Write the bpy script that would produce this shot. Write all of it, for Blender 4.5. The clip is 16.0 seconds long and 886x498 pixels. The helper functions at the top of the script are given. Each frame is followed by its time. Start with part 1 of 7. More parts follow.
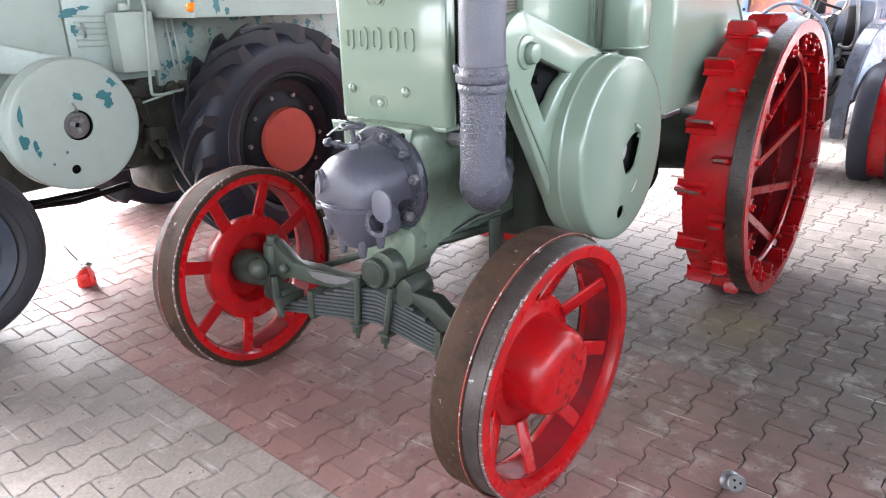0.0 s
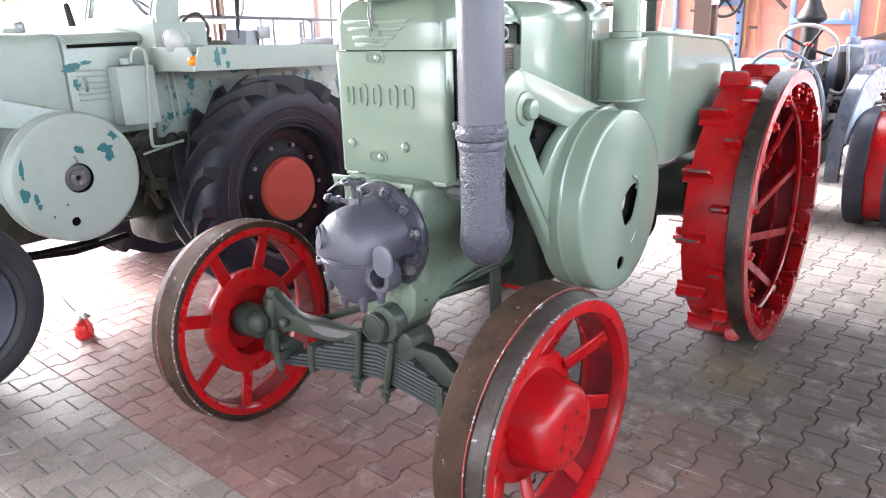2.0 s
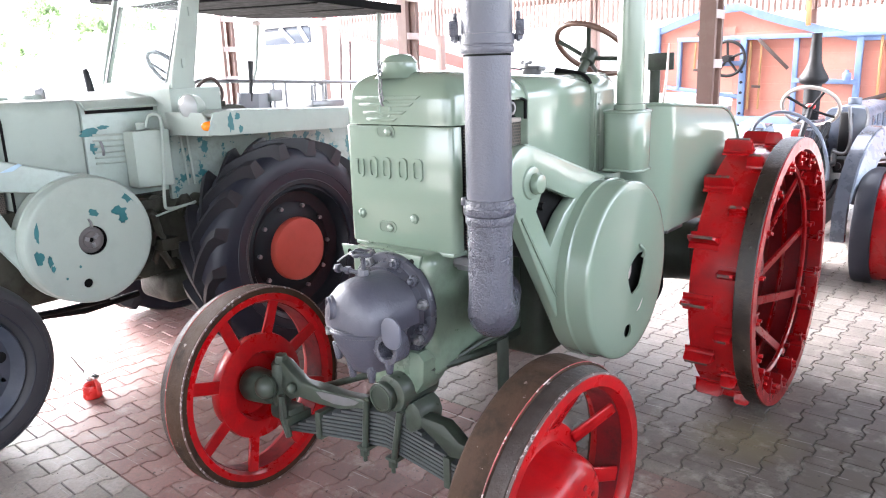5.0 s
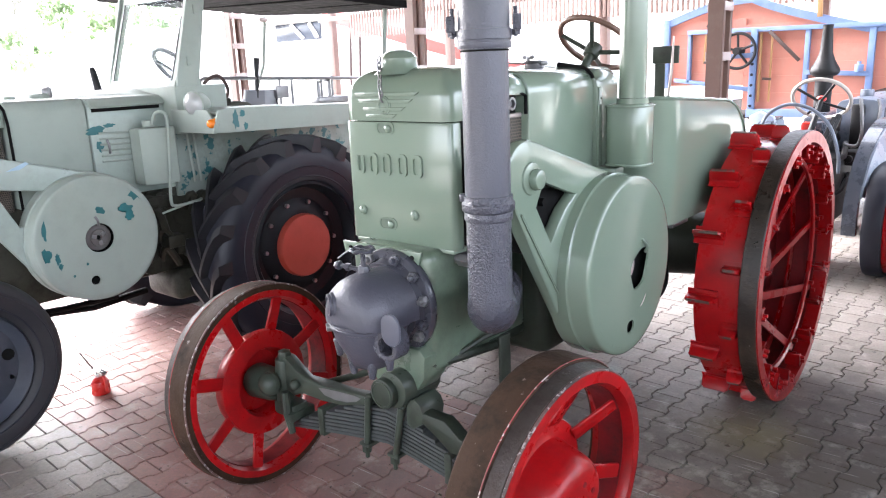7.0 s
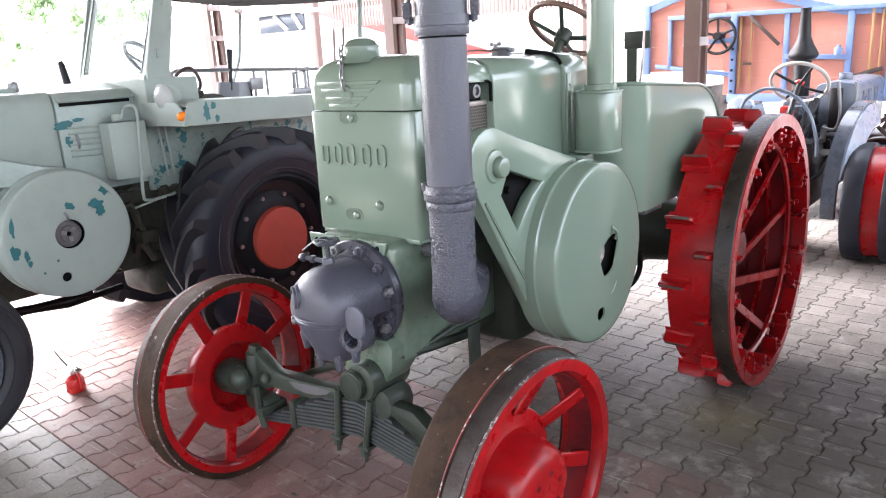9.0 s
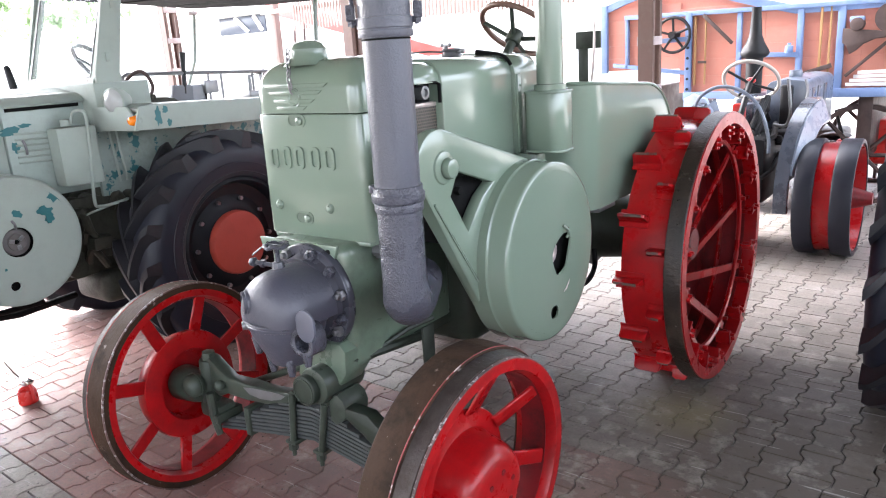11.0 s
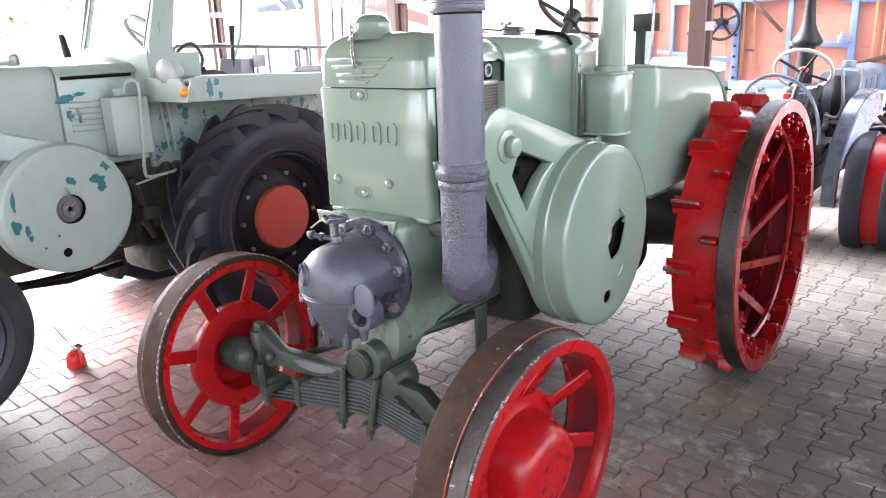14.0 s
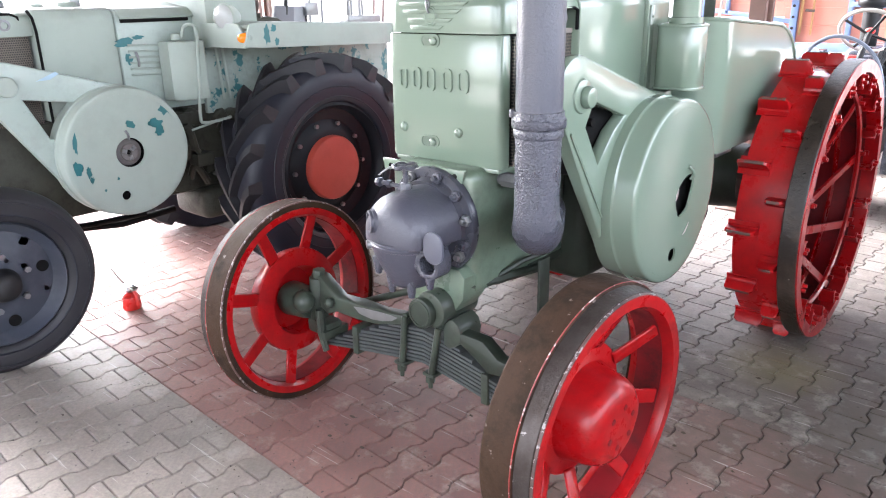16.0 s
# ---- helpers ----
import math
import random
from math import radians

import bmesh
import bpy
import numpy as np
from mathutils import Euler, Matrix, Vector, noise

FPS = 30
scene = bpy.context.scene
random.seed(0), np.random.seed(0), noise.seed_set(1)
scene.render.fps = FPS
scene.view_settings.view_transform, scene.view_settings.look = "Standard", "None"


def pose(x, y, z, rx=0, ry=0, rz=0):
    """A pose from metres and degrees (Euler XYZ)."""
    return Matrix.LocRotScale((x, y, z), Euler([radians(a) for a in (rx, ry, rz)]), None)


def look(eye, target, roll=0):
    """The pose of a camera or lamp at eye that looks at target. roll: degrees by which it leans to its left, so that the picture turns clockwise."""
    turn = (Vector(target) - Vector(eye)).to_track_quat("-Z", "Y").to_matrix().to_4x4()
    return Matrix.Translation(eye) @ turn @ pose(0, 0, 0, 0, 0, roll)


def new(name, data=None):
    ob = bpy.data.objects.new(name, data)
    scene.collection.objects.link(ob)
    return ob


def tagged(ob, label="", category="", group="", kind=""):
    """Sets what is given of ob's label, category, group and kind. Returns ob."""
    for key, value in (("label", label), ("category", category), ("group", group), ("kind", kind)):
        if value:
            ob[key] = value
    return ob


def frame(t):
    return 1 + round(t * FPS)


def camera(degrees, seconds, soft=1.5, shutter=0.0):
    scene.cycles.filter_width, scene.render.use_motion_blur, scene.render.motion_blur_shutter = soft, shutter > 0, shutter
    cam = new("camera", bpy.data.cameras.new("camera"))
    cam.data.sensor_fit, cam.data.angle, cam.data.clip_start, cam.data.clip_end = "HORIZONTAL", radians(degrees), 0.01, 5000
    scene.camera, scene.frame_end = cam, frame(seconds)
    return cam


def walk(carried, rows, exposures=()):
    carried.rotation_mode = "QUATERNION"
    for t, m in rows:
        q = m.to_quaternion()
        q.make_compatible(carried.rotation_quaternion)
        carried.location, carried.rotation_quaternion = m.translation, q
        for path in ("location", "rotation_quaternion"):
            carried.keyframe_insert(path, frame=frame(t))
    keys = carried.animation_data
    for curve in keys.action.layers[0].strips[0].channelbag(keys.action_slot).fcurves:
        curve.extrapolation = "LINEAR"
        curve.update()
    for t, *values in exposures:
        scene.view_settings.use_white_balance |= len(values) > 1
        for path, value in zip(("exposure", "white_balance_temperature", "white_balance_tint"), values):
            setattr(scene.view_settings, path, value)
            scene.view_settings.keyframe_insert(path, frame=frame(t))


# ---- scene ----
cam = camera(62.47, 16.0, soft=1.1)
# seconds, eye x y z, pitch, roll, yaw
ROWS = [
    (0.0, 1.6457, -1.6371, 1.4766, -20.518, 1.443, 38.209),
    (0.5, 1.6370, -1.6407, 1.4812, -19.886, 1.431, 38.126),
    (1.0, 1.6324, -1.6385, 1.4911, -19.442, 1.527, 38.186),
    (1.5, 1.6306, -1.6346, 1.5028, -18.603, 1.626, 38.065),
    (2.0, 1.6297, -1.6308, 1.5200, -17.419, 1.831, 37.871),
    (2.5, 1.6284, -1.6307, 1.5408, -16.373, 1.619, 37.797),
    (3.0, 1.6283, -1.6340, 1.5599, -15.288, 1.644, 37.822),
    (3.5, 1.6306, -1.6371, 1.5729, -14.531, 1.551, 37.943),
    (4.0, 1.6250, -1.6391, 1.5859, -13.805, 1.459, 38.149),
    (6.5, 1.6557, -1.6180, 1.6024, -13.767, 2.327, 38.868),
    (7.0, 1.6609, -1.6068, 1.6010, -14.048, 2.294, 39.355),
    (7.5, 1.6650, -1.5935, 1.5983, -14.255, 2.525, 39.557),
    (8.0, 1.6749, -1.5761, 1.5930, -14.374, 2.683, 39.583),
    (8.5, 1.6934, -1.5567, 1.5911, -14.649, 2.779, 38.848),
    (9.0, 1.7116, -1.5393, 1.5891, -14.820, 3.085, 38.468),
    (9.5, 1.7315, -1.5232, 1.5885, -14.913, 3.410, 37.511),
    (10.0, 1.7555, -1.5140, 1.5905, -14.722, 3.620, 36.016),
    (12.5, 1.7579, -1.5033, 1.5873, -15.173, 3.554, 35.819),
    (13.0, 1.7311, -1.5167, 1.5854, -15.260, 3.088, 36.923),
    (13.5, 1.7005, -1.5380, 1.5803, -15.767, 2.416, 37.761),
    (14.0, 1.6697, -1.5665, 1.5767, -16.105, 2.102, 38.218),
    (14.5, 1.6382, -1.5902, 1.5696, -16.693, 1.696, 38.558),
    (15.0, 1.6117, -1.6100, 1.5561, -17.795, 1.306, 39.162),
    (15.5, 1.5908, -1.6274, 1.5505, -18.547, 1.235, 40.296),
    (16.0, 1.5733, -1.6433, 1.5443, -19.112, 0.982, 40.900),
]
# the plan below is drawn at 1 : 1.087; K brings it to metres
K = 1.087
walk(cam, [(t, pose(K * x, K * y, K * z, 90 + pitch, roll, yaw)) for t, x, y, z, pitch, roll, yaw in ROWS], exposures=[(0.0, 4.44, 6150, 14), (4.2, 4.54, 6150, 14), (6.5, 4.08, 6150, 14), (10.0, 3.98, 6150, 14), (12.5, 4.07, 6150, 14), (16.0, 4.48, 6150, 14)])

# ---- light: overcast daylight that comes in through the open sides of the shed ----
world = bpy.data.worlds.new("sky")
scene.world = world
world.use_nodes = True
wn, wl = world.node_tree.nodes, world.node_tree.links
sky = wn.new("ShaderNodeTexSky")
sky.sky_type, sky.sun_disc = "NISHITA", False
sky.sun_elevation, sky.sun_rotation, sky.dust_density, sky.ozone_density = radians(41), radians(-87), 4.0, 1.0
wn["Background"].inputs["Strength"].default_value = 0.15
# cloud takes most of the blue out of the sky
cloud = wn.new("ShaderNodeHueSaturation")
cloud.inputs["Saturation"].default_value = 0.3
wl.new(sky.outputs["Color"], cloud.inputs["Color"])
wl.new(cloud.outputs["Color"], wn["Background"].inputs["Color"])
sun_data = bpy.data.lights.new("sun", "SUN")
sun_data.energy, sun_data.angle, sun_data.color = 0.45, radians(60), (1.0, 0.99, 0.98)
sun = new("sun", sun_data)
sun.matrix_world = look((-9, 0.5, 8.0), (0, 0, 0))

# ---- mesh helpers ----
BASE = {}


def thing(name, base, label, category, group="", kind=""):
    ob = tagged(new(name), label, category, group, kind)
    base = Vector(base) * K
    ob.location = base
    ob.empty_display_size = 0.1
    BASE[ob.name] = base
    return ob


def part(name, bm, material, parent=None, label="", smooth=40, kind=""):
    mesh = bpy.data.meshes.new(name)
    bmesh.ops.scale(bm, vec=(K, K, K), verts=bm.verts)
    bmesh.ops.recalc_face_normals(bm, faces=bm.faces)
    bm.to_mesh(mesh)
    bm.free()
    for m in (material if isinstance(material, (list, tuple)) else [material]):
        mesh.materials.append(m)
    if smooth:
        mesh.shade_smooth()
        mesh.set_sharp_from_angle(angle=radians(smooth))
    ob = new(name, mesh)
    if parent is not None:
        ob.parent = parent
        if parent.name in BASE:
            ob.matrix_parent_inverse = Matrix.Translation(-BASE[parent.name])
    return tagged(ob, label, kind=kind)


def shape():
    return bmesh.new()


def box(bm, x0, x1, y0, y1, z0, z1, bevel=0.0, m=None, segments=2):
    geo = bmesh.ops.create_cube(bm, size=1.0)
    vs = geo["verts"]
    for v in vs:
        v.co = Vector((x0 + (v.co.x + 0.5) * (x1 - x0), y0 + (v.co.y + 0.5) * (y1 - y0), z0 + (v.co.z + 0.5) * (z1 - z0)))
    if bevel:
        es = list({e for v in vs for e in v.link_edges})
        out = bmesh.ops.bevel(bm, geom=es, offset=bevel, segments=segments, affect="EDGES", profile=0.5)
        vs = list({v for f in out["faces"] for v in f.verts} | {v for v in vs if v.is_valid})
    if m is not None:
        bmesh.ops.transform(bm, matrix=m, verts=vs)
    return vs


def frame_of(a, b):
    """Origin at a, z axis towards b."""
    a, b = Vector(a), Vector(b)
    return Matrix.Translation(a) @ (b - a).to_track_quat("Z", "Y").to_matrix().to_4x4()


def lathe(bm, profile, m, seg=32, closed=False, arc=(0, 360)):
    """Turns (radius, height) pairs round the z axis of m."""
    a0, a1 = radians(arc[0]), radians(arc[1])
    full = abs(arc[1] - arc[0]) >= 359.9
    n = seg if full else seg + 1
    rings = []
    for r, h in profile:
        if r < 1e-6:
            rings.append([bm.verts.new(m @ Vector((0, 0, h)))])
        else:
            rings.append([bm.verts.new(m @ Vector((r * math.cos(a0 + (a1 - a0) * i / seg), r * math.sin(a0 + (a1 - a0) * i / seg), h))) for i in range(n)])
    pairs = list(zip(rings, rings[1:])) + ([(rings[-1], rings[0])] if closed else [])
    for a, b in pairs:
        for i in range(seg):
            j = (i + 1) % n
            if len(a) == 1 and len(b) > 1:
                bm.faces.new((a[0], b[i], b[j]))
            elif len(b) == 1 and len(a) > 1:
                bm.faces.new((a[i], b[0], a[j]))
            elif len(a) > 1:
                bm.faces.new((a[i], b[i], b[j], a[j]))
    return rings


def cyl(bm, a, b, r, r2=None, seg=20, bevel=0.0):
    r2 = r if r2 is None else r2
    length = (Vector(b) - Vector(a)).length
    k = min(bevel, r * 0.9, length * 0.45)
    if k:
        prof = [(0, 0), (r - k, 0), (r - 0.3 * k, 0.3 * k), (r, k), (r2, length - k), (r2 - 0.3 * k, length - 0.3 * k), (r2 - k, length), (0, length)]
    else:
        prof = [(0, 0), (r, 0), (r2, length), (0, length)]
    return lathe(bm, prof, frame_of(a, b), seg)


def ball(bm, c, r, squash=(1, 1, 1), seg=20):
    geo = bmesh.ops.create_uvsphere(bm, u_segments=seg, v_segments=max(8, seg // 2), radius=r)
    bmesh.ops.transform(bm, matrix=Matrix.Translation(c) @ Matrix.Diagonal((*squash, 1)), verts=geo["verts"])


def tube(bm, pts, r, seg=10, closed=False, caps=True):
    """A round bar along a line of points; r may be a list."""
    pts = [Vector(p) for p in pts]
    n = len(pts)
    rs = r if isinstance(r, (list, tuple)) else [r] * n
    rings, up = [], None
    for i, p in enumerate(pts):
        if closed:
            d = pts[(i + 1) % n] - pts[i - 1]
        else:
            d = pts[min(i + 1, n - 1)] - pts[max(i - 1, 0)]
        d.normalize()
        if up is None:
            up = Vector((0, 0, 1)) if abs(d.z) < 0.9 else Vector((0, 1, 0))
        side = d.cross(up).normalized()
        up = side.cross(d).normalized()
        rings.append([bm.verts.new(p + rs[i] * (math.cos(2 * math.pi * k / seg) * side + math.sin(2 * math.pi * k / seg) * up)) for k in range(seg)])
    for i in range(n if closed else n - 1):
        a, b = rings[i], rings[(i + 1) % n]
        for k in range(seg):
            bm.faces.new((a[k], a[(k + 1) % seg], b[(k + 1) % seg], b[k]))
    if caps and not closed:
        bm.faces.new(rings[0][::-1])
        bm.faces.new(rings[-1])
    return rings


def curve_points(pts, n=6):
    """A smooth line through points."""
    pts = [Vector(p) for p in pts]
    out = []
    for i in range(len(pts) - 1):
        p0, p1, p2, p3 = pts[max(i - 1, 0)], pts[i], pts[i + 1], pts[min(i + 2, len(pts) - 1)]
        for k in range(n):
            t = k / n
            out.append(0.5 * (2 * p1 + (p2 - p0) * t + (2 * p0 - 5 * p1 + 4 * p2 - p3) * t * t + (3 * p1 - p0 - 3 * p2 + p3) * t ** 3))
    out.append(pts[-1])
    return out


def plate(bm, outline, axis, a, b, bevel=0.0, holes=()):
    """A flat outline drawn in the two other axes, extruded from a to b along axis."""
    def put(u, v, w):
        return Vector((w, u, v)) if axis == "x" else Vector((u, w, v)) if axis == "y" else Vector((u, v, w))
    vs = [bm.verts.new(put(u, v, a)) for u, v in outline]
    edges = [bm.edges.new((vs[i], vs[(i + 1) % len(vs)])) for i in range(len(vs))]
    if holes:
        for h in holes:
            hs = [bm.verts.new(put(u, v, a)) for u, v in h]
            edges += [bm.edges.new((hs[i], hs[(i + 1) % len(hs)])) for i in range(len(hs))]
        faces = [f for f in bmesh.ops.triangle_fill(bm, use_beauty=True, edges=edges)["geom"] if isinstance(f, bmesh.types.BMFace)]
    else:
        faces = [bm.faces.new(vs)]
    ext = bmesh.ops.extrude_face_region(bm, geom=faces)
    top = [v for v in ext["geom"] if isinstance(v, bmesh.types.BMVert)]
    for v in top:
        v.co += put(0, 0, b - a)
    if bevel:
        tops = {v for v in top}
        base = set(v for f in faces if f.is_valid for v in f.verts)
        es = [e for e in bm.edges if (e.verts[0] in tops and e.verts[1] in tops or e.verts[0] in base and e.verts[1] in base) and len(e.link_faces) == 2 and e.calc_face_angle(0) > 0.5]
        bmesh.ops.bevel(bm, geom=es, offset=bevel, segments=2, affect="EDGES", profile=0.5)
    return top


def arc_pts(cx, cy, r, a0, a1, n=8):
    return [(cx + r * math.cos(radians(a0 + (a1 - a0) * i / n)), cy + r * math.sin(radians(a0 + (a1 - a0) * i / n))) for i in range(n + 1)]


def round_rect(x0, x1, y0, y1, r, n=5):
    return arc_pts(x1 - r, y1 - r, r, 0, 90, n) + arc_pts(x0 + r, y1 - r, r, 90, 180, n) + arc_pts(x0 + r, y0 + r, r, 180, 270, n) + arc_pts(x1 - r, y0 + r, r, 270, 360, n)


# ---- materials ----
def node_material(name, rough=0.5, metal=0.0):
    m = bpy.data.materials.new(name)
    m.use_nodes = True
    b = m.node_tree.nodes["Principled BSDF"]
    b.inputs["Roughness"].default_value, b.inputs["Metallic"].default_value = rough, metal
    return m, m.node_tree.nodes, m.node_tree.links, b


def noise_of(n, l, scale, detail=4.0, rough=0.55, where="Object", stretch=None):
    co = n.new("ShaderNodeTexCoord")
    tex = n.new("ShaderNodeTexNoise")
    tex.inputs["Scale"].default_value, tex.inputs["Detail"].default_value, tex.inputs["Roughness"].default_value = scale, detail, rough
    if stretch:
        mp = n.new("ShaderNodeMapping")
        mp.inputs["Scale"].default_value = stretch
        l.new(co.outputs[where], mp.inputs["Vector"])
        l.new(mp.outputs["Vector"], tex.inputs["Vector"])
    else:
        l.new(co.outputs[where], tex.inputs["Vector"])
    return tex.outputs["Fac"]


def ramp(n, l, source, lo, hi, a=0.0, b=1.0):
    r = n.new("ShaderNodeMapRange")
    r.inputs["From Min"].default_value, r.inputs["From Max"].default_value = lo, hi
    r.inputs["To Min"].default_value, r.inputs["To Max"].default_value = a, b
    l.new(source, r.inputs["Value"])
    return r.outputs["Result"]


def blend(n, l, fac, a, b, mode="MIX"):
    m = n.new("ShaderNodeMix")
    m.data_type, m.blend_type = "RGBA", mode
    for sock, v in ((m.inputs[0], fac), (m.inputs[6], a), (m.inputs[7], b)):
        if isinstance(v, (tuple, list)):
            sock.default_value = (*v[:3], 1)
        elif isinstance(v, (int, float)):
            sock.default_value = v
        else:
            l.new(v, sock)
    return m.outputs[2]


def bump(n, l, b, height, strength=0.3, distance=0.002, chain=None):
    bp = n.new("ShaderNodeBump")
    bp.inputs["Strength"].default_value, bp.inputs["Distance"].default_value = strength, distance
    l.new(height, bp.inputs["Height"])
    if chain is not None:
        l.new(chain, bp.inputs["Normal"])
    l.new(bp.outputs["Normal"], b.inputs["Normal"])
    return bp.outputs["Normal"]


def paint(name, colour, rough=0.3, dirt=(0.08, 0.07, 0.05), dirty=0.35, wear=None, wear_from=0.68, wear_scale=9.0, coat=0.0, grain=0.15, mottling=0.12, gloss=0.5, lump=0.0):
    """Painted metal: uneven coat, dust in patches, chips down to another colour."""
    m, n, l, b = node_material(name, rough)
    big, fine = noise_of(n, l, 2.5, 5), noise_of(n, l, 38, 5)
    c2 = tuple(min(1, c * (1 + mottling)) for c in colour)
    c1 = tuple(c * (1 - mottling) for c in colour)
    col = blend(n, l, big, c1, c2)
    grime = noise_of(n, l, 6.5, 8, 0.7)
    col = blend(n, l, ramp(n, l, grime, 0.48, 0.7, 0, dirty), col, dirt)
    if wear is not None:
        chips = noise_of(n, l, wear_scale, 9, 0.62)
        col = blend(n, l, ramp(n, l, chips, wear_from, wear_from + 0.015), col, wear)
    l.new(col, b.inputs["Base Color"])
    l.new(ramp(n, l, grime, 0.3, 0.75, rough * 0.85, min(1, rough + (0.25 if dirty > 0.1 else 0.05))), b.inputs["Roughness"])
    b.inputs["Coat Weight"].default_value = coat
    b.inputs["Specular IOR Level"].default_value = gloss
    b.inputs["Coat Roughness"].default_value = 0.06
    bp = bump(n, l, b, fine, grain, 0.001)
    if lump:
        bump(n, l, b, noise_of(n, l, 55, 6, 0.65), lump, 0.006, bp)
    return m


def plain(name, colour, rough=0.5, metal=0.0, mottling=0.2, grain=0.2, scale=14.0, emit=0.0):
    m, n, l, b = node_material(name, rough, metal)
    big, fine = noise_of(n, l, scale, 6), noise_of(n, l, scale * 9, 4)
    col = blend(n, l, big, tuple(c * (1 - mottling) for c in colour), tuple(min(1, c * (1 + mottling)) for c in colour))
    l.new(col, b.inputs["Base Color"])
    l.new(ramp(n, l, big, 0.3, 0.7, rough * 0.8, min(1.0, rough * 1.2)), b.inputs["Roughness"])
    bump(n, l, b, fine, grain, 0.001)
    return m


GREEN = paint("sage_green_paint", (0.152, 0.200, 0.152), 0.17, dirt=(0.15, 0.18, 0.13), dirty=0.06, coat=0.35, grain=0.04, mottling=0.04)
# oily green, darkened further to hold the shade under the tractor
GREEN_DARK = paint("dark_oily_and_shaded_green_paint", (0.022, 0.029, 0.021), 0.4, dirt=(0.014, 0.014, 0.012), dirty=0.7, grain=0.3, gloss=0.28)
# darker copy of GREEN: oil stains plus shade put into the colour
GREEN_SHADED = paint("oily_shaded_sage_green_paint", (0.095, 0.132, 0.094), 0.26, dirt=(0.05, 0.066, 0.046), dirty=0.75, coat=0.3, grain=0.12, mottling=0.12, lump=0.05)
OIL_GREEN = paint("oily_grey_green_paint", (0.04, 0.050, 0.038), 0.28, dirt=(0.016, 0.018, 0.014), dirty=0.8, grain=0.25, mottling=0.2, gloss=0.28)
RED = paint("bright_red_paint", (0.31, 0.0034, 0.005), 0.22, dirt=(0.085, 0.004, 0.005), dirty=0.5, wear=(0.13, 0.006, 0.006), wear_from=0.70, coat=0.12, gloss=0.3, grain=0.15)
IRON = paint("worn_iron_tread", (0.037, 0.021, 0.013), 0.58, dirt=(0.013, 0.010, 0.008), dirty=1.0, wear=(0.15, 0.12, 0.11), wear_from=0.66, wear_scale=30, grain=0.6, mottling=0.4, gloss=0.1, lump=0.5)
IRON_BLACK = paint("worn_black_iron_tread", (0.06, 0.05, 0.046), 0.33, dirt=(0.035, 0.024, 0.018), dirty=0.8, wear=(0.24, 0.22, 0.21), wear_from=0.67, wear_scale=34, grain=0.6, mottling=0.4, gloss=0.4, lump=0.5)
IRON_BLACK.node_tree.nodes["Principled BSDF"].inputs["Metallic"].default_value = 0.55
CHIPPED = paint("edge_rubbed_to_bare_iron", (0.10, 0.055, 0.048), 0.42, dirt=(0.03, 0.018, 0.015), dirty=0.8, wear=(0.30, 0.27, 0.26), wear_from=0.56, wear_scale=60, grain=0.4)
IRON_EDGE = plain("bare_scuffed_iron", (0.42, 0.36, 0.34), 0.4, 0.5, 0.4)
RED_LINE = paint("chipped_red_line", (0.22, 0.015, 0.014), 0.4, dirt=(0.05, 0.03, 0.022), dirty=1.0, wear=(0.42, 0.34, 0.31), wear_from=0.57, wear_scale=30)
# grimy red that also carries the shade inside the wheels
RED_GRIME_SHADE = paint("grimy_and_shaded_red_paint", (0.15, 0.006, 0.009), 0.34, dirt=(0.022, 0.009, 0.008), dirty=1.0, mottling=0.35, gloss=0.3)
RUST = paint("rusty_iron", (0.055, 0.032, 0.027), 0.6, dirt=(0.025, 0.017, 0.016), dirty=0.5)
LUG_WORN = paint("worn_lug_edge", (0.10, 0.065, 0.05), 0.4, dirt=(0.02, 0.012, 0.01), dirty=1.0, wear=(0.16, 0.006, 0.008), wear_from=0.55, wear_scale=14)
TAR = paint("black_tar_on_iron_band", (0.016, 0.011, 0.008), 0.26, dirt=(0.055, 0.037, 0.027), dirty=1.0, wear=(0.22, 0.2, 0.19), wear_from=0.7, wear_scale=40, grain=0.6, gloss=0.5, lump=0.8)
SOOT = paint("blue_black_tar_on_iron", (0.008, 0.008, 0.009), 0.45, dirt=(0.02, 0.018, 0.017), dirty=0.6, grain=0.6, gloss=0.3)
# near-black for seals, hoses and canvas, and for shade painted into hollows
BLACK = plain("black_parts_and_hollow_shade", (0.005, 0.005, 0.005), 0.9)
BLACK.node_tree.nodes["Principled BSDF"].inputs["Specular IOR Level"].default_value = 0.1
RUBBER = paint("black_tyre_rubber", (0.010, 0.011, 0.018), 0.4, dirt=(0.018, 0.019, 0.028), dirty=0.5, grain=0.4, mottling=0.25, gloss=0.32)
RUBBER_WORN = paint("worn_dusty_rubber", (0.014, 0.014, 0.017), 0.42, dirt=(0.03, 0.029, 0.031), dirty=0.5, grain=0.5, mottling=0.3, gloss=0.35)
CHROME = plain("dull_chrome", (0.75, 0.75, 0.76), 0.18, 1.0, 0.1, 0.05)
STEEL = plain("bare_steel", (0.19, 0.19, 0.195), 0.38, 0.6, 0.35)


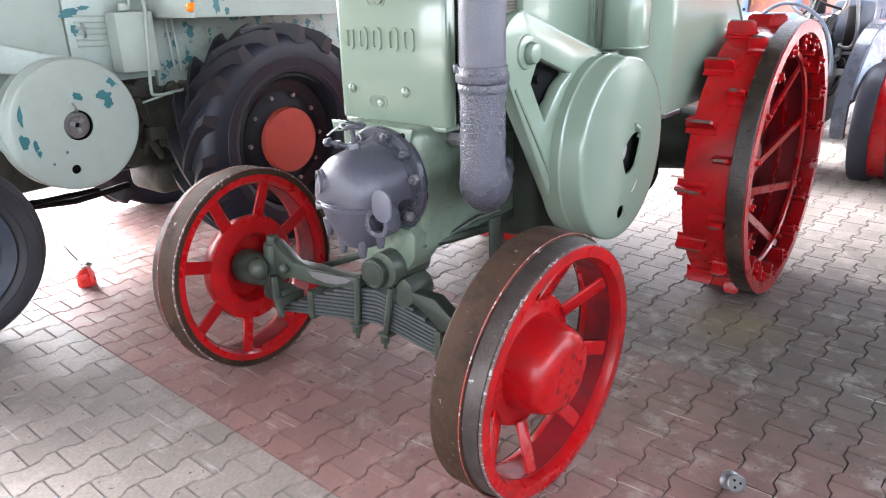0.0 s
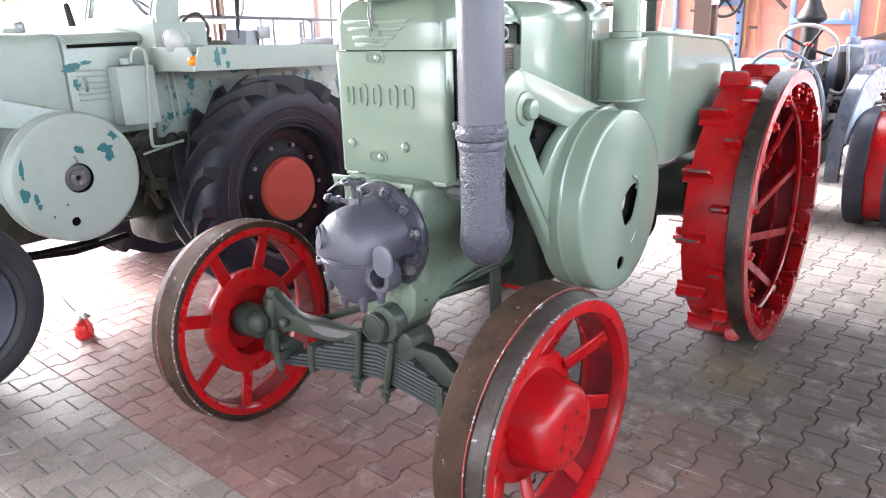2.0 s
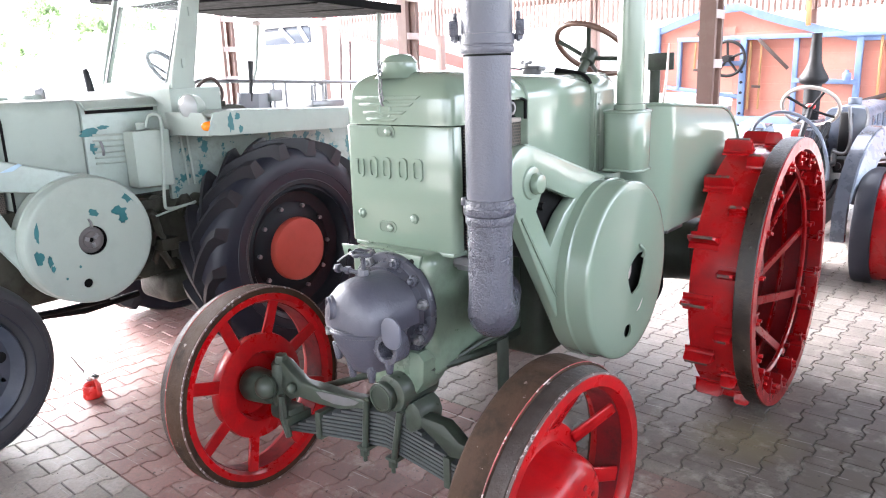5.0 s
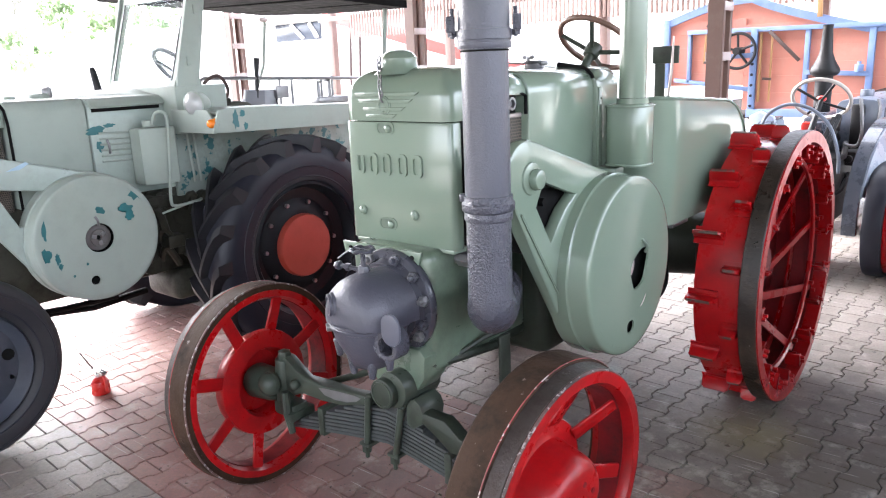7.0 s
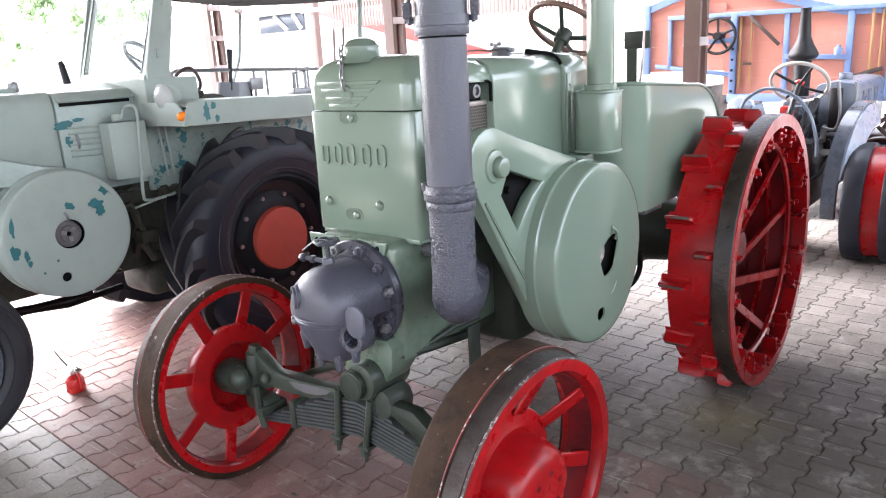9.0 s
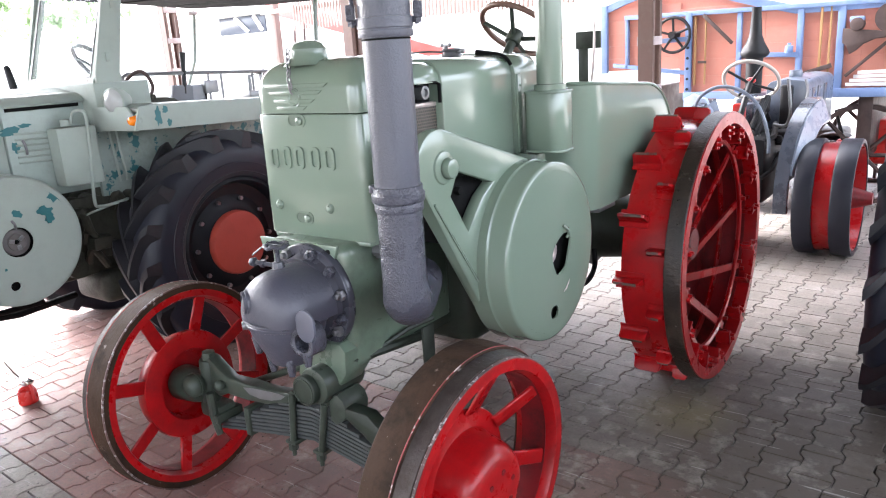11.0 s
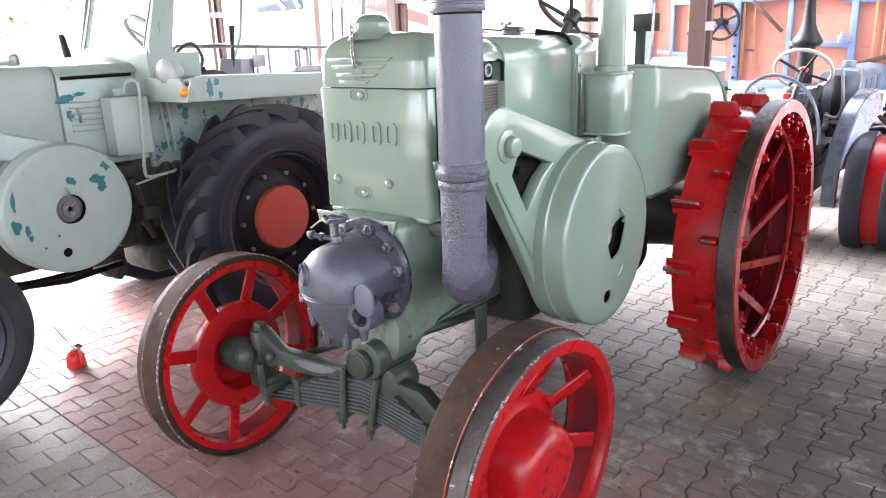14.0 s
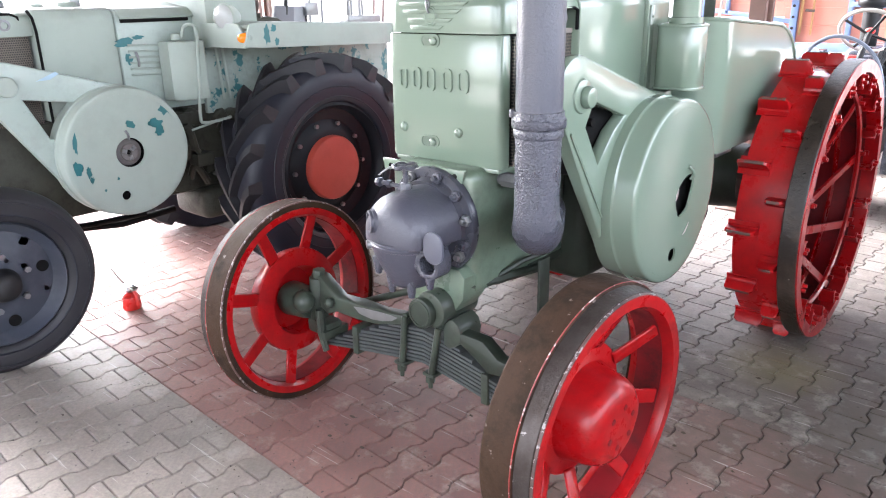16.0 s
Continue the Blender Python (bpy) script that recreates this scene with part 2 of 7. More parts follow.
def cast_paint(name, colour, rough, relief, size):
    """Thick grey paint on rough casting."""
    m, n, l, b = node_material(name, rough)
    big, lumps, fine = noise_of(n, l, 5, 6), noise_of(n, l, size, 3, 0.5), noise_of(n, l, size * 3.5, 3)
    col = blend(n, l, big, tuple(c * 0.9 for c in colour), tuple(c * 1.1 for c in colour))
    l.new(col, b.inputs["Base Color"])
    l.new(ramp(n, l, big, 0.3, 0.7, rough * 0.85, rough * 1.2), b.inputs["Roughness"])
    bp = bump(n, l, b, lumps, relief, 0.006)
    bump(n, l, b, fine, relief * 0.12, 0.001, bp)
    return m


GREY_CAST = cast_paint("grey_paint_on_rough_casting", (0.05, 0.051, 0.066), 0.27, 0.9, 140)
GREY_DARK = cast_paint("dark_oily_grey_paint", (0.045, 0.046, 0.058), 0.27, 0.06, 30)
LEAF_STEEL = paint("grey_green_spring_steel", (0.04, 0.046, 0.046), 0.4, dirt=(0.02, 0.021, 0.02), dirty=0.6, grain=0.3)
GREY_DOME = cast_paint("dull_grey_paint_on_dome", (0.052, 0.052, 0.068), 0.42, 0.25, 80)
GREY_PIPE = cast_paint("thick_grey_paint_on_pipe", (0.064, 0.066, 0.084), 0.32, 0.3, 150)
GREY_SMOOTH = cast_paint("grey_paint_on_smooth_pipe", (0.08, 0.083, 0.107), 0.36, 0.1, 40)

# ---- the setting ----
def noise_at(n, l, where, scale, detail, rough, stretch=None, turn=0.0):
    """Noise in the place's own coordinates, so that stains run on from stone to stone."""
    tex = n.new("ShaderNodeTexNoise")
    tex.inputs["Scale"].default_value, tex.inputs["Detail"].default_value, tex.inputs["Roughness"].default_value = scale, detail, rough
    if stretch:
        mp = n.new("ShaderNodeMapping")
        mp.inputs["Rotation"].default_value = (0, 0, turn)
        mp.inputs["Scale"].default_value = stretch
        l.new(where, mp.inputs["Vector"])
        where = mp.outputs["Vector"]
    l.new(where, tex.inputs["Vector"])
    return tex.outputs["Fac"]


# dried oil, mud and painted floor shade: x, y, radius, colour, depth
STAINS_AND_SHADE = ((1.4, 1.3, 1.5, (0.062, 0.051, 0.038), 0.92), (2.0, 2.4, 1.5, (0.07, 0.06, 0.047), 0.85), (0.87, 1.56, 0.32, (0.20, 0.17, 0.085), 0.55), (0.66, 0.17, 0.25, (0.30, 0.26, 0.21), 0.5), (0.80, 0.69, 0.45, (0.10, 0.07, 0.05), 0.5), (-0.31, 0.23, 0.35, (0.09, 0.06, 0.05), 0.45), (0.15, 0.95, 0.9, (0.065, 0.05, 0.04), 0.75))


def paver_material(name, colour, alt):
    m, n, l, b = node_material(name, 0.55)
    info = n.new("ShaderNodeObjectInfo")
    geo = n.new("ShaderNodeNewGeometry")
    add = n.new("ShaderNodeMath")
    add.operation = "ADD"
    l.new(info.outputs["Random"], add.inputs[0])
    l.new(geo.outputs["Random Per Island"], add.inputs[1])
    fr = n.new("ShaderNodeMath")
    fr.operation = "FRACT"
    l.new(add.outputs[0], fr.inputs[0])
    col = blend(n, l, fr.outputs[0], colour, alt)
    big = noise_of(n, l, 0.9, 6, 0.6)
    fine = noise_of(n, l, 60, 6, 0.7)
    col = blend(n, l, ramp(n, l, big, 0.42, 0.72, 0, 0.4), col, tuple(c * 0.55 for c in colour))
    col = blend(n, l, ramp(n, l, fine, 0.35, 0.65, 0.45, 0), col, (0.1, 0.09, 0.085))
    pos = geo.outputs["Position"]
    for x, y, r, tone, depth in STAINS_AND_SHADE:
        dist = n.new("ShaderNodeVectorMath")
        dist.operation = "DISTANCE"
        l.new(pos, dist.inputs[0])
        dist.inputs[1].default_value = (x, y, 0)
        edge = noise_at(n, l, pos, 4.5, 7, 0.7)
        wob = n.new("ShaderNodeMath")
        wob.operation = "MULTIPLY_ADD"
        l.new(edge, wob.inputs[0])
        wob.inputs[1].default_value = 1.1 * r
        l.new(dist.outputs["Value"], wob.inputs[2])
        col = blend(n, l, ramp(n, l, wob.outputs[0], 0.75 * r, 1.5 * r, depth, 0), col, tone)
    dirt = noise_at(n, l, pos, 1.6, 8, 0.68)
    col = blend(n, l, ramp(n, l, dirt, 0.48, 0.7, 0, 0.35), col, (0.085, 0.07, 0.055))
    dust = noise_at(n, l, pos, 5.0, 9, 0.72)
    col = blend(n, l, ramp(n, l, dust, 0.53, 0.7, 0, 0.45), col, (0.40, 0.37, 0.33))
    scratch = noise_at(n, l, pos, 2.2, 3, 0.5, (1.0, 28.0, 1.0), 0.7)
    col = blend(n, l, ramp(n, l, scratch, 0.67, 0.69, 0, 0.4), col, (0.5, 0.48, 0.46))
    spot = noise_at(n, l, pos, 34, 2, 0.5)
    col = blend(n, l, ramp(n, l, spot, 0.69, 0.71, 0, 0.7), col, (0.03, 0.025, 0.02))
    l.new(col, b.inputs["Base Color"])
    l.new(ramp(n, l, big, 0.3, 0.7, 0.5, 0.75), b.inputs["Roughness"])
    b.inputs["Specular IOR Level"].default_value = 0.35
    bump(n, l, b, fine, 0.6, 0.002)
    return m


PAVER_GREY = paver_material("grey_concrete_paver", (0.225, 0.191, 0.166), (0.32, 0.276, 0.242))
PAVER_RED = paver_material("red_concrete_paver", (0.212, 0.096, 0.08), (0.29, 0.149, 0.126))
JOINT = plain("sandy_joint", (0.05, 0.044, 0.038), 0.9, 0, 0.3, 0.5, 20)

bm = shape()
box(bm, -40, 40, -40, 60, -0.3, -0.012)
ground = tagged(part("ground", bm, plain("pale_yard_paving", (0.32, 0.30, 0.27), 0.8, 0, 0.15, 0.3, 3), smooth=0), "paved yard with sandy joints under the shed", "ground", kind="structure")

# ---- green tractor on iron wheels ----
def wheel_pose(x, y, z, steer, camber):
    """x axis of the wheel along its axle, outwards for x > 0."""
    return Matrix.Translation((x, y, z)) @ Matrix.Rotation(radians(steer), 4, "Z") @ Matrix.Rotation(radians(camber), 4, "Y")


TURNED = Matrix.Rotation(radians(90), 4, "Y")


def front_iron_wheel(parent, m, inner_sign, label):
    """m: x axis to the tractor's left, origin on the axle at the rim's outer face. inner_sign: -1 when the tractor lies towards -x."""
    s = inner_sign
    t = m @ TURNED
    bm = shape()
    lathe(bm, [(0.345, 0.0), (0.379, 0.0), (0.379, 0.004 * s), (0.352, 0.02 * s), (0.352, 0.135 * s), (0.372, 0.144 * s), (0.372, 0.1475 * s), (0.347, 0.1475 * s), (0.335, 0.12 * s), (0.335, 0.03 * s)], t, 72, closed=True)
    rim = part("front_wheel", bm, RED, parent, label, 30)
    bm = shape()
    wide = 0.158 if s < 0 else 0.145
    lathe(bm, [(0.353, 0.004 * s), (0.381, 0.004 * s), (0.384, 0.009 * s), (0.391, 0.055 * s), (0.399, 0.058 * s), (0.4, 0.062 * s), (0.4, (wide - 0.005) * s), (0.397, wide * s), (0.353, wide * s)], t, 72, closed=True)
    part("tread", bm, IRON, rim, "worn brown iron tread band", 30)
    bm = shape()
    lathe(bm, [(0.383, 0.0085 * s), (0.3855, 0.0095 * s), (0.3917, 0.054 * s), (0.389, 0.0555 * s)], t, 72, closed=True)
    part("outer_tread", bm, IRON_BLACK, rim, "dark outer half of the tread", 30)
    bm = shape()
    lathe(bm, [(0.3785, -0.0008 * s), (0.382, 0.0), (0.3845, 0.0062 * s), (0.382, 0.0075 * s)] if s < 0 else [(0.3965, 0.1455), (0.4005, 0.1455), (0.4, 0.1502), (0.3945, 0.1502)], t, 72, closed=True)
    part("worn_edge", bm, CHIPPED, rim, "rim edge rubbed to bare iron", 30)
    bm = shape()
    lathe(bm, [(0.3995, 0.0565 * s), (0.4012, 0.0585 * s), (0.3995, 0.061 * s)], t, 72, closed=True)
    part("red_paint_line", bm, RED_LINE, rim, "chipped red line on the tread's step")
    bm = shape()
    if s < 0:
        lathe(bm, [(0.06, -0.128), (0.2, -0.128), (0.206, -0.122), (0.203, -0.114), (0.165, -0.111), (0.152, -0.104), (0.146, -0.088), (0.141, -0.055), (0.133, -0.02), (0.124, 0.0), (0.11, 0.014), (0.092, 0.021), (0.075, 0.022), (0.0, 0.022)], t, 48)
    else:
        lathe(bm, [(0.0, 0.03), (0.15, 0.03), (0.2, 0.06), (0.212, 0.1), (0.208, 0.118), (0.15, 0.13), (0.14, 0.128), (0.132, 0.11), (0.125, 0.05), (0.0, 0.045)], t, 48)
    hub = part("hub", bm, RED, rim)
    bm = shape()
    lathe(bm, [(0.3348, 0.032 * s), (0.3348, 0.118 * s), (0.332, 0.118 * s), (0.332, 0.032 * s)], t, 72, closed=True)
    part("rim_lining", bm, RED_GRIME_SHADE, rim, "inside of the rim, darkened by dirt and painted shade")
    for i in range(8):
        a = radians((-12 if s < 0 else 117) + 45 * i)
        w0, w1 = (-0.035, -0.108) if s < 0 else (0.125, 0.105)
        bm = shape()
        d, q = Vector((0, math.cos(a), math.sin(a))), Vector((0, -math.sin(a), math.cos(a)))
        for k, (r, w, half) in enumerate(((0.19, w1, 0.026), (0.35, w0, 0.024))):
            for side in (-1, 1):
                for th in (-0.006, 0.006):
                    bm.verts.new(m @ (d * r + q * half * side + Vector((w + th, 0, 0))))
        v = list(bm.verts)
        for f in ((0, 1, 3, 2), (4, 6, 7, 5), (0, 4, 5, 1), (2, 3, 7, 6), (0, 2, 6, 4), (1, 5, 7, 3)):
            bm.faces.new([v[k] for k in f])
        bmesh.ops.bevel(bm, geom=list(bm.edges), offset=0.003, segments=1, affect="EDGES")
        part("spoke", bm, RED, rim)
    if s < 0:
        for i in range(6):
            a = radians(20 + 60 * i)
            bm = shape()
            c = Vector((0.021, 0.062 * math.cos(a), 0.062 * math.sin(a)))
            cyl(bm, m @ c, m @ (c + Vector((0.004, 0, 0))), 0.009, seg=6)
            part("bolt", bm, RED_GRIME_SHADE, rim, "dark hub bolt")
    return rim


tractor = thing("iron_wheeled_tractor", (0.02, 1.0, 0), "sage green hot-bulb tractor on red spoked iron wheels", "tractor")
front_iron_wheel(tractor, wheel_pose(0.759, 0, 0.4, -2.3, 2.3), -1, "red spoked iron front wheel")
front_iron_wheel(tractor, wheel_pose(-0.759, 0, 0.4, 4.0, -2.8), 1, "red spoked iron front wheel")


def rear_iron_wheel(x, side):
    """side 1: the outer face looks to +x."""
    y, z = 1.943, 0.63
    m = Matrix.Translation((x, y, z)) @ (Matrix.Rotation(radians(180), 4, "Z") if side < 0 else Matrix())
    t = m @ TURNED
    bm = shape()
    lathe(bm, [(0.575, -0.07), (0.575, 0.0), (0.627, 0.0), (0.627, -0.006), (0.6, -0.012), (0.6, -0.07)], t, 96, closed=True)
    ring = part("rear_wheel", bm, RED, tractor, "red iron rear wheel with angle lugs", 30)
    bm = shape()
    lathe(bm, [(0.598, -0.006), (0.628, -0.006), (0.63, -0.009), (0.63, -0.076), (0.627, -0.079), (0.598, -0.079)], t, 96, closed=True)
    part("road_band", bm, TAR, ring, "tarred black road band", 30)
    bm = shape()
    lathe(bm, [(0.578, -0.06), (0.592, -0.06), (0.592, -0.275), (0.58, -0.275), (0.58, -0.19), (0.53, -0.187), (0.53, -0.178), (0.58, -0.175)], t, 96, closed=True)
    part("drum", bm, RED, ring)
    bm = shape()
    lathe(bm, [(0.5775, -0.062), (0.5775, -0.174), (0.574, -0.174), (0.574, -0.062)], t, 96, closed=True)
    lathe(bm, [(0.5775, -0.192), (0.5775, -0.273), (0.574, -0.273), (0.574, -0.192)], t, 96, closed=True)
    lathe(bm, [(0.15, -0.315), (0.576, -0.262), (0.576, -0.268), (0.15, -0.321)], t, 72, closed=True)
    part("drum_lining", bm, RED_GRIME_SHADE, ring, "grimy red inside of the drum with painted shade")
    bm = shape()
    tube(bm, [m @ Vector((-0.072, 0.497 * math.cos(2 * math.pi * i / 72), 0.497 * math.sin(2 * math.pi * i / 72))) for i in range(72)], 0.013, 6, closed=True)
    part("spoke_hoop", bm, RED, ring)
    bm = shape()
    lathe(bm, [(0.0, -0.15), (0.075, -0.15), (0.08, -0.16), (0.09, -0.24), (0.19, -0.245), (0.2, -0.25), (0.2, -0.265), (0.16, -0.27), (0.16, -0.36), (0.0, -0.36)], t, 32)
    part("hub", bm, RED_GRIME_SHADE, ring, "grimy red hub with painted shade")
    for i in range(14):
        for col, (w0, w1, turn) in enumerate(((-0.298, -0.172, 2.0), (-0.158, -0.083, 15.0))):
            a = radians(turn + 360 / 14 * i)
            d, q = Vector((0, math.cos(a), math.sin(a))), Vector((0, -math.sin(a), math.cos(a)))
            bm = shape()
            prof = [(-0.034, 0.0), (0.040, 0.0), (0.040, 0.007), (0.020, 0.008), (0.014, 0.016), (0.009, 0.056), (0.006, 0.064), (-0.005, 0.065), (-0.009, 0.057), (-0.011, 0.016), (-0.018, 0.008), (-0.034, 0.007)]
            rows = []
            for w, in_base, in_tip, low in ((w0, 0.0, 0.004, 0.010), (w0 + 0.010, 0.0, 0.006, 0.002), (w0 + 0.024, 0.0, 0.0, 0.0), (w1 - 0.024, 0.0, 0.0, 0.0), (w1 - 0.010, 0.0, -0.006, 0.002), (w1, 0.0, -0.004, 0.010)):
                rows.append([bm.verts.new(m @ (d * (0.589 + h - (low if h > 0.04 else 0)) + q * u + Vector((w + (in_tip if h > 0.04 else in_base), 0, 0)))) for u, h in prof])
            for ra, rb in zip(rows, rows[1:]):
                for k in range(len(prof)):
                    j = (k + 1) % len(prof)
                    bm.faces.new((ra[k], ra[j], rb[j], rb[k]))
            bm.faces.new(rows[0][::-1])
            bm.faces.new(rows[-1])
            part("lug", bm, RED, ring, smooth=25)
            bm = shape()
            for w in (w0 + 0.014, w1 - 0.014):
                for u, h in ((-0.0058, 0.0635), (0.0072, 0.0625), (0.0062, 0.0655), (-0.005, 0.0665)):
                    bm.verts.new(m @ (d * (0.589 + h) + q * u + Vector((w, 0, 0))))
            v = list(bm.verts)
            for f in ((0, 1, 2, 3), (7, 6, 5, 4), (0, 4, 5, 1), (1, 5, 6, 2), (2, 6, 7, 3), (3, 7, 4, 0)):
                bm.faces.new([v[k] for k in f])
            part("lug_edge", bm, LUG_WORN, ring, "dirty worn lug edge", 0)
    for i in range(9):
        a = radians(15 + 40 * i)
        d, q = Vector((0, math.cos(a), math.sin(a))), Vector((0, -math.sin(a), math.cos(a)))
        bm = shape()
        b = a - radians(70)
        p0, p1 = Vector((-0.25, 0.2 * math.cos(b), 0.2 * math.sin(b))), d * 0.535 + Vector((-0.066, 0, 0))
        q = (p1 - p0).cross(Vector((1, 0, 0))).normalized()
        for p, half in ((p0, 0.022), (p1, 0.018)):
            for sgn in (-1, 1):
                for th in (-0.007, 0.007):
                    bm.verts.new(m @ (p + q * half * sgn + Vector((th, 0, 0))))
        v = list(bm.verts)
        for f in ((0, 1, 3, 2), (4, 6, 7, 5), (0, 4, 5, 1), (2, 3, 7, 6), (0, 2, 6, 4), (1, 5, 7, 3)):
            bm.faces.new([v[k] for k in f])
        part("spoke", bm, RED, ring, smooth=0)
        c = d * 0.525 + Vector((-0.058, 0, 0))
        for sgn in (-1, 1):
            bm = shape()
            at = c + q * 0.014 * sgn + d * 0.03 * sgn
            cyl(bm, m @ at, m @ (at + Vector((0.02, 0, 0))), 0.011, seg=6)
            part("rivet", bm, RED, ring)
        bm = shape()
        box(bm, -0.06, 0.0, -0.022, 0.022, 0.55, 0.585, 0.004, m @ Matrix.Rotation(a - math.pi / 2 + 0.2, 4, "X"))
        part("bracket", bm, RED, ring)
    for i in range(18):
        a = radians(7.5 + 20 * i)
        turn = m @ Matrix.Rotation(a, 4, "X")
        bm = shape()
        box(bm, -0.075, -0.006, 0.50, 0.576, -0.013, -0.004, 0.002, turn, 1)
        box(bm, -0.016, -0.006, 0.515, 0.576, -0.013, 0.024, 0.002, turn, 1)
        part("angle_cleat", bm, RED, ring)
        for u, v in ((0.532, 0.012), (0.558, 0.016)):
            bm = shape()
            cyl(bm, turn @ Vector((-0.008, u, v)), turn @ Vector((0.012, u, v)), 0.010, 0.008, 6)
            part("nut", bm, RED, ring)
    return ring


rear_iron_wheel(0.844, 1)
rear_iron_wheel(-0.80, -1)

# radiator and its cowl
XL, XR, YF = -0.216, 0.252, 0.14
bm = shape()
plate(bm, round_rect(XL, XR, YF, YF + 0.06, 0.022, 6), "z", 1.028, 1.432, 0.006)
radiator = part("radiator_shell", bm, GREEN, tractor, "sage green pressed radiator front")
bm = shape()
prof = [(XL - 0.004, 1.44), (XR + 0.004, 1.44), (XR + 0.004, 1.53)] + arc_pts(XR - 0.036, 1.53, 0.04, 0, 60, 4) + [(0.15, 1.583), (0.018, 1.592), (-0.11, 1.583)] + arc_pts(XL + 0.036, 1.53, 0.04, 120, 180, 4) + [(XL - 0.004, 1.53)]
rings = []
for inset, z in ((0.0, 1.435), (0.0, 1.512), (0.005, 1.533), (0.014, 1.552), (0.028, 1.569), (0.046, 1.583), (0.068, 1.594), (0.095, 1.601)):
    rings.append([bm.verts.new((x, y, z)) for x, y in round_rect(XL - 0.004 + inset, XR + 0.004 - inset, YF - 0.004 + inset, YF + 0.25 - inset, max(0.02, 0.05 - 0.5 * inset), 8)])
for a, b in zip(rings, rings[1:]):
    for k in range(len(a)):
        q = (k + 1) % len(a)
        bm.faces.new((a[k], a[q], b[q], b[k]))
bm.faces.new(rings[0][::-1])
bm.faces.new(rings[-1])
part("radiator_header", bm, GREEN, tractor, "sage green rounded header tank")
bm = shape()
lathe(bm, [(0.085, -0.012), (0.068, 0.002), (0.061, 0.014), (0.058, 0.03), (0.057, 0.04), (0.0, 0.04)], Matrix.Translation((-0.028, YF + 0.085, 1.594)), 36)
lathe(bm, [(0.0, 0.032), (0.03, 0.029), (0.047, 0.021), (0.057, 0.008), (0.0605, 0.005), (0.0605, 0.0), (0.0, 0.0)], Matrix.Translation((-0.028, YF + 0.085, 1.628)), 32)
part("filler_cap", bm, GREEN, tractor)
bm = shape()
box(bm, XL + 0.01, XR - 0.012, YF + 0.05, YF + 0.22, 1.035, 1.435)
core = part("radiator_core", bm, BLACK, tractor, "dark radiator core")

for z in (1.17, 1.355):
    bm = shape()
    cyl(bm, (XL + 0.004, YF + 0.03, z), (XL - 0.01, YF + 0.03, z), 0.011, 0.008, 14, 0.003)
    part("side_bolt", bm, GREEN, radiator)

# details of the radiator front
def oval_recess(x, z, parent, name="starting_slot"):
    bm = shape()
    out = round_rect(x - 0.04, x + 0.04, z - 0.02, z + 0.02, 0.0195, 6)
    plate(bm, out, "y", YF - 0.003, YF + 0.004, holes=[round_rect(x - 0.035, x + 0.035, z - 0.0155, z + 0.0155, 0.015, 6)])
    slot = part(name, bm, GREEN, parent)
    bm = shape()
    plate(bm, round_rect(x - 0.035, x + 0.035, z - 0.0155, z + 0.0155, 0.015, 6), "y", YF - 0.001, YF + 0.003)
    part("recess", bm, GREEN_SHADED, slot, "green recess darkened with painted shade")
    bm = shape()
    ball(bm, (x + 0.012, YF - 0.002, z - 0.002), 0.013, (1.2, 0.6, 1), 14)
    part("knob", bm, GREEN, slot)


oval_recess(-0.027, 1.412, radiator)
oval_recess(-0.037, 1.091, radiator)
for x, z in ((-0.152, 1.129), (0.086, 1.131)):
    bm = shape()
    cyl(bm, (x, YF + 0.002, z), (x, YF - 0.01, z), 0.017, 0.015, 20, 0.004)
    ball(bm, (x, YF - 0.01, z), 0.011, (1, 0.5, 1), 12)
    part("bolt", bm, GREEN, radiator)
for x0, x1 in ((-0.171, -0.129), (-0.112, -0.067), (-0.054, -0.007), (0.017, 0.065), (0.08, 0.131)):
    bm = shape()
    plate(bm, round_rect(x0 + 0.002, x1 - 0.002, 1.255, 1.328, 0.016, 4), "y", YF + 0.002, YF - 0.006, holes=[round_rect(x0 + 0.013, x1 - 0.013, 1.266, 1.317, 0.008, 4)])
    part("raised_outline", bm, GREEN, radiator)
for x0, x1, z in ((-0.152, 0.132, 1.521), (-0.135, 0.105, 1.499), (-0.116, 0.071, 1.473), (-0.105, 0.034, 1.451)):
    bm = shape()
    plate(bm, [(x0, z - 0.006), (x1 - 0.02, z - 0.006), (x1, z + 0.006), (x0, z + 0.006)], "y", YF, YF - 0.008, 0.002)
    part("emblem_bar", bm, GREEN, radiator)
bm = shape()
lathe(bm, [(0.0, 0.003), (0.018, 0.003), (0.02, 0.006), (0.024, 0.006), (0.026, 0.003), (0.03, 0.004), (0.031, 0.0)], frame_of((-0.023, YF - 0.003, 1.485), (-0.023, YF - 1, 1.485)), 28)
part("emblem_disc", bm, GREEN, radiator)
links = curve_points([(-0.026, YF - 0.009, 1.508), (-0.034, YF - 0.007, 1.54), (-0.048, YF + 0.01, 1.58), (-0.06, YF + 0.022, 1.612), (-0.066, YF + 0.033, 1.642)], 2)
for k, c in enumerate(links[:-1]):
    bm = shape()
    d = (links[k + 1] - c).normalized()
    side = d.cross(Vector((0, 1, 0) if k % 2 else (1, 0, 0))).normalized()
    tube(bm, [c + d * 0.012 * math.cos(a) + side * 0.007 * math.sin(a) for a in (2 * math.pi * i / 14 for i in range(14))], 0.0028, 6, closed=True)
    part("chain_link", bm, STEEL, radiator, "steel chain link")


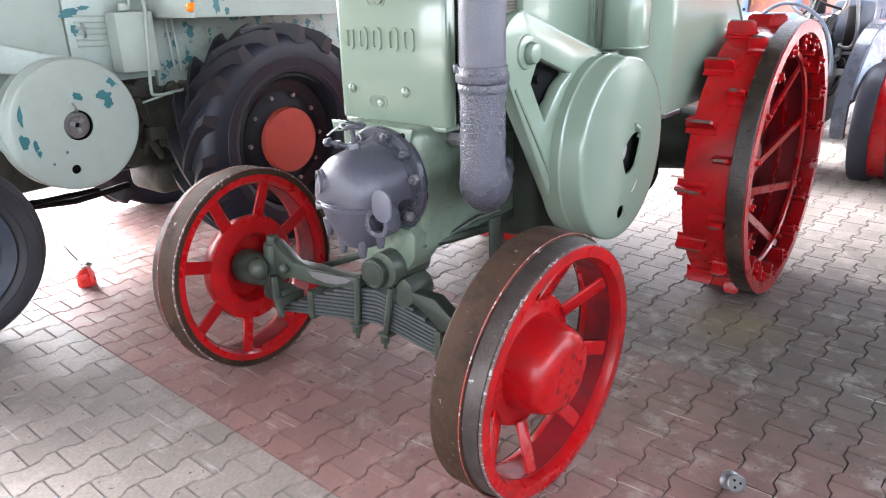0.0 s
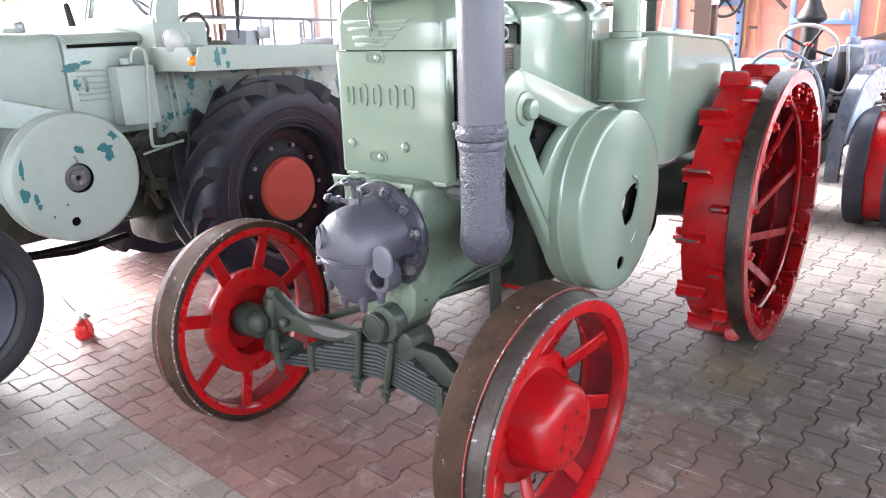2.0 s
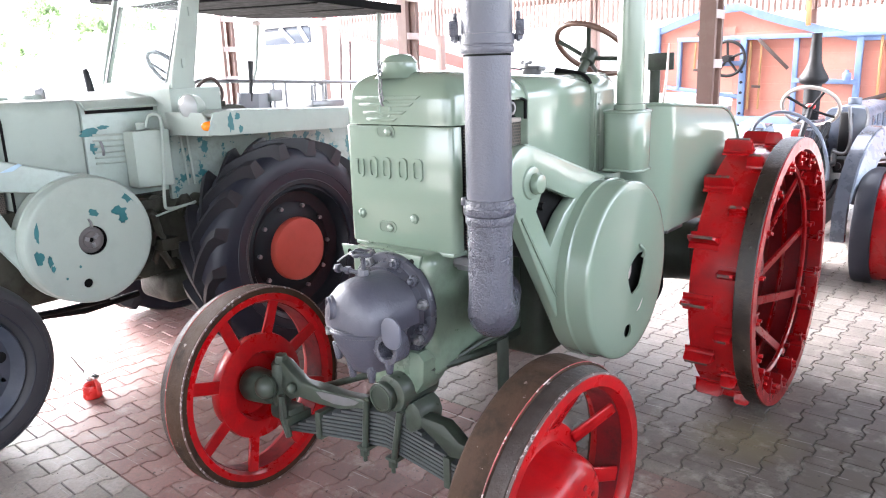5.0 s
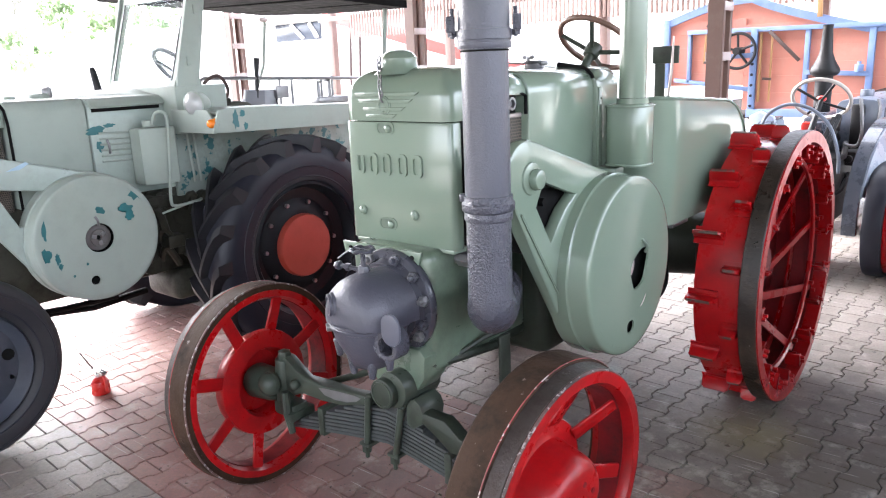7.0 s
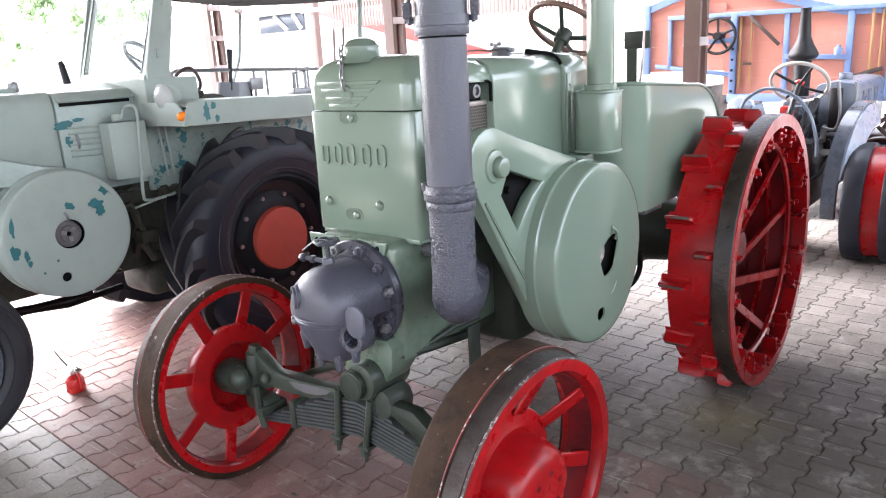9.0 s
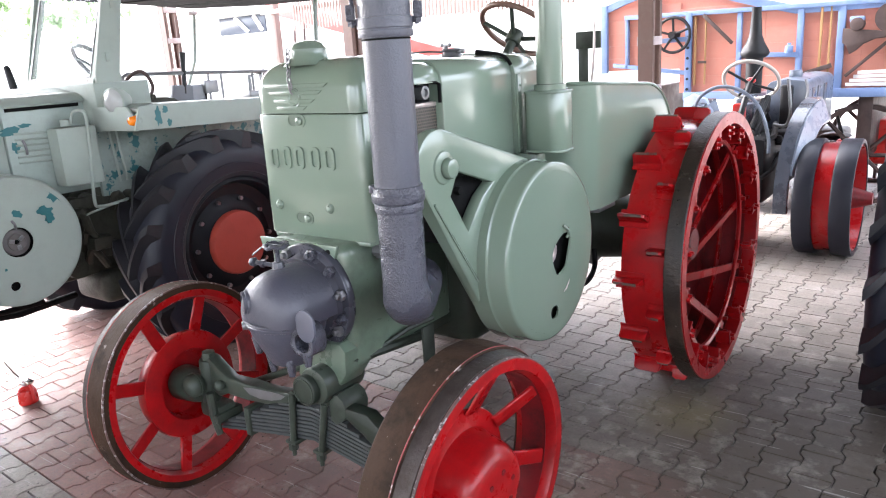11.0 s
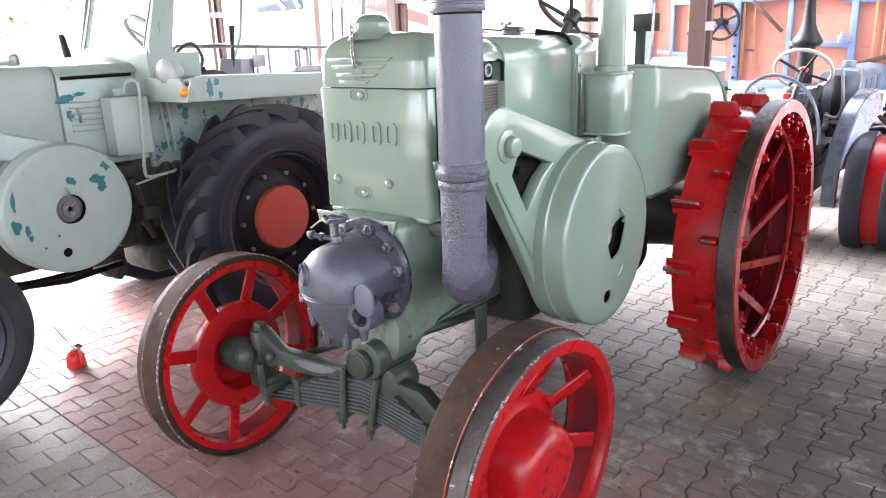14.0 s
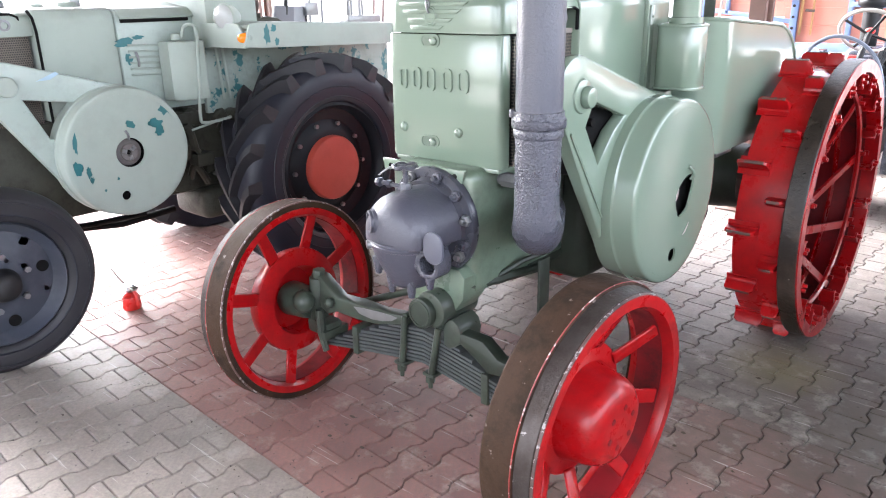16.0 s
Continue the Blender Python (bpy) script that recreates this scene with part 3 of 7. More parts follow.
def mesh_grille_material():
    m, n, l, b = node_material("radiator_mesh", 0.5)
    co = n.new("ShaderNodeTexCoord")
    ck = n.new("ShaderNodeTexBrick")
    mp = n.new("ShaderNodeMapping")
    mp.inputs["Rotation"].default_value = (0, radians(90), 0)
    l.new(co.outputs["Object"], mp.inputs["Vector"])
    sep = n.new("ShaderNodeSeparateXYZ")
    l.new(co.outputs["Object"], sep.inputs[0])
    cmb = n.new("ShaderNodeCombineXYZ")
    l.new(sep.outputs["Y"], cmb.inputs[0])
    l.new(sep.outputs["Z"], cmb.inputs[1])
    l.new(cmb.outputs[0], ck.inputs["Vector"])
    for k, v in (("Scale", 1.0), ("Mortar Size", 0.0022), ("Brick Width", 0.011), ("Row Height", 0.011), ("Mortar Smooth", 0.3)):
        ck.inputs[k].default_value = v
    ck.inputs["Color1"].default_value = ck.inputs["Color2"].default_value = (0.006, 0.006, 0.006, 1)
    ck.inputs["Mortar"].default_value = (0.11, 0.088, 0.068, 1)
    l.new(ck.outputs["Color"], b.inputs["Base Color"])
    bump(n, l, b, ck.outputs["Fac"], 0.8, 0.003)
    return m


MESH = mesh_grille_material()
bm = shape()
box(bm, XR - 0.022, XR - 0.006, YF + 0.07, 0.30, 1.03, 1.425)
box(bm, 0.262, 0.274, 0.30, 0.49, 1.03, 1.425)
part("side_grille", bm, MESH, tractor, "fine metal mesh of the radiator side", 0)
bm = shape()
box(bm, 0.255, 0.278, 0.30, 0.49, 1.425, 1.44, 0.004)
part("grille_rail", bm, IRON_EDGE, tractor, "bare metal rail")
bm = shape()
lathe(bm, [(0.0, 0.02), (0.012, 0.02), (0.014, 0.03), (0.022, 0.03), (0.024, 0.02), (0.024, 0.0)], frame_of((0.25, 0.43, 1.472), (1, 0.43, 1.472)), 20)
part("plug", bm, STEEL, tractor, "bright steel plug")

# bonnet in two lengths
def bonnet_section(x0, x1, z0, z1, r):
    return [(x0, z0), (x1, z0)] + arc_pts(x1 - r, z1 - 0.012 - r, r, 0, 75, 6) + [((x0 + x1) / 2, z1)] + arc_pts(x0 + r, z1 - 0.012 - r, r, 105, 180, 6)


bm = shape()
plate(bm, bonnet_section(-0.27, 0.305, 1.0, 1.587, 0.075), "y", 0.49, 0.94, 0.006)
bonnet = part("bonnet", bm, GREEN, tractor, "glossy sage green bonnet with soft highlights")
bm = shape()
plate(bm, bonnet_section(-0.25, 0.295, 1.505, 1.583, 0.07), "y", YF + 0.2, 0.491, 0.004)
part("bonnet_front", bm, GREEN, tractor)
# black filler box gives the gap its shade
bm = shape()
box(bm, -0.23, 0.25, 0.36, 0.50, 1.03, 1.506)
part("bonnet_gap_shade", bm, BLACK, tractor, "black box painted as shade behind the radiator")
bm = shape()
plate(bm, bonnet_section(-0.275, 0.315, 1.2, 1.589, 0.075), "y", 0.946, 1.12, 0.004)
part("bonnet_rear", bm, GREEN, tractor)
bm = shape()
sec = [p for p in bonnet_section(-0.272, 0.309, 1.2, 1.591, 0.075)][4:9] + [(0.15, 1.588)]
tube(bm, [(x, 0.94, z) for x, z in sec], [0.007] * (len(sec) - 1) + [0.011], 8)
part("seal", bm, BLACK, tractor, "black rubber edge seal")
bm = shape()
tube(bm, [(0.296, 0.485, 1.435), (0.296, 0.485, 1.495), (0.29, 0.47, 1.503), (0.288, 0.40, 1.505)], 0.006, 8)
part("seal", bm, BLACK, tractor, "black rubber edge seal")
bm = shape()
box(bm, 0.30, 0.321, 0.955, 0.985, 1.18, 1.5, 0.003)
rail = part("rivet_strip", bm, GREEN, tractor)
for z in (1.22, 1.34, 1.46):
    bm = shape()
    ball(bm, (0.318, 0.972, z), 0.007, seg=10)
    part("rivet", bm, GREEN, rail)
bm = shape()
cyl(bm, (0.095, 0.85, 1.575), (0.095, 0.85, 1.597), 0.04, 0.034, 24, 0.004)
filler = part("fuel_filler", bm, STEEL, tractor, "bare steel filler with a wing nut")
bm = shape()
cyl(bm, (0.095, 0.85, 1.597), (0.095, 0.85, 1.609), 0.043, 0.036, 24, 0.005)
box(bm, 0.125, 0.155, 0.84, 0.86, 1.588, 1.606, 0.004)
part("lid", bm, STEEL, filler)
bm = shape()
cyl(bm, (0.075, 0.845, 1.607), (0.075, 0.845, 1.622), 0.009, seg=8, bevel=0.002)
for k in (-1, 1):
    ball(bm, (0.075 + 0.017 * k, 0.845, 1.621), 0.011, (1, 0.5, 0.7), 10)
part("wing_nut", bm, STEEL, filler)
bm = shape()
tube(bm, [(0.06, 0.84, 1.596), (0.02, 0.80, 1.602), (-0.03, 0.76, 1.60)], 0.004, 6)
part("chain_rod", bm, STEEL, filler)

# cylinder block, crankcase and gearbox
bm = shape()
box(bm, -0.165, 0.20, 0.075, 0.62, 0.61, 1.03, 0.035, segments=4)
block = part("cylinder_block", bm, GREEN_SHADED, tractor, "oil-stained sage green cast cylinder block with painted shade")
bm = shape()
box(bm, -0.2, 0.24, YF + 0.006, 0.42, 1.014, 1.03, 0.004)
part("radiator_tray", bm, GREEN, tractor)
bm = shape()
plate(bm, [(-0.19, 1.03), (0.17, 1.03), (0.155, 0.985), (0.1, 0.99), (-0.12, 1.0), (-0.18, 0.99)], "y", 0.065, 0.077, 0.002)
tab = part("mounting_strip", bm, GREEN, tractor)
# bolt holes are black discs, their dark put into the colour
for x in (-0.15, -0.12, 0.08, 0.13):
    bm = shape()
    cyl(bm, (x, 0.066, 1.008), (x, 0.062, 1.008), 0.009, seg=14)
    part("bolt_hole", bm, BLACK, tab, "black disc painted as a bolt hole's shade")
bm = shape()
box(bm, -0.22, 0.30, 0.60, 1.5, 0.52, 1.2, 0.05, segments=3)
part("crankcase", bm, GREEN_DARK, tractor, "oily green crankcase, shade put into its colour")
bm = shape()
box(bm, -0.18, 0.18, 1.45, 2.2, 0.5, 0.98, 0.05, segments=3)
part("gearbox", bm, GREEN_DARK, tractor, "oily green gearbox, shade put into its colour")
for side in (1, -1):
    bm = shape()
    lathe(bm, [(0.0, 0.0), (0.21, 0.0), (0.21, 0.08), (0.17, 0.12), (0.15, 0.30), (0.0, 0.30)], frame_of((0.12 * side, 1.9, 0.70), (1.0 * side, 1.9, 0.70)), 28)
    part("axle_housing", bm, GREEN_DARK, tractor, "green rear axle housing, shade put into its colour")
bm = shape()
for i in range(3):
    cyl(bm, (0.40, 1.48 + 0.05 * i, 0.885), (0.40, 1.48 + 0.05 * i, 0.91), 0.013, seg=8)
box(bm, 0.36, 0.43, 1.44, 1.62, 0.868, 0.887, 0.004)
part("clamp_plate", bm, STEEL, tractor, "bare steel clamp with bolts")
bm = shape()
tube(bm, curve_points([(0.30, 1.35, 0.52), (0.38, 1.40, 0.55), (0.41, 1.43, 0.62), (0.40, 1.45, 0.70)]), 0.012, 8)
part("hose", bm, BLACK, tractor, "black hose")

# hot-bulb head
HX, HZ = 0.041, 0.85
fr = frame_of((HX, 0.075, HZ), (HX, -1, HZ))
bm = shape()
lathe(bm, [(0.0, 0.0), (0.178, 0.0), (0.18, 0.004), (0.18, 0.022), (0.176, 0.028), (0.15, 0.03), (0.146, 0.04), (0.14, 0.06), (0.0, 0.06)], fr, 56)
head = part("hot_bulb_head", bm, GREY_DARK, tractor, "grey painted cast hot-bulb head")
bm = shape()
lathe(bm, [(0.137, 0.05), (0.138, 0.11), (0.136, 0.155), (0.13, 0.192), (0.117, 0.22), (0.095, 0.24), (0.06, 0.252), (0.0, 0.256)], frame_of((0.055, 0.075, 0.845), (0.03, -1, 0.845)), 40)
for v in bm.verts:
    v.co.z = max(v.co.z, 0.826)
part("bulb_dome", bm, GREY_DOME, head)
OVAL = Matrix.Translation((0.045, -0.056, 0.668)) @ Matrix.Rotation(radians(-2), 4, "Z") @ Matrix.Diagonal((1.0, 1.0, 1, 1))
bm = shape()
lathe(bm, [(0.0, -0.002), (0.05, 0.0), (0.066, 0.008), (0.08, 0.036), (0.102, 0.078), (0.117, 0.112), (0.123, 0.138), (0.131, 0.142), (0.133, 0.152), (0.129, 0.157), (0.0, 0.157)], OVAL, 48)
part("lower_bowl", bm, GREY_DOME, head)
bm = shape()
tube(bm, [OVAL @ Vector((0.131 * math.cos(a), 0.131 * math.sin(a), 0.161)) for a in (2 * math.pi * i / 44 for i in range(44))], 0.0035, 6, closed=True)
part("seam", bm, GREY_DOME, head)
bm = shape()
cyl(bm, (0.03, -0.09, 0.888), (-0.015, -0.165, 0.89), 0.046, 0.041, 28, 0.006)
lathe(bm, [(0.0, 0.0), (0.036, 0.0), (0.036, 0.008), (0.028, 0.009), (0.026, 0.003), (0.0, 0.003)], frame_of((-0.015, -0.165, 0.89), (-0.06, -0.24, 0.892)), 28)
part("plug", bm, GREY_DOME, head)
bm = shape()
cyl(bm, (0.0, -0.13, 0.816), (-0.032, -0.175, 0.815), 0.014, seg=14, bevel=0.003)
part("pin", bm, STEEL, head, "scuffed steel pin")
for i, a in enumerate((118, 75, 42, 12, -18, 160, 200, 240, 290, 325)):
    a = radians(a)
    c = Vector((HX + 0.158 * math.cos(a), 0.045, HZ + 0.158 * math.sin(a)))
    bm = shape()
    cyl(bm, c, c + Vector((0, -0.018, 0)), 0.019, seg=6, bevel=0.003)
    cyl(bm, c, c + Vector((0, -0.032, 0)), 0.010, seg=10, bevel=0.003)
    part("nut", bm, GREY_CAST if i % 3 else STEEL, head, "" if i % 3 else "bare steel nut")
bm = shape()
plate(bm, round_rect(0.18, 0.255, 0.795, 0.895, 0.037, 6), "y", -0.135, -0.145, 0.003)
part("flap", bm, GREY_SMOOTH, head, "lifted grey inspection flap")
bm = shape()
plate(bm, round_rect(0.128, 0.228, 0.735, 0.838, 0.042, 7), "y", -0.07, -0.132, 0.004, holes=[round_rect(0.152, 0.21, 0.752, 0.808, 0.027, 7)])
part("port_ring", bm, GREY_CAST, head)
# black plate closes the port and stands for its inner shade
bm = shape()
plate(bm, round_rect(0.153, 0.209, 0.753, 0.807, 0.026, 7), "y", -0.08, -0.086)
part("port_shadow", bm, BLACK, head, "black plate painted as the port's shade")
for x, z0, z1 in ((0.165, 0.69, 0.75), (-0.06, 0.69, 0.75), (0.0, 0.64, 0.71), (0.085, 0.64, 0.71)):
    bm = shape()
    cyl(bm, (x, -0.1, z1), (x, -0.1, z0), 0.02, 0.011, 14, 0.004)
    part("drip_nozzle", bm, GREY_CAST, head)
# tap on top of the head
bm = shape()
cyl(bm, (0.036, -0.06, 0.955), (0.036, -0.06, 1.0), 0.024, 0.018, 8, 0.003)
cyl(bm, (0.036, -0.06, 1.0), (0.036, -0.06, 1.05), 0.008, seg=10)
tap = part("tap", bm, GREY_DARK, head)
bm = shape()
tube(bm, [(0.036 + 0.036 * math.cos(a), -0.06 + 0.036 * math.sin(a), 1.052 + 0.003 * math.sin(5 * a)) for a in (2 * math.pi * i / 25 for i in range(25))], [0.006 + 0.002 * (i % 5 == 0) for i in range(25)], 7, closed=True)
box(bm, 0.002, 0.07, -0.065, -0.055, 1.048, 1.056, 0.002)
part("handwheel", bm, GREY_DARK, head)
bm = shape()
cyl(bm, (0.02, -0.06, 0.985), (-0.055, -0.07, 0.99), 0.007, seg=10)
cyl(bm, (-0.02, -0.066, 0.988), (-0.035, -0.068, 0.989), 0.013, seg=6)
cyl(bm, (-0.06, -0.07, 0.99), (-0.08, -0.072, 0.99), 0.016, 0.013, 6, 0.003)
part("side_tap", bm, GREY_DARK, head)
bm = shape()
tube(bm, curve_points([(-0.07, -0.07, 1.012), (-0.03, -0.06, 1.04), (0.01, -0.06, 1.045)]), 0.003, 6)
part("wire", bm, STEEL, head, "thin bent wire")

# exhaust pipe
EX, EY = 0.441, 0.061
bm = shape()
cyl(bm, (EX, EY, 1.23), (EX, EY, 1.668), 0.0655, seg=40)
stack = part("exhaust_pipe", bm, GREY_PIPE, tractor, "grey painted exhaust pipe")
bm = shape()
cyl(bm, (EX, EY, 1.668), (EX, EY, 2.6), 0.0705, seg=40)
part("upper_pipe", bm, GREY_PIPE, stack)
bm = shape()
lathe(bm, [(0.064, 0.0), (0.0735, 0.0), (0.0745, 0.003), (0.0745, 0.016), (0.0725, 0.018), (0.0725, 0.022), (0.0755, 0.024), (0.0755, 0.05), (0.064, 0.052)], Matrix.Translation((EX, EY, 1.643)), 40, closed=True)
part("pipe_collar", bm, GREY_PIPE, stack)
bm = shape()
lathe(bm, [(0.0645, 0.0), (0.0668, 0.0005), (0.0668, 0.005), (0.0645, 0.0055)], Matrix.Translation((EX, EY, 1.635)), 40, closed=True)
part("joint_gap", bm, BLACK, stack, "black joint ring under the collar")
for s in (-1, 1):
    bm = shape()
    d = Vector((0.82, 0.57, 0)) * s
    c = Vector((EX, EY, 1.70)) + d * 0.086
    box(bm, -0.012, 0.012, -0.014, 0.014, -0.012, 0.03, 0.003, Matrix.Translation(c + d * 0.004) @ Matrix.Rotation(math.atan2(0.57, 0.82), 4, "Z"))
    cyl(bm, c + Vector((0, 0, -0.028)), c + Vector((0, 0, 0.05)), 0.006, seg=8)
    cyl(bm, c + Vector((0, 0, -0.024)), c + Vector((0, 0, -0.008)), 0.014, seg=6)
    part("wing_bolt", bm, GREY_CAST, stack)
bm = shape()
lathe(bm, [(0.06, 0.0), (0.068, 0.0), (0.0705, 0.004), (0.0705, 0.022), (0.068, 0.025), (0.0745, 0.028), (0.0765, 0.032), (0.0765, 0.05), (0.072, 0.055), (0.0705, 0.06), (0.0705, 0.072), (0.06, 0.074)], Matrix.Translation((EX, EY, 1.168)), 40, closed=True)
part("pipe_flange", bm, GREY_CAST, stack)
bm = shape()
cyl(bm, (EX - 0.058, EY - 0.04, 1.222), (EX - 0.058, EY - 0.04, 1.245), 0.012, seg=8, bevel=0.003)
part("bolt", bm, GREY_CAST, stack)
bm = shape()
path = [(EX, EY, 1.17), (EX, EY, 1.05), (EX, EY, 0.95), (EX - 0.005, EY + 0.012, 0.905), (EX - 0.025, EY + 0.045, 0.878), (EX - 0.06, EY + 0.11, 0.87), (EX - 0.15, EY + 0.26, 0.87)]
tube(bm, curve_points(path, 6), [0.0655] * 11 + [0.0655 + 0.0012 * k for k in range(8)] + [0.075] * 18, 40)
part("exhaust_elbow", bm, GREY_CAST, stack, "rough grey cast elbow")

# flywheel guard with its arm
CX, CY, CZ, CR = 0.57, 0.745, 0.882, 0.323


def hull(c1, r1, c2, r2, n=40):
    pts = [Vector((c[0] + r * math.cos(2 * math.pi * i / n), c[1] + r * math.sin(2 * math.pi * i / n))) for c, r in ((c1, r1), (c2, r2)) for i in range(n)]
    pts.sort(key=lambda p: (p.x, p.y))
    def half(ps):
        out = []
        for p in ps:
            while len(out) > 1 and (out[-1] - out[-2]).cross(p - out[-2]) <= 1e-9:
                out.pop()
            out.append(p)
        return out[:-1]
    return [(p.x, p.y) for p in half(pts) + half(pts[::-1])]


def flywheel_guard(owner, green, x, y, z, r, hole, slot, flip=1):
    """Drum with a flat lid at x (the lid looks to +x), a lid hole and a drip slot."""
    bm = shape()
    lathe(bm, [(r - 0.02, -0.15), (r + 0.006, -0.15), (r + 0.007, -0.145), (r + 0.007, -0.082), (r + 0.002, -0.078), (r, -0.074), (r, -0.013), (r - 0.002, -0.006), (r - 0.006, -0.002), (r - 0.013, -0.0003), (r - 0.03, 0.0), (r - 0.03, -0.008), (r - 0.02, -0.01)], Matrix.Translation((x, y, z)) @ TURNED, 96, closed=True)
    guard = part("flywheel_guard", bm, green, owner, "round sheet metal flywheel guard")
    bm = shape()
    ring = [(y + (r - 0.03) * math.cos(2 * math.pi * i / 64), z + (r - 0.03) * math.sin(2 * math.pi * i / 64)) for i in range(64)]
    plate(bm, ring, "x", x - 0.007, x, holes=[hole, slot])
    part("lid", bm, green, guard)
    # black disc behind the lid makes the holes look deep and unlit
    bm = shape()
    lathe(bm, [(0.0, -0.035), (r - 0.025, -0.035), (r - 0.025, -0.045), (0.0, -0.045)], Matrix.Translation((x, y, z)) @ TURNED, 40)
    part("inner_shade_disc", bm, BLACK, guard, "black disc painted as shade inside the guard")
    return guard


hole = [(0.803 + 0.068 * math.cos(a) * (1 + 0.14 * math.sin(3 * a)), 0.862 + 0.074 * math.sin(a) * (1 + 0.08 * math.cos(2 * a)) + 0.02 * math.cos(a)) for a in (2 * math.pi * i / 28 for i in range(28))]
guard = flywheel_guard(tractor, GREEN, CX, CY, CZ, CR, hole, round_rect(0.71, 0.768, 0.634, 0.680, 0.0225, 5))
bm = shape()
cyl(bm, (CX - 0.06, CY + 0.03, CZ - 0.01), (CX - 0.025, CY + 0.03, CZ - 0.01), 0.045, seg=20, bevel=0.008)
ball(bm, (CX - 0.024, CY + 0.02, CZ - 0.02), 0.02, (0.7, 1, 1), 12)
part("crank_end", bm, IRON_EDGE, guard, "greasy crank end inside the guard")
bm = shape()
tube(bm, [(CX + 0.003, 0.815, 0.965), (CX + 0.014, 0.825, 0.952), (CX + 0.014, 0.838, 0.935), (CX + 0.002, 0.842, 0.915)], 0.006, 8)
part("latch", bm, GREEN, guard)
bm = shape()
plate(bm, [(0.812, 0.712), (0.835, 0.728), (0.86, 0.75), (0.856, 0.738), (0.836, 0.718)], "x", CX + 0.0002, CX + 0.0012)
part("scrape", bm, IRON_EDGE, guard, "pale scrape through the paint")
arm_hole = [(0.344, 1.232), (0.538, 1.166), (0.475, 1.13), (0.43, 1.085), (0.385, 1.035), (0.302, 1.162)]
bm = shape()
plate(bm, hull((0.25, 1.265), 0.112, (CY, CZ), CR - 0.002, 64), "x", 0.405, 0.455, 0.012, holes=[arm_hole])
arm = part("guard_arm", bm, GREEN, tractor, "sage green guard arm with a three-cornered opening")
bm = shape()
cyl(bm, (0.45, 0.265, 1.258), (0.462, 0.265, 1.258), 0.052, 0.05, 28, 0.004)
cyl(bm, (0.46, 0.275, 1.255), (0.488, 0.275, 1.255), 0.034, 0.031, 28, 0.008)
part("boss", bm, GREEN, arm)
bm = shape()
tube(bm, [(0.458, u, v) for u, v in ((0.205, 1.155), (0.30, 1.02), (0.42, 0.85), (0.51, 0.715))], 0.004, 6)
part("weld_bead", bm, GREEN, arm)
# no flywheel is modelled: a black box stands for the shade there
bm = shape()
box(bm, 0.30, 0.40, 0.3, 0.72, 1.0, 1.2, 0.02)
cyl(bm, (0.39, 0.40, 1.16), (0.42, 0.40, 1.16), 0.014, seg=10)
part("flywheel_shadow_plate", bm, BLACK, tractor, "black box painted as shade behind the guard arm")

# air filter
bm = shape()
plate(bm, round_rect(0.352, 0.51, 0.92, 1.062, 0.045, 6), "z", 1.205, 1.44, 0.014)
filt = part("air_filter", bm, GREEN, tractor, "sage green air filter canister")
for z in (1.208, 1.426):
    bm = shape()
    plate(bm, round_rect(0.347, 0.515, 0.915, 1.067, 0.05, 6), "z", z, z + 0.009, 0.002)
    part("canister_lip", bm, GREEN, filt)
bm = shape()
cyl(bm, (0.442, 0.985, 1.435), (0.442, 0.985, 2.4), 0.05, seg=32)
part("intake_pipe", bm, GREEN, filt)
bm = shape()
lathe(bm, [(0.05, 0.0), (0.06, 0.0), (0.06, 0.02), (0.05, 0.022)], Matrix.Translation((0.442, 0.985, 1.438)), 32, closed=True)
part("collar", bm, GREEN, filt)
bm = shape()
box(bm, 0.30, 0.40, 0.95, 1.02, 1.13, 1.2, 0.01)
part("filter_foot", bm, GREEN, filt)

# driver's side panel and mudguard
FXP, top = 0.50, 1.445
bm = shape()
line = [(0.05, 1.16), (0.2, 1.16), (0.36, 1.16)] + [(0.36 + 0.14 * math.sin(radians(a)), 1.30 - 0.14 * math.cos(radians(a))) for a in range(10, 91, 10)] + [(FXP, 1.30 + 0.04 * k) for k in range(1, 22)]


def guard_top(y):
    if y < 1.80:
        return top - 0.07 * max(0, y - 1.2)
    return top - 0.042 - 0.3 * (1 - math.sqrt(max(0, 1 - ((y - 1.80) / 0.36) ** 2)))


cols = []
for i, (x, y) in enumerate(line):
    nx, ny = line[min(i + 1, len(line) - 1)][0] - line[max(i - 1, 0)][0], line[min(i + 1, len(line) - 1)][1] - line[max(i - 1, 0)][1]
    k = math.hypot(nx, ny)
    ox, oy = -ny / k * 0.005, nx / k * 0.005
    zt = guard_top(y)
    cols.append([bm.verts.new((x + ox, y + oy, 0.925)), bm.verts.new((x + ox, y + oy, zt)), bm.verts.new((x, y, zt)), bm.verts.new((x, y, 0.925))])
for a, b in zip(cols, cols[1:]):
    for k in range(4):
        bm.faces.new((a[k], a[(k + 1) % 4], b[(k + 1) % 4], b[k]))
bm.faces.new(cols[0])
bm.faces.new(cols[-1][::-1])
mud = part("mudguard", bm, GREEN, tractor, "tall sage green mudguard panel with a rolled edge")
bm = shape()
tube(bm, [(x, y, guard_top(y)) for x, y in line], 0.008, 8)
part("rolled_edge", bm, GREEN, mud)

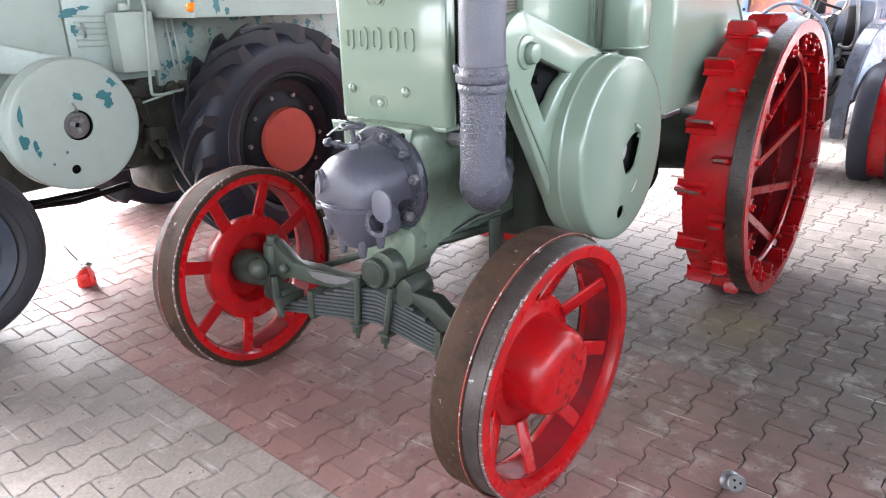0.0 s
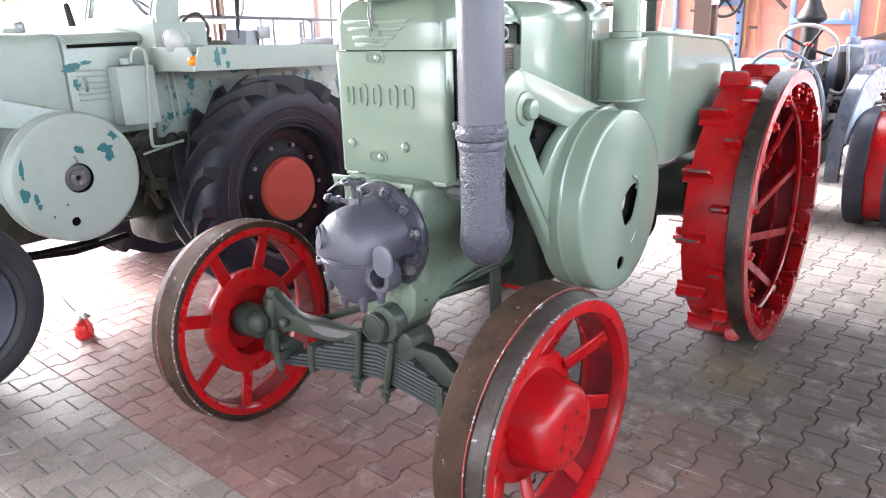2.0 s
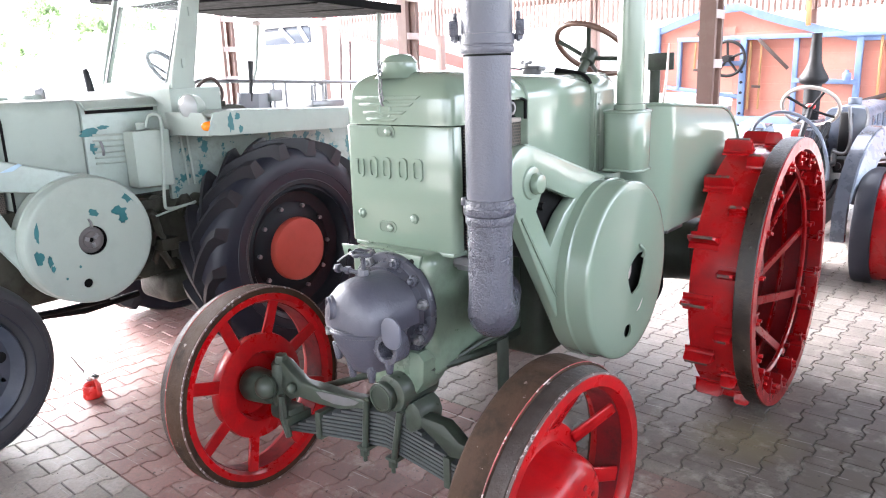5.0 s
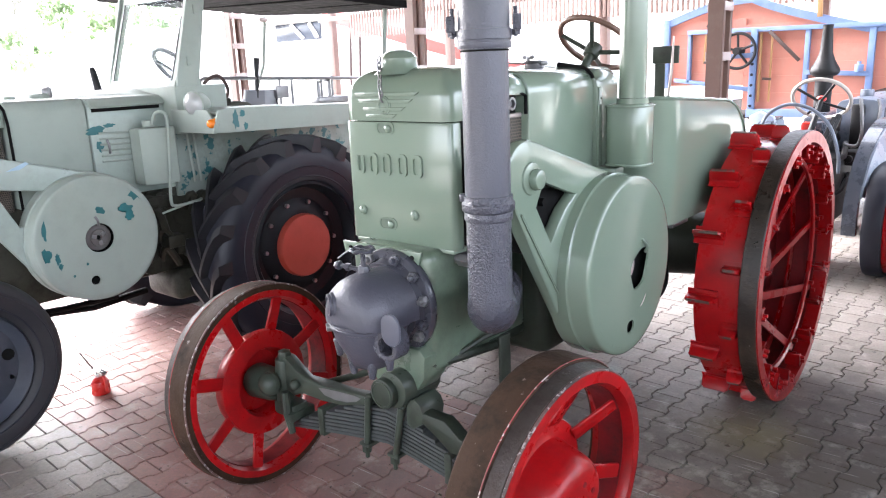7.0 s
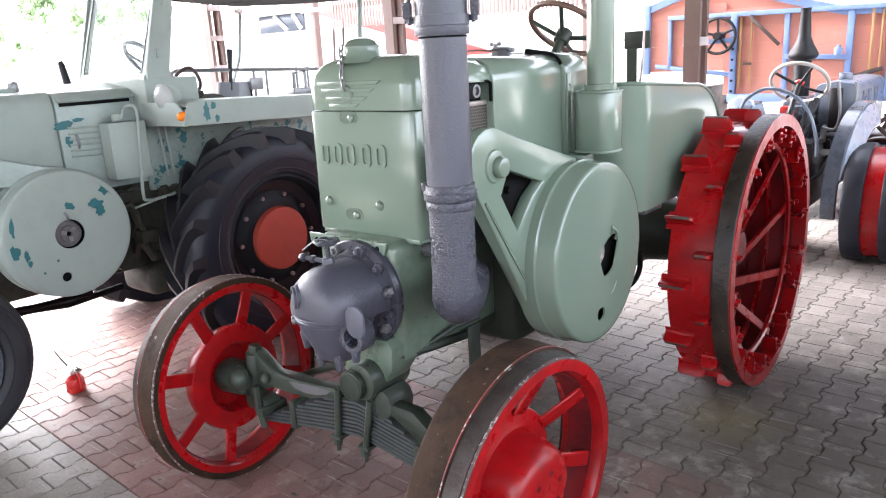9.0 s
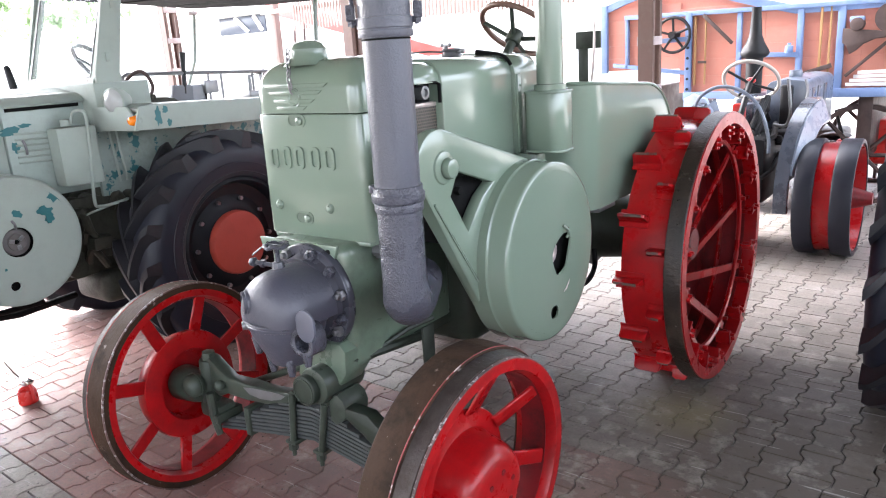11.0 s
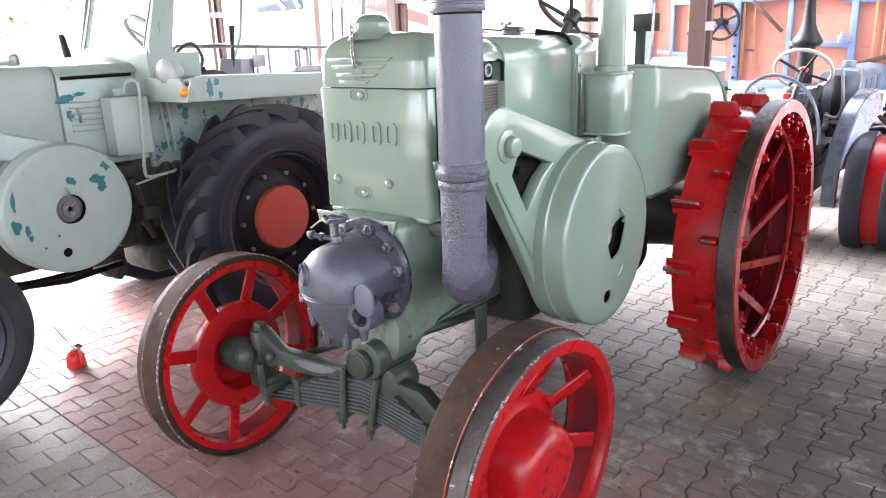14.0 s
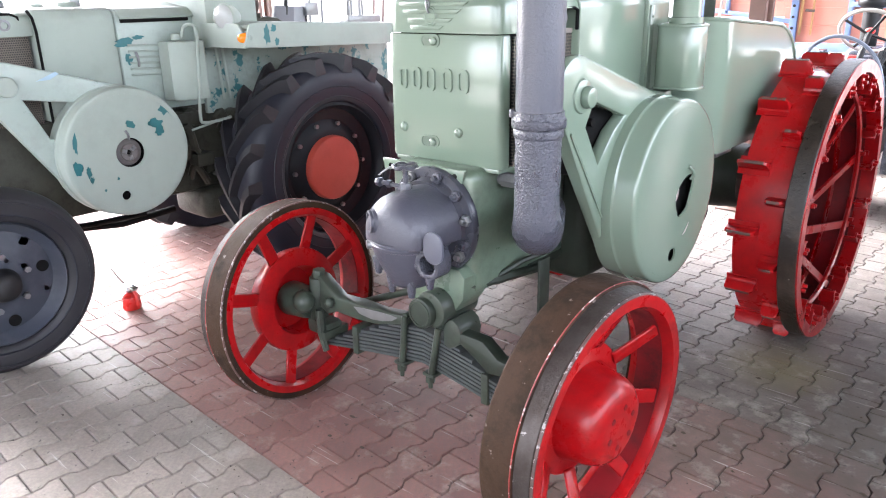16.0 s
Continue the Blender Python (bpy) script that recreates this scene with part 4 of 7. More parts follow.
# steering wheel and seat bracket
bm = shape()
SC, SN = Vector((0.06, 1.42, 1.672)), Vector((0.12, 0.62, 0.78)).normalized()
sm = Matrix.Translation(SC) @ SN.to_track_quat("Z", "Y").to_matrix().to_4x4()
tube(bm, [sm @ Vector((0.172 * math.cos(a), 0.172 * math.sin(a), 0)) for a in (2 * math.pi * i / 48 for i in range(48))], 0.013, 10, closed=True)
steer = part("steering_wheel", bm, plain("brown_bakelite", (0.13, 0.07, 0.05), 0.35), tractor, "brown four-spoked steering wheel")
for i in range(4):
    a = radians(25 + 90 * i)
    bm = shape()
    tube(bm, [sm @ Vector((0.03 * math.cos(a), 0.03 * math.sin(a), -0.04)), sm @ Vector((0.1 * math.cos(a), 0.1 * math.sin(a), -0.02)), sm @ Vector((0.172 * math.cos(a), 0.172 * math.sin(a), 0))], 0.010, 8)
    part("spoke", bm, OIL_GREEN, steer)
bm = shape()
cyl(bm, sm @ Vector((0, 0, -0.07)), sm @ Vector((0, 0, -0.01)), 0.035, seg=16, bevel=0.006)
cyl(bm, sm @ Vector((0, 0, -0.7)), sm @ Vector((0, 0, -0.06)), 0.02, seg=12)
part("steering_column", bm, OIL_GREEN, steer)
bm = shape()
box(bm, 0.19, 0.315, 1.72, 1.735, 1.572, 1.65, 0.004)
box(bm, 0.20, 0.25, 1.725, 1.735, 1.3, 1.58, 0.004)
part("seat_bracket", bm, OIL_GREEN, tractor, "dark green bracket plate")
bm = shape()
tube(bm, [(0.29, 1.66, 1.36), (0.31, 1.66, 1.55), (0.315, 1.66, 1.69)], [0.007, 0.007, 0.004], 8)
part("lever", bm, IRON_EDGE, tractor, "pale slim hand lever")

# front axle: leaf spring, pivot, knuckles, rods
def leaf_z(x):
    return 0.347 - 0.19 * (abs(x - 0.03) + 0.02) ** 1.15


for k in range(9):
    half = 0.515 - 0.05 * max(0, k - 1)
    bm = shape()
    n = 16
    rows = []
    for i in range(n + 1):
        x = 0.03 - half + 2 * half * i / n
        z = leaf_z(x) + 0.0148 * k
        rows.append([bm.verts.new((x, y, z + h)) for y, h in ((0.008, 0), (0.004, 0.002), (0.004, 0.011), (0.008, 0.013), (0.085, 0.013), (0.085, 0))])
    for a, b in zip(rows, rows[1:]):
        for j in range(6):
            bm.faces.new((a[j], a[(j + 1) % 6], b[(j + 1) % 6], b[j]))
    bm.faces.new(rows[0][::-1])
    bm.faces.new(rows[-1])
    part("spring_leaf", bm, LEAF_STEEL, tractor, "dark green leaf of the front spring", 30)
for x, tilt in ((-0.04, -0.023), (0.114, -0.042)):
    bm = shape()
    tube(bm, [(x, -0.008, 0.51), (x + tilt, -0.008, 0.30)], 0.012, 10)
    tube(bm, [(x, -0.008, 0.508), (x, 0.098, 0.508)], 0.012, 10)
    ub = part("spring_clamp", bm, OIL_GREEN, tractor)
    bm = shape()
    box(bm, x + tilt - 0.025, x + tilt + 0.025, -0.022, 0.1, 0.318, 0.33, 0.003)
    cyl(bm, (x + tilt, -0.008, 0.318), (x + tilt, -0.008, 0.295), 0.017, seg=6)
    cyl(bm, (x + tilt, -0.008, 0.30), (x + tilt, -0.008, 0.272), 0.008, seg=8)
    part("clamp_nut", bm, OIL_GREEN, ub)
for x in (-0.31, 0.30):
    bm = shape()
    zc = leaf_z(x)
    box(bm, x - 0.014, x + 0.014, -0.004, 0.094, zc - 0.012, zc + 0.098, 0.003)
    part("leaf_clip", bm, OIL_GREEN, tractor)
bm = shape()
cyl(bm, (0.09, -0.025, 0.572), (0.09, 0.16, 0.572), 0.063, seg=32, bevel=0.008)
pivot = part("axle_pivot", bm, OIL_GREEN, tractor, "dark green axle pivot with a round cap")
bm = shape()
cyl(bm, (0.068, -0.050, 0.562), (0.068, -0.02, 0.562), 0.052, seg=32, bevel=0.006)
part("cap", bm, GREEN_DARK, pivot, "oily black pivot cap")
bm = shape()
lathe(bm, [(0.040, 0.0), (0.044, 0.0), (0.044, 0.0035), (0.040, 0.0035)], frame_of((0.068, -0.0498, 0.562), (0.068, -1, 0.562)), 32, closed=True)
part("cap_ring", bm, OIL_GREEN, pivot)
bm = shape()
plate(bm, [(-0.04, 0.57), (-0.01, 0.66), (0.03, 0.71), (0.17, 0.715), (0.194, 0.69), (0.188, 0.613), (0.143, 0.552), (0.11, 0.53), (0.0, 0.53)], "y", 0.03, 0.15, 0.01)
part("axle_bracket", bm, GREEN_SHADED, tractor)
bm = shape()
plate(bm, [(0.128, 0.45), (0.128, 0.515), (0.145, 0.542), (0.166, 0.552), (0.192, 0.535), (0.204, 0.503), (0.198, 0.47), (0.155, 0.44)], "y", -0.002, 0.11, 0.008)
part("spring_saddle", bm, OIL_GREEN, tractor)
for s in (-1, 1):
    bm = shape()
    c = 0.02
    prof = [(-0.05, 0.503), (-0.16, 0.489), (-0.28, 0.483), (-0.40, 0.481), (-0.45, 0.511), (-0.495, 0.541), (-0.545, 0.547), (-0.56, 0.52), (-0.525, 0.47), (-0.505, 0.41), (-0.464, 0.393), (-0.415, 0.416), (-0.29, 0.421), (-0.20, 0.425), (-0.11, 0.452), (-0.05, 0.465)]
    if s > 0:
        prof = [(-0.13, 0.53), (-0.2, 0.512), (-0.29, 0.51), (-0.35, 0.465), (-0.42, 0.455), (-0.5, 0.47), (-0.53, 0.44), (-0.5, 0.40), (-0.41, 0.41), (-0.36, 0.408), (-0.31, 0.40), (-0.26, 0.435), (-0.2, 0.468), (-0.13, 0.48)]
    plate(bm, [(s * -u if s > 0 else u, v) for u, v in prof], "y", 0.0, 0.055, 0.01)
    part("axle_arm", bm, OIL_GREEN if s < 0 else GREEN_DARK, tractor, "polished green axle arm")
    x = 0.56 * s
    bm = shape()
    cyl(bm, (x * 0.97, 0.02, 0.31), (x * 0.94, 0.02, 0.53), 0.036, seg=20, bevel=0.008)
    cyl(bm, (x * 0.935, 0.02, 0.525), (x * 0.93, 0.02, 0.56), 0.026, seg=6, bevel=0.004)
    box(bm, min(x * 1.02, x * 0.80), max(x * 1.02, x * 0.80), -0.02, 0.06, 0.30, 0.36, 0.014)
    kn = part("steering_knuckle", bm, OIL_GREEN, tractor, "oily green steering knuckle")
    bm = shape()
    ball(bm, (x * 0.985, -0.04, 0.438), 0.046, (1, 0.95, 1), 24)
    lathe(bm, [(0.044, -0.004), (0.0485, -0.004), (0.0485, 0.004), (0.044, 0.004)], frame_of((x * 0.985, -0.034, 0.438), (x * 0.985, -1, 0.45)), 28, closed=True)
    part("ball_joint", bm, OIL_GREEN, kn)
    bm = shape()
    cyl(bm, (x * 0.99, 0.0, 0.415), (0.70 * s, 0.0, 0.405), 0.064, 0.07, 28, 0.022)
    part("hub_sleeve", bm, OIL_GREEN, kn)
    bm = shape()
    tube(bm, [(s * 0.475, -0.03, 0.42), (s * 0.472, -0.03, 0.33), (s * 0.45, -0.03, 0.255)], [0.016, 0.017, 0.013], 8)
    box(bm, s * 0.46 - 0.02, s * 0.46 + 0.02, -0.04, 0.08, 0.30, 0.335, 0.005)
    part("spring_shackle", bm, OIL_GREEN, kn)
    bm = shape()
    ball(bm, (s * 0.43, -0.015, 0.455), 0.02, seg=12)
    part("grease_cap", bm, OIL_GREEN, kn)
bm = shape()
plate(bm, [(-0.31, 0.468), (-0.26, 0.476), (-0.19, 0.482), (-0.12, 0.487), (-0.085, 0.486), (-0.11, 0.468), (-0.16, 0.452), (-0.22, 0.444), (-0.28, 0.448)], "y", -0.0012, 0.003)
part("polished_patch", bm, STEEL, tractor, "rubbed bright patch of the axle arm")
bm = shape()
tube(bm, [(-0.50, 0.15, 0.372), (-0.13, 0.15, 0.535), (0.1, 0.15, 0.60)], 0.014, 10)
part("track_rod", bm, OIL_GREEN, tractor)
bm = shape()
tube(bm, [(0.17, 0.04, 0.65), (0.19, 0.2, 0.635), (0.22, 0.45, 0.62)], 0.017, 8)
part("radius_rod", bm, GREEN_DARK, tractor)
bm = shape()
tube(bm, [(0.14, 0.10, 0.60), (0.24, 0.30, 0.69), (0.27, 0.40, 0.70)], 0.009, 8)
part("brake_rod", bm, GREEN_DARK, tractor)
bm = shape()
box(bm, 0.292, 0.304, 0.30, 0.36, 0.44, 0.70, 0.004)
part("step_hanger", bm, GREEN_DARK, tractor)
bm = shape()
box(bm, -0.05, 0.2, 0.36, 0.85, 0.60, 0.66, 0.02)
part("sump", bm, GREEN_DARK, tractor, "oily green sump, shade put into its colour")
bm = shape()
cyl(bm, (0.21, 0.21, 0.985), (0.30, 0.21, 0.985), 0.024, seg=6, bevel=0.003)
cyl(bm, (0.16, 0.21, 0.985), (0.27, 0.21, 0.985), 0.018, seg=14)
part("drain_tap", bm, STEEL, tractor, "dull steel drain tap")

# ---- pale tractor with a cab on rubber tyres ----
PALE = paint("pale_grey_green_paint", (0.275, 0.325, 0.294), 0.28, dirt=(0.16, 0.18, 0.155), dirty=0.4, wear=(0.015, 0.115, 0.125), wear_from=0.715, wear_scale=5.5, coat=0.1, grain=0.1, mottling=0.08)
PALE_CLEAN = paint("pale_grey_green_clean_paint", (0.268, 0.306, 0.274), 0.38, dirt=(0.2, 0.23, 0.2), dirty=0.3, grain=0.12, mottling=0.08, gloss=0.15)
WORN = paint("worn_teal_and_pale_paint", (0.21, 0.25, 0.225), 0.4, dirt=(0.10, 0.11, 0.09), dirty=0.6, wear=(0.015, 0.10, 0.112), wear_from=0.56, wear_scale=11.0, grain=0.2)
GREASE = paint("greasy_engine_iron", (0.034, 0.034, 0.025), 0.55, dirt=(0.012, 0.010, 0.008), dirty=0.9, grain=0.9, mottling=0.6, gloss=0.25, lump=0.3)
TEAL = plain("bare_teal_undercoat", (0.014, 0.105, 0.115), 0.45)
RIM_BLUE = paint("blue_black_steel_rim", (0.032, 0.037, 0.05), 0.4, dirt=(0.09, 0.095, 0.11), dirty=0.4, wear=(0.4, 0.4, 0.42), wear_from=0.73, wear_scale=14)
FLAKED = plain("flaked_primer", (0.3, 0.3, 0.31), 0.6)
RIM_BLACK = paint("black_steel_rim", (0.007, 0.008, 0.011), 0.4, dirt=(0.013, 0.013, 0.015), dirty=0.5, gloss=0.22)
MATT_RED = paint("matt_brick_red_paint", (0.36, 0.045, 0.028), 0.55, dirt=(0.2, 0.05, 0.04), dirty=0.3)

cabbed = thing("cab_tractor", (-2.45, 0.3, 0), "pale green tractor with cab, teal paint chips and black tyres", "tractor")


def tyre(parent, x, y, r, width, side, name, rim_r, lugs=0, label="", sink=0.0):
    """Tyre whose outer wall looks to side along x; x is the outer wall."""
    m = Matrix.Translation((x, y, r - sink)) @ (Matrix.Rotation(radians(180), 4, "Z") if side < 0 else Matrix())
    t = m @ TURNED
    w, body = width, r - (0.035 if lugs else 0.0)
    prof = [(rim_r, -0.03), (rim_r + 0.012, -0.012), (rim_r + 0.05, -0.002), ((rim_r + body) / 2 + 0.03, 0.0), (body - 0.05, -0.012), (body - 0.02, -0.03), (body - 0.005, -0.06), (body, -w / 2), (body - 0.005, 0.06 - w), (body - 0.02, 0.03 - w), (body - 0.05, 0.012 - w), (rim_r + 0.05, 0.002 - w), (rim_r, 0.03 - w)]
    bm = shape()
    lathe(bm, prof, t, 72, closed=True)
    for v in bm.verts:
        v.co.z = max(v.co.z, 0.0)
    ob = part(name, bm, RUBBER if lugs else RUBBER_WORN, parent, label, 50)
    for k in range(2):
        bm = shape()
        rr = rim_r + 0.03 + 0.055 * k
        lathe(bm, [(rr, -0.006), (rr + 0.004, 0.002 - 0.004 * (k == 0)), (rr + 0.009, -0.004)], t, 72, closed=True)
        part("wall_ring", bm, RUBBER, ob)
    for i in range(lugs):
        for s in (0, 1):
            a0 = 2 * math.pi * (i + 0.5 * s) / lugs
            bm = shape()
            rows = []
            for k in range(7):
                f = k / 6
                wx = (-0.0 - f * (w * 0.56)) if s == 0 else (-w + f * (w * 0.56))
                a = a0 + (0.0 + 0.42 * f ** 1.2) * (0.65 / r)
                rise = 0.046 - 0.014 * (k == 0)
                lo = body - 0.055 if k == 0 else body - 0.02 if k == 1 else body - 0.006
                half = 0.033 - 0.006 * f
                rows.append([m @ Vector((wx, (q) * math.cos(a + h / r), (q) * math.sin(a + h / r))) for q, h in ((lo, -half - 0.01), (body + rise, -half * 0.7), (body + rise, half * 0.7), (lo, half + 0.01))])
            vs = [[bm.verts.new(p) for p in row] for row in rows]
            for p, q in zip(vs, vs[1:]):
                for j in range(4):
                    bm.faces.new((p[j], p[(j + 1) % 4], q[(j + 1) % 4], q[j]))
            bm.faces.new(vs[0][::-1])
            bm.faces.new(vs[-1])
            if min(v.co.z for v in bm.verts) < 0:
                bm.free()
                continue
            part("tread_lug", bm, RUBBER_WORN, ob, smooth=35)
    return ob, m


def cab_rear_wheel(x, side):
    ob, m = tyre(cabbed, x, 1.135, 0.645, 0.31, side, "rear_tyre", 0.385, 18, "black farm tyre with deep lugs", 0.05)
    t = m @ TURNED
    bm = shape()
    lathe(bm, [(0.388, -0.03), (0.37, -0.02), (0.35, -0.05), (0.345, -0.10), (0.28, -0.12), (0.24, -0.10), (0.2, -0.085), (0.0, -0.085)], t, 56)
    rim = part("rim", bm, RIM_BLACK, ob, "black steel rim")
    bm = shape()
    lathe(bm, [(0.0, -0.03), (0.15, -0.034), (0.183, -0.042), (0.19, -0.055), (0.19, -0.09)], t, 48)
    part("hub_cap", bm, MATT_RED, ob, "matt brick red hub cap")
    for i in range(10):
        a = 2 * math.pi * i / 10
        bm = shape()
        c = Vector((-0.105, 0.26 * math.cos(a), 0.26 * math.sin(a)))
        cyl(bm, m @ c, m @ (c + Vector((0.02, 0, 0))), 0.013, seg=6)
        part("wheel_nut", bm, STEEL, ob, "dull steel wheel nut")


cab_rear_wheel(-1.65, 1)
cab_rear_wheel(-3.29, -1)


def cab_front_wheel(x, side):
    ob, m = tyre(cabbed, x, -0.705, 0.415, 0.17, side, "front_tyre", 0.27, 0, "smooth worn black front tyre")
    t = m @ TURNED
    bm = shape()
    lathe(bm, [(0.275, -0.03), (0.265, -0.015), (0.255, -0.03), (0.235, -0.06), (0.225, -0.07), (0.19, -0.06), (0.15, -0.055), (0.12, -0.045), (0.1, -0.04), (0.085, -0.02), (0.07, -0.01), (0.05, 0.012), (0.0, 0.018)], t, 56)
    rim = part("rim", bm, RIM_BLUE, ob, "scuffed blue-black disc rim")
    for i in range(6):
        a = 2 * math.pi * (i + 0.3) / 6
        bm = shape()
        c = Vector((-0.045, 0.12 * math.cos(a), 0.12 * math.sin(a)))
        cyl(bm, m @ c, m @ (c + Vector((0.02, 0, 0))), 0.014, seg=6)
        part("wheel_nut", bm, STEEL, ob, "worn wheel nut")
    bm = shape()
    lathe(bm, [(0.076, -0.012), (0.072, 0.0), (0.062, 0.03), (0.05, 0.05), (0.03, 0.06), (0.0, 0.062)], t, 32)
    part("hub_cap", bm, SOOT, ob, "black domed hub cap")
    rng = random.Random(8)
    for a, rad, size in ((0.5, 0.118, 0.02), (1.2, 0.108, 0.014), (-0.7, 0.12, 0.018), (2.4, 0.112, 0.02), (3.6, 0.117, 0.016), (0.9, 0.2, 0.024), (-0.4, 0.196, 0.016)):
        bm = shape()
        depth = -0.034 if rad < 0.125 else -0.054
        vs = [bm.verts.new(m @ Vector((depth, rad * math.cos(a) + size * rng.uniform(0.4, 1.1) * math.cos(2 * math.pi * k / 11), rad * math.sin(a) + size * rng.uniform(0.4, 1.1) * math.sin(2 * math.pi * k / 11)))) for k in range(11)]
        bm.faces.new(vs)
        bmesh.ops.solidify(bm, geom=list(bm.faces), thickness=0.001)
        part("bare_patch", bm, FLAKED, ob, "bare metal where paint flaked off")
    # rim holes are uncut: black discs carry their shade
    for i in range(4):
        a = 2 * math.pi * (i + 0.1) / 4
        bm = shape()
        c = m @ Vector((-0.058, 0.185 * math.cos(a), 0.185 * math.sin(a)))
        cyl(bm, c, c + Vector((0.006 * side, 0, 0)), 0.026, seg=18)
        part("disc_hole", bm, BLACK, ob, "black disc painted as a rim hole's shade")


cab_front_wheel(-1.72, 1)
cab_front_wheel(-3.20, -1)

bm = shape()
lathe(bm, [(0.0, 0.02), (0.014, 0.02), (0.016, 0.03), (0.026, 0.03), (0.028, 0.02), (0.028, 0.0)], frame_of((-2.215, -0.335, 1.452), (0, -0.335, 1.452)), 20)
part("plug", bm, STEEL, cabbed, "dull steel plug")
bm = shape()
tube(bm, [(-2.2, -0.42, 1.43), (-2.2, -0.42, 1.488), (-2.2, -0.39, 1.5), (-2.2, -0.30, 1.5), (-2.2, -0.27, 1.485), (-2.2, -0.262, 1.42)], 0.006, 8)
part("seal", bm, BLACK, cabbed, "black rubber edge seal")

# guard and arm
BX, BY, BZ, BR = -1.9, 0.016, 0.847, 0.312
circ = lambda u, v, r, n=28: [(u + r * math.cos(2 * math.pi * i / n), v + r * math.sin(2 * math.pi * i / n)) for i in range(n)]
g2 = flywheel_guard(cabbed, PALE_CLEAN, BX, BY, BZ, BR, circ(BY, BZ, 0.072), circ(BY - 0.052, BZ - 0.205, 0.023, 16))
bm = shape()
lathe(bm, [(0.0, -0.022), (0.012, -0.022), (0.014, -0.012), (0.04, -0.010), (0.044, -0.018), (0.06, -0.020), (0.066, -0.026), (0.066, -0.034), (0.0, -0.034)], Matrix.Translation((BX, BY, BZ)) @ TURNED, 32)
crank = part("crank_end", bm, plain("dusty_grey_iron", (0.10, 0.092, 0.09), 0.6, 0.0, 0.4, 0.4, 30), g2, "dusty grey crank end")
for k in range(3):
    bm = shape()
    a = radians(40 + 120 * k)
    box(bm, -0.012, -0.004, 0.014, 0.038, -0.009, 0.009, 0.003, Matrix.Translation((BX, BY, BZ)) @ Matrix.Rotation(a, 4, "X"))
    part("claw", bm, STEEL, crank, "rubbed crank claw")
# the bore's dark is a flat black disc
bm = shape()
lathe(bm, [(0.0, -0.0205), (0.0115, -0.0205), (0.0115, -0.0225)], Matrix.Translation((BX, BY, BZ)) @ TURNED, 16)
part("bore", bm, BLACK, crank, "black disc painted as the bore's shade")
bm = shape()
tube(bm, [(BX + 0.004, BY - 0.012, BZ + 0.11), (BX + 0.012, BY - 0.004, BZ + 0.09), (BX + 0.004, BY, BZ + 0.065)], 0.006, 8)
part("latch", bm, STEEL, g2, "bright steel latch")
for u, v, ru, rv, seed in ((0.225, 0.205, 0.05, 0.05, 1), (0.145, 0.125, 0.035, 0.022, 2), (0.165, 0.09, 0.022, 0.03, 3), (0.02, 0.135, 0.022, 0.02, 4), (-0.255, 0.08, 0.010, 0.048, 5), (-0.262, -0.035, 0.022, 0.034, 6), (-0.215, -0.06, 0.012, 0.028, 7), (-0.205, -0.1, 0.01, 0.016, 8), (-0.15, -0.16, 0.006, 0.006, 9), (-0.08, -0.115, 0.006, 0.006, 10)):
    rng = random.Random(seed)
    pts = []
    for i in range(18):
        a = 2 * math.pi * i / 18
        k = 0.7 + 0.6 * rng.random()
        p = Vector((ru * k * math.cos(a), rv * k * math.sin(a)))
        q = Vector((u, v)) + p
        if q.length > BR - 0.031:
            q *= (BR - 0.031) / q.length
        pts.append((BY + q.x, BZ + q.y))
    bm = shape()
    plate(bm, pts, "x", BX - 0.001, BX + 0.0004 + 0.0003 * seed)
    part("bare_patch", bm, TEAL, g2, "bare teal patch where paint flaked off")
bm = shape()
plate(bm, hull((-0.455, 1.20), 0.108, (BY, BZ), BR - 0.002, 64), "x", BX - 0.145, BX - 0.095, 0.012, holes=[[(-0.385, 1.135), (-0.13, 1.095), (-0.19, 1.06), (-0.245, 1.0), (-0.275, 0.95), (-0.30, 0.95)]])
arm2 = part("guard_arm", bm, PALE, cabbed, "pale guard arm with a blue scrape")
bm = shape()
cyl(bm, (BX - 0.1, -0.45, 1.20), (BX - 0.07, -0.45, 1.20), 0.045, seg=26, bevel=0.006)
part("boss", bm, PALE_CLEAN, arm2)
bm = shape()
plate(bm, [(-0.32, 1.213), (-0.23, 1.248), (-0.215, 1.238), (-0.26, 1.215)], "x", BX - 0.0945, BX - 0.0935)
part("bare_patch", bm, plain("pale_blue_scrape", (0.27, 0.38, 0.47), 0.5), arm2, "pale blue scrape")

# bonnet, grille, block
bm = shape()
plate(bm, bonnet_section(-2.75, -2.15, 1.0, 1.535, 0.07), "y", -0.215, 0.155, 0.006)
part("bonnet", bm, PALE_CLEAN, cabbed, "pale grey-green bonnet")
bm = shape()
plate(bm, bonnet_section(-2.76, -2.14, 1.0, 1.53, 0.07), "y", 0.16, 0.60, 0.006)
part("bonnet_rear", bm, PALE, cabbed, "pale bonnet side with a teal chip")
bm = shape()
plate(bm, [(-2.42, 1.55), (-2.15, 1.505), (-2.11, 1.47), (-2.118, 1.462), (-2.16, 1.49), (-2.42, 1.537)], "y", 0.17, 0.575, 0.003)
part("bonnet_flap", bm, PALE_CLEAN, cabbed)
# black strip puts in the shade beneath the flap
bm = shape()
box(bm, -2.15, -2.128, 0.18, 0.55, 1.444, 1.462)
part("flap_gap_shade", bm, BLACK, cabbed, "black strip painted as shade under the bonnet flap")
bm = shape()
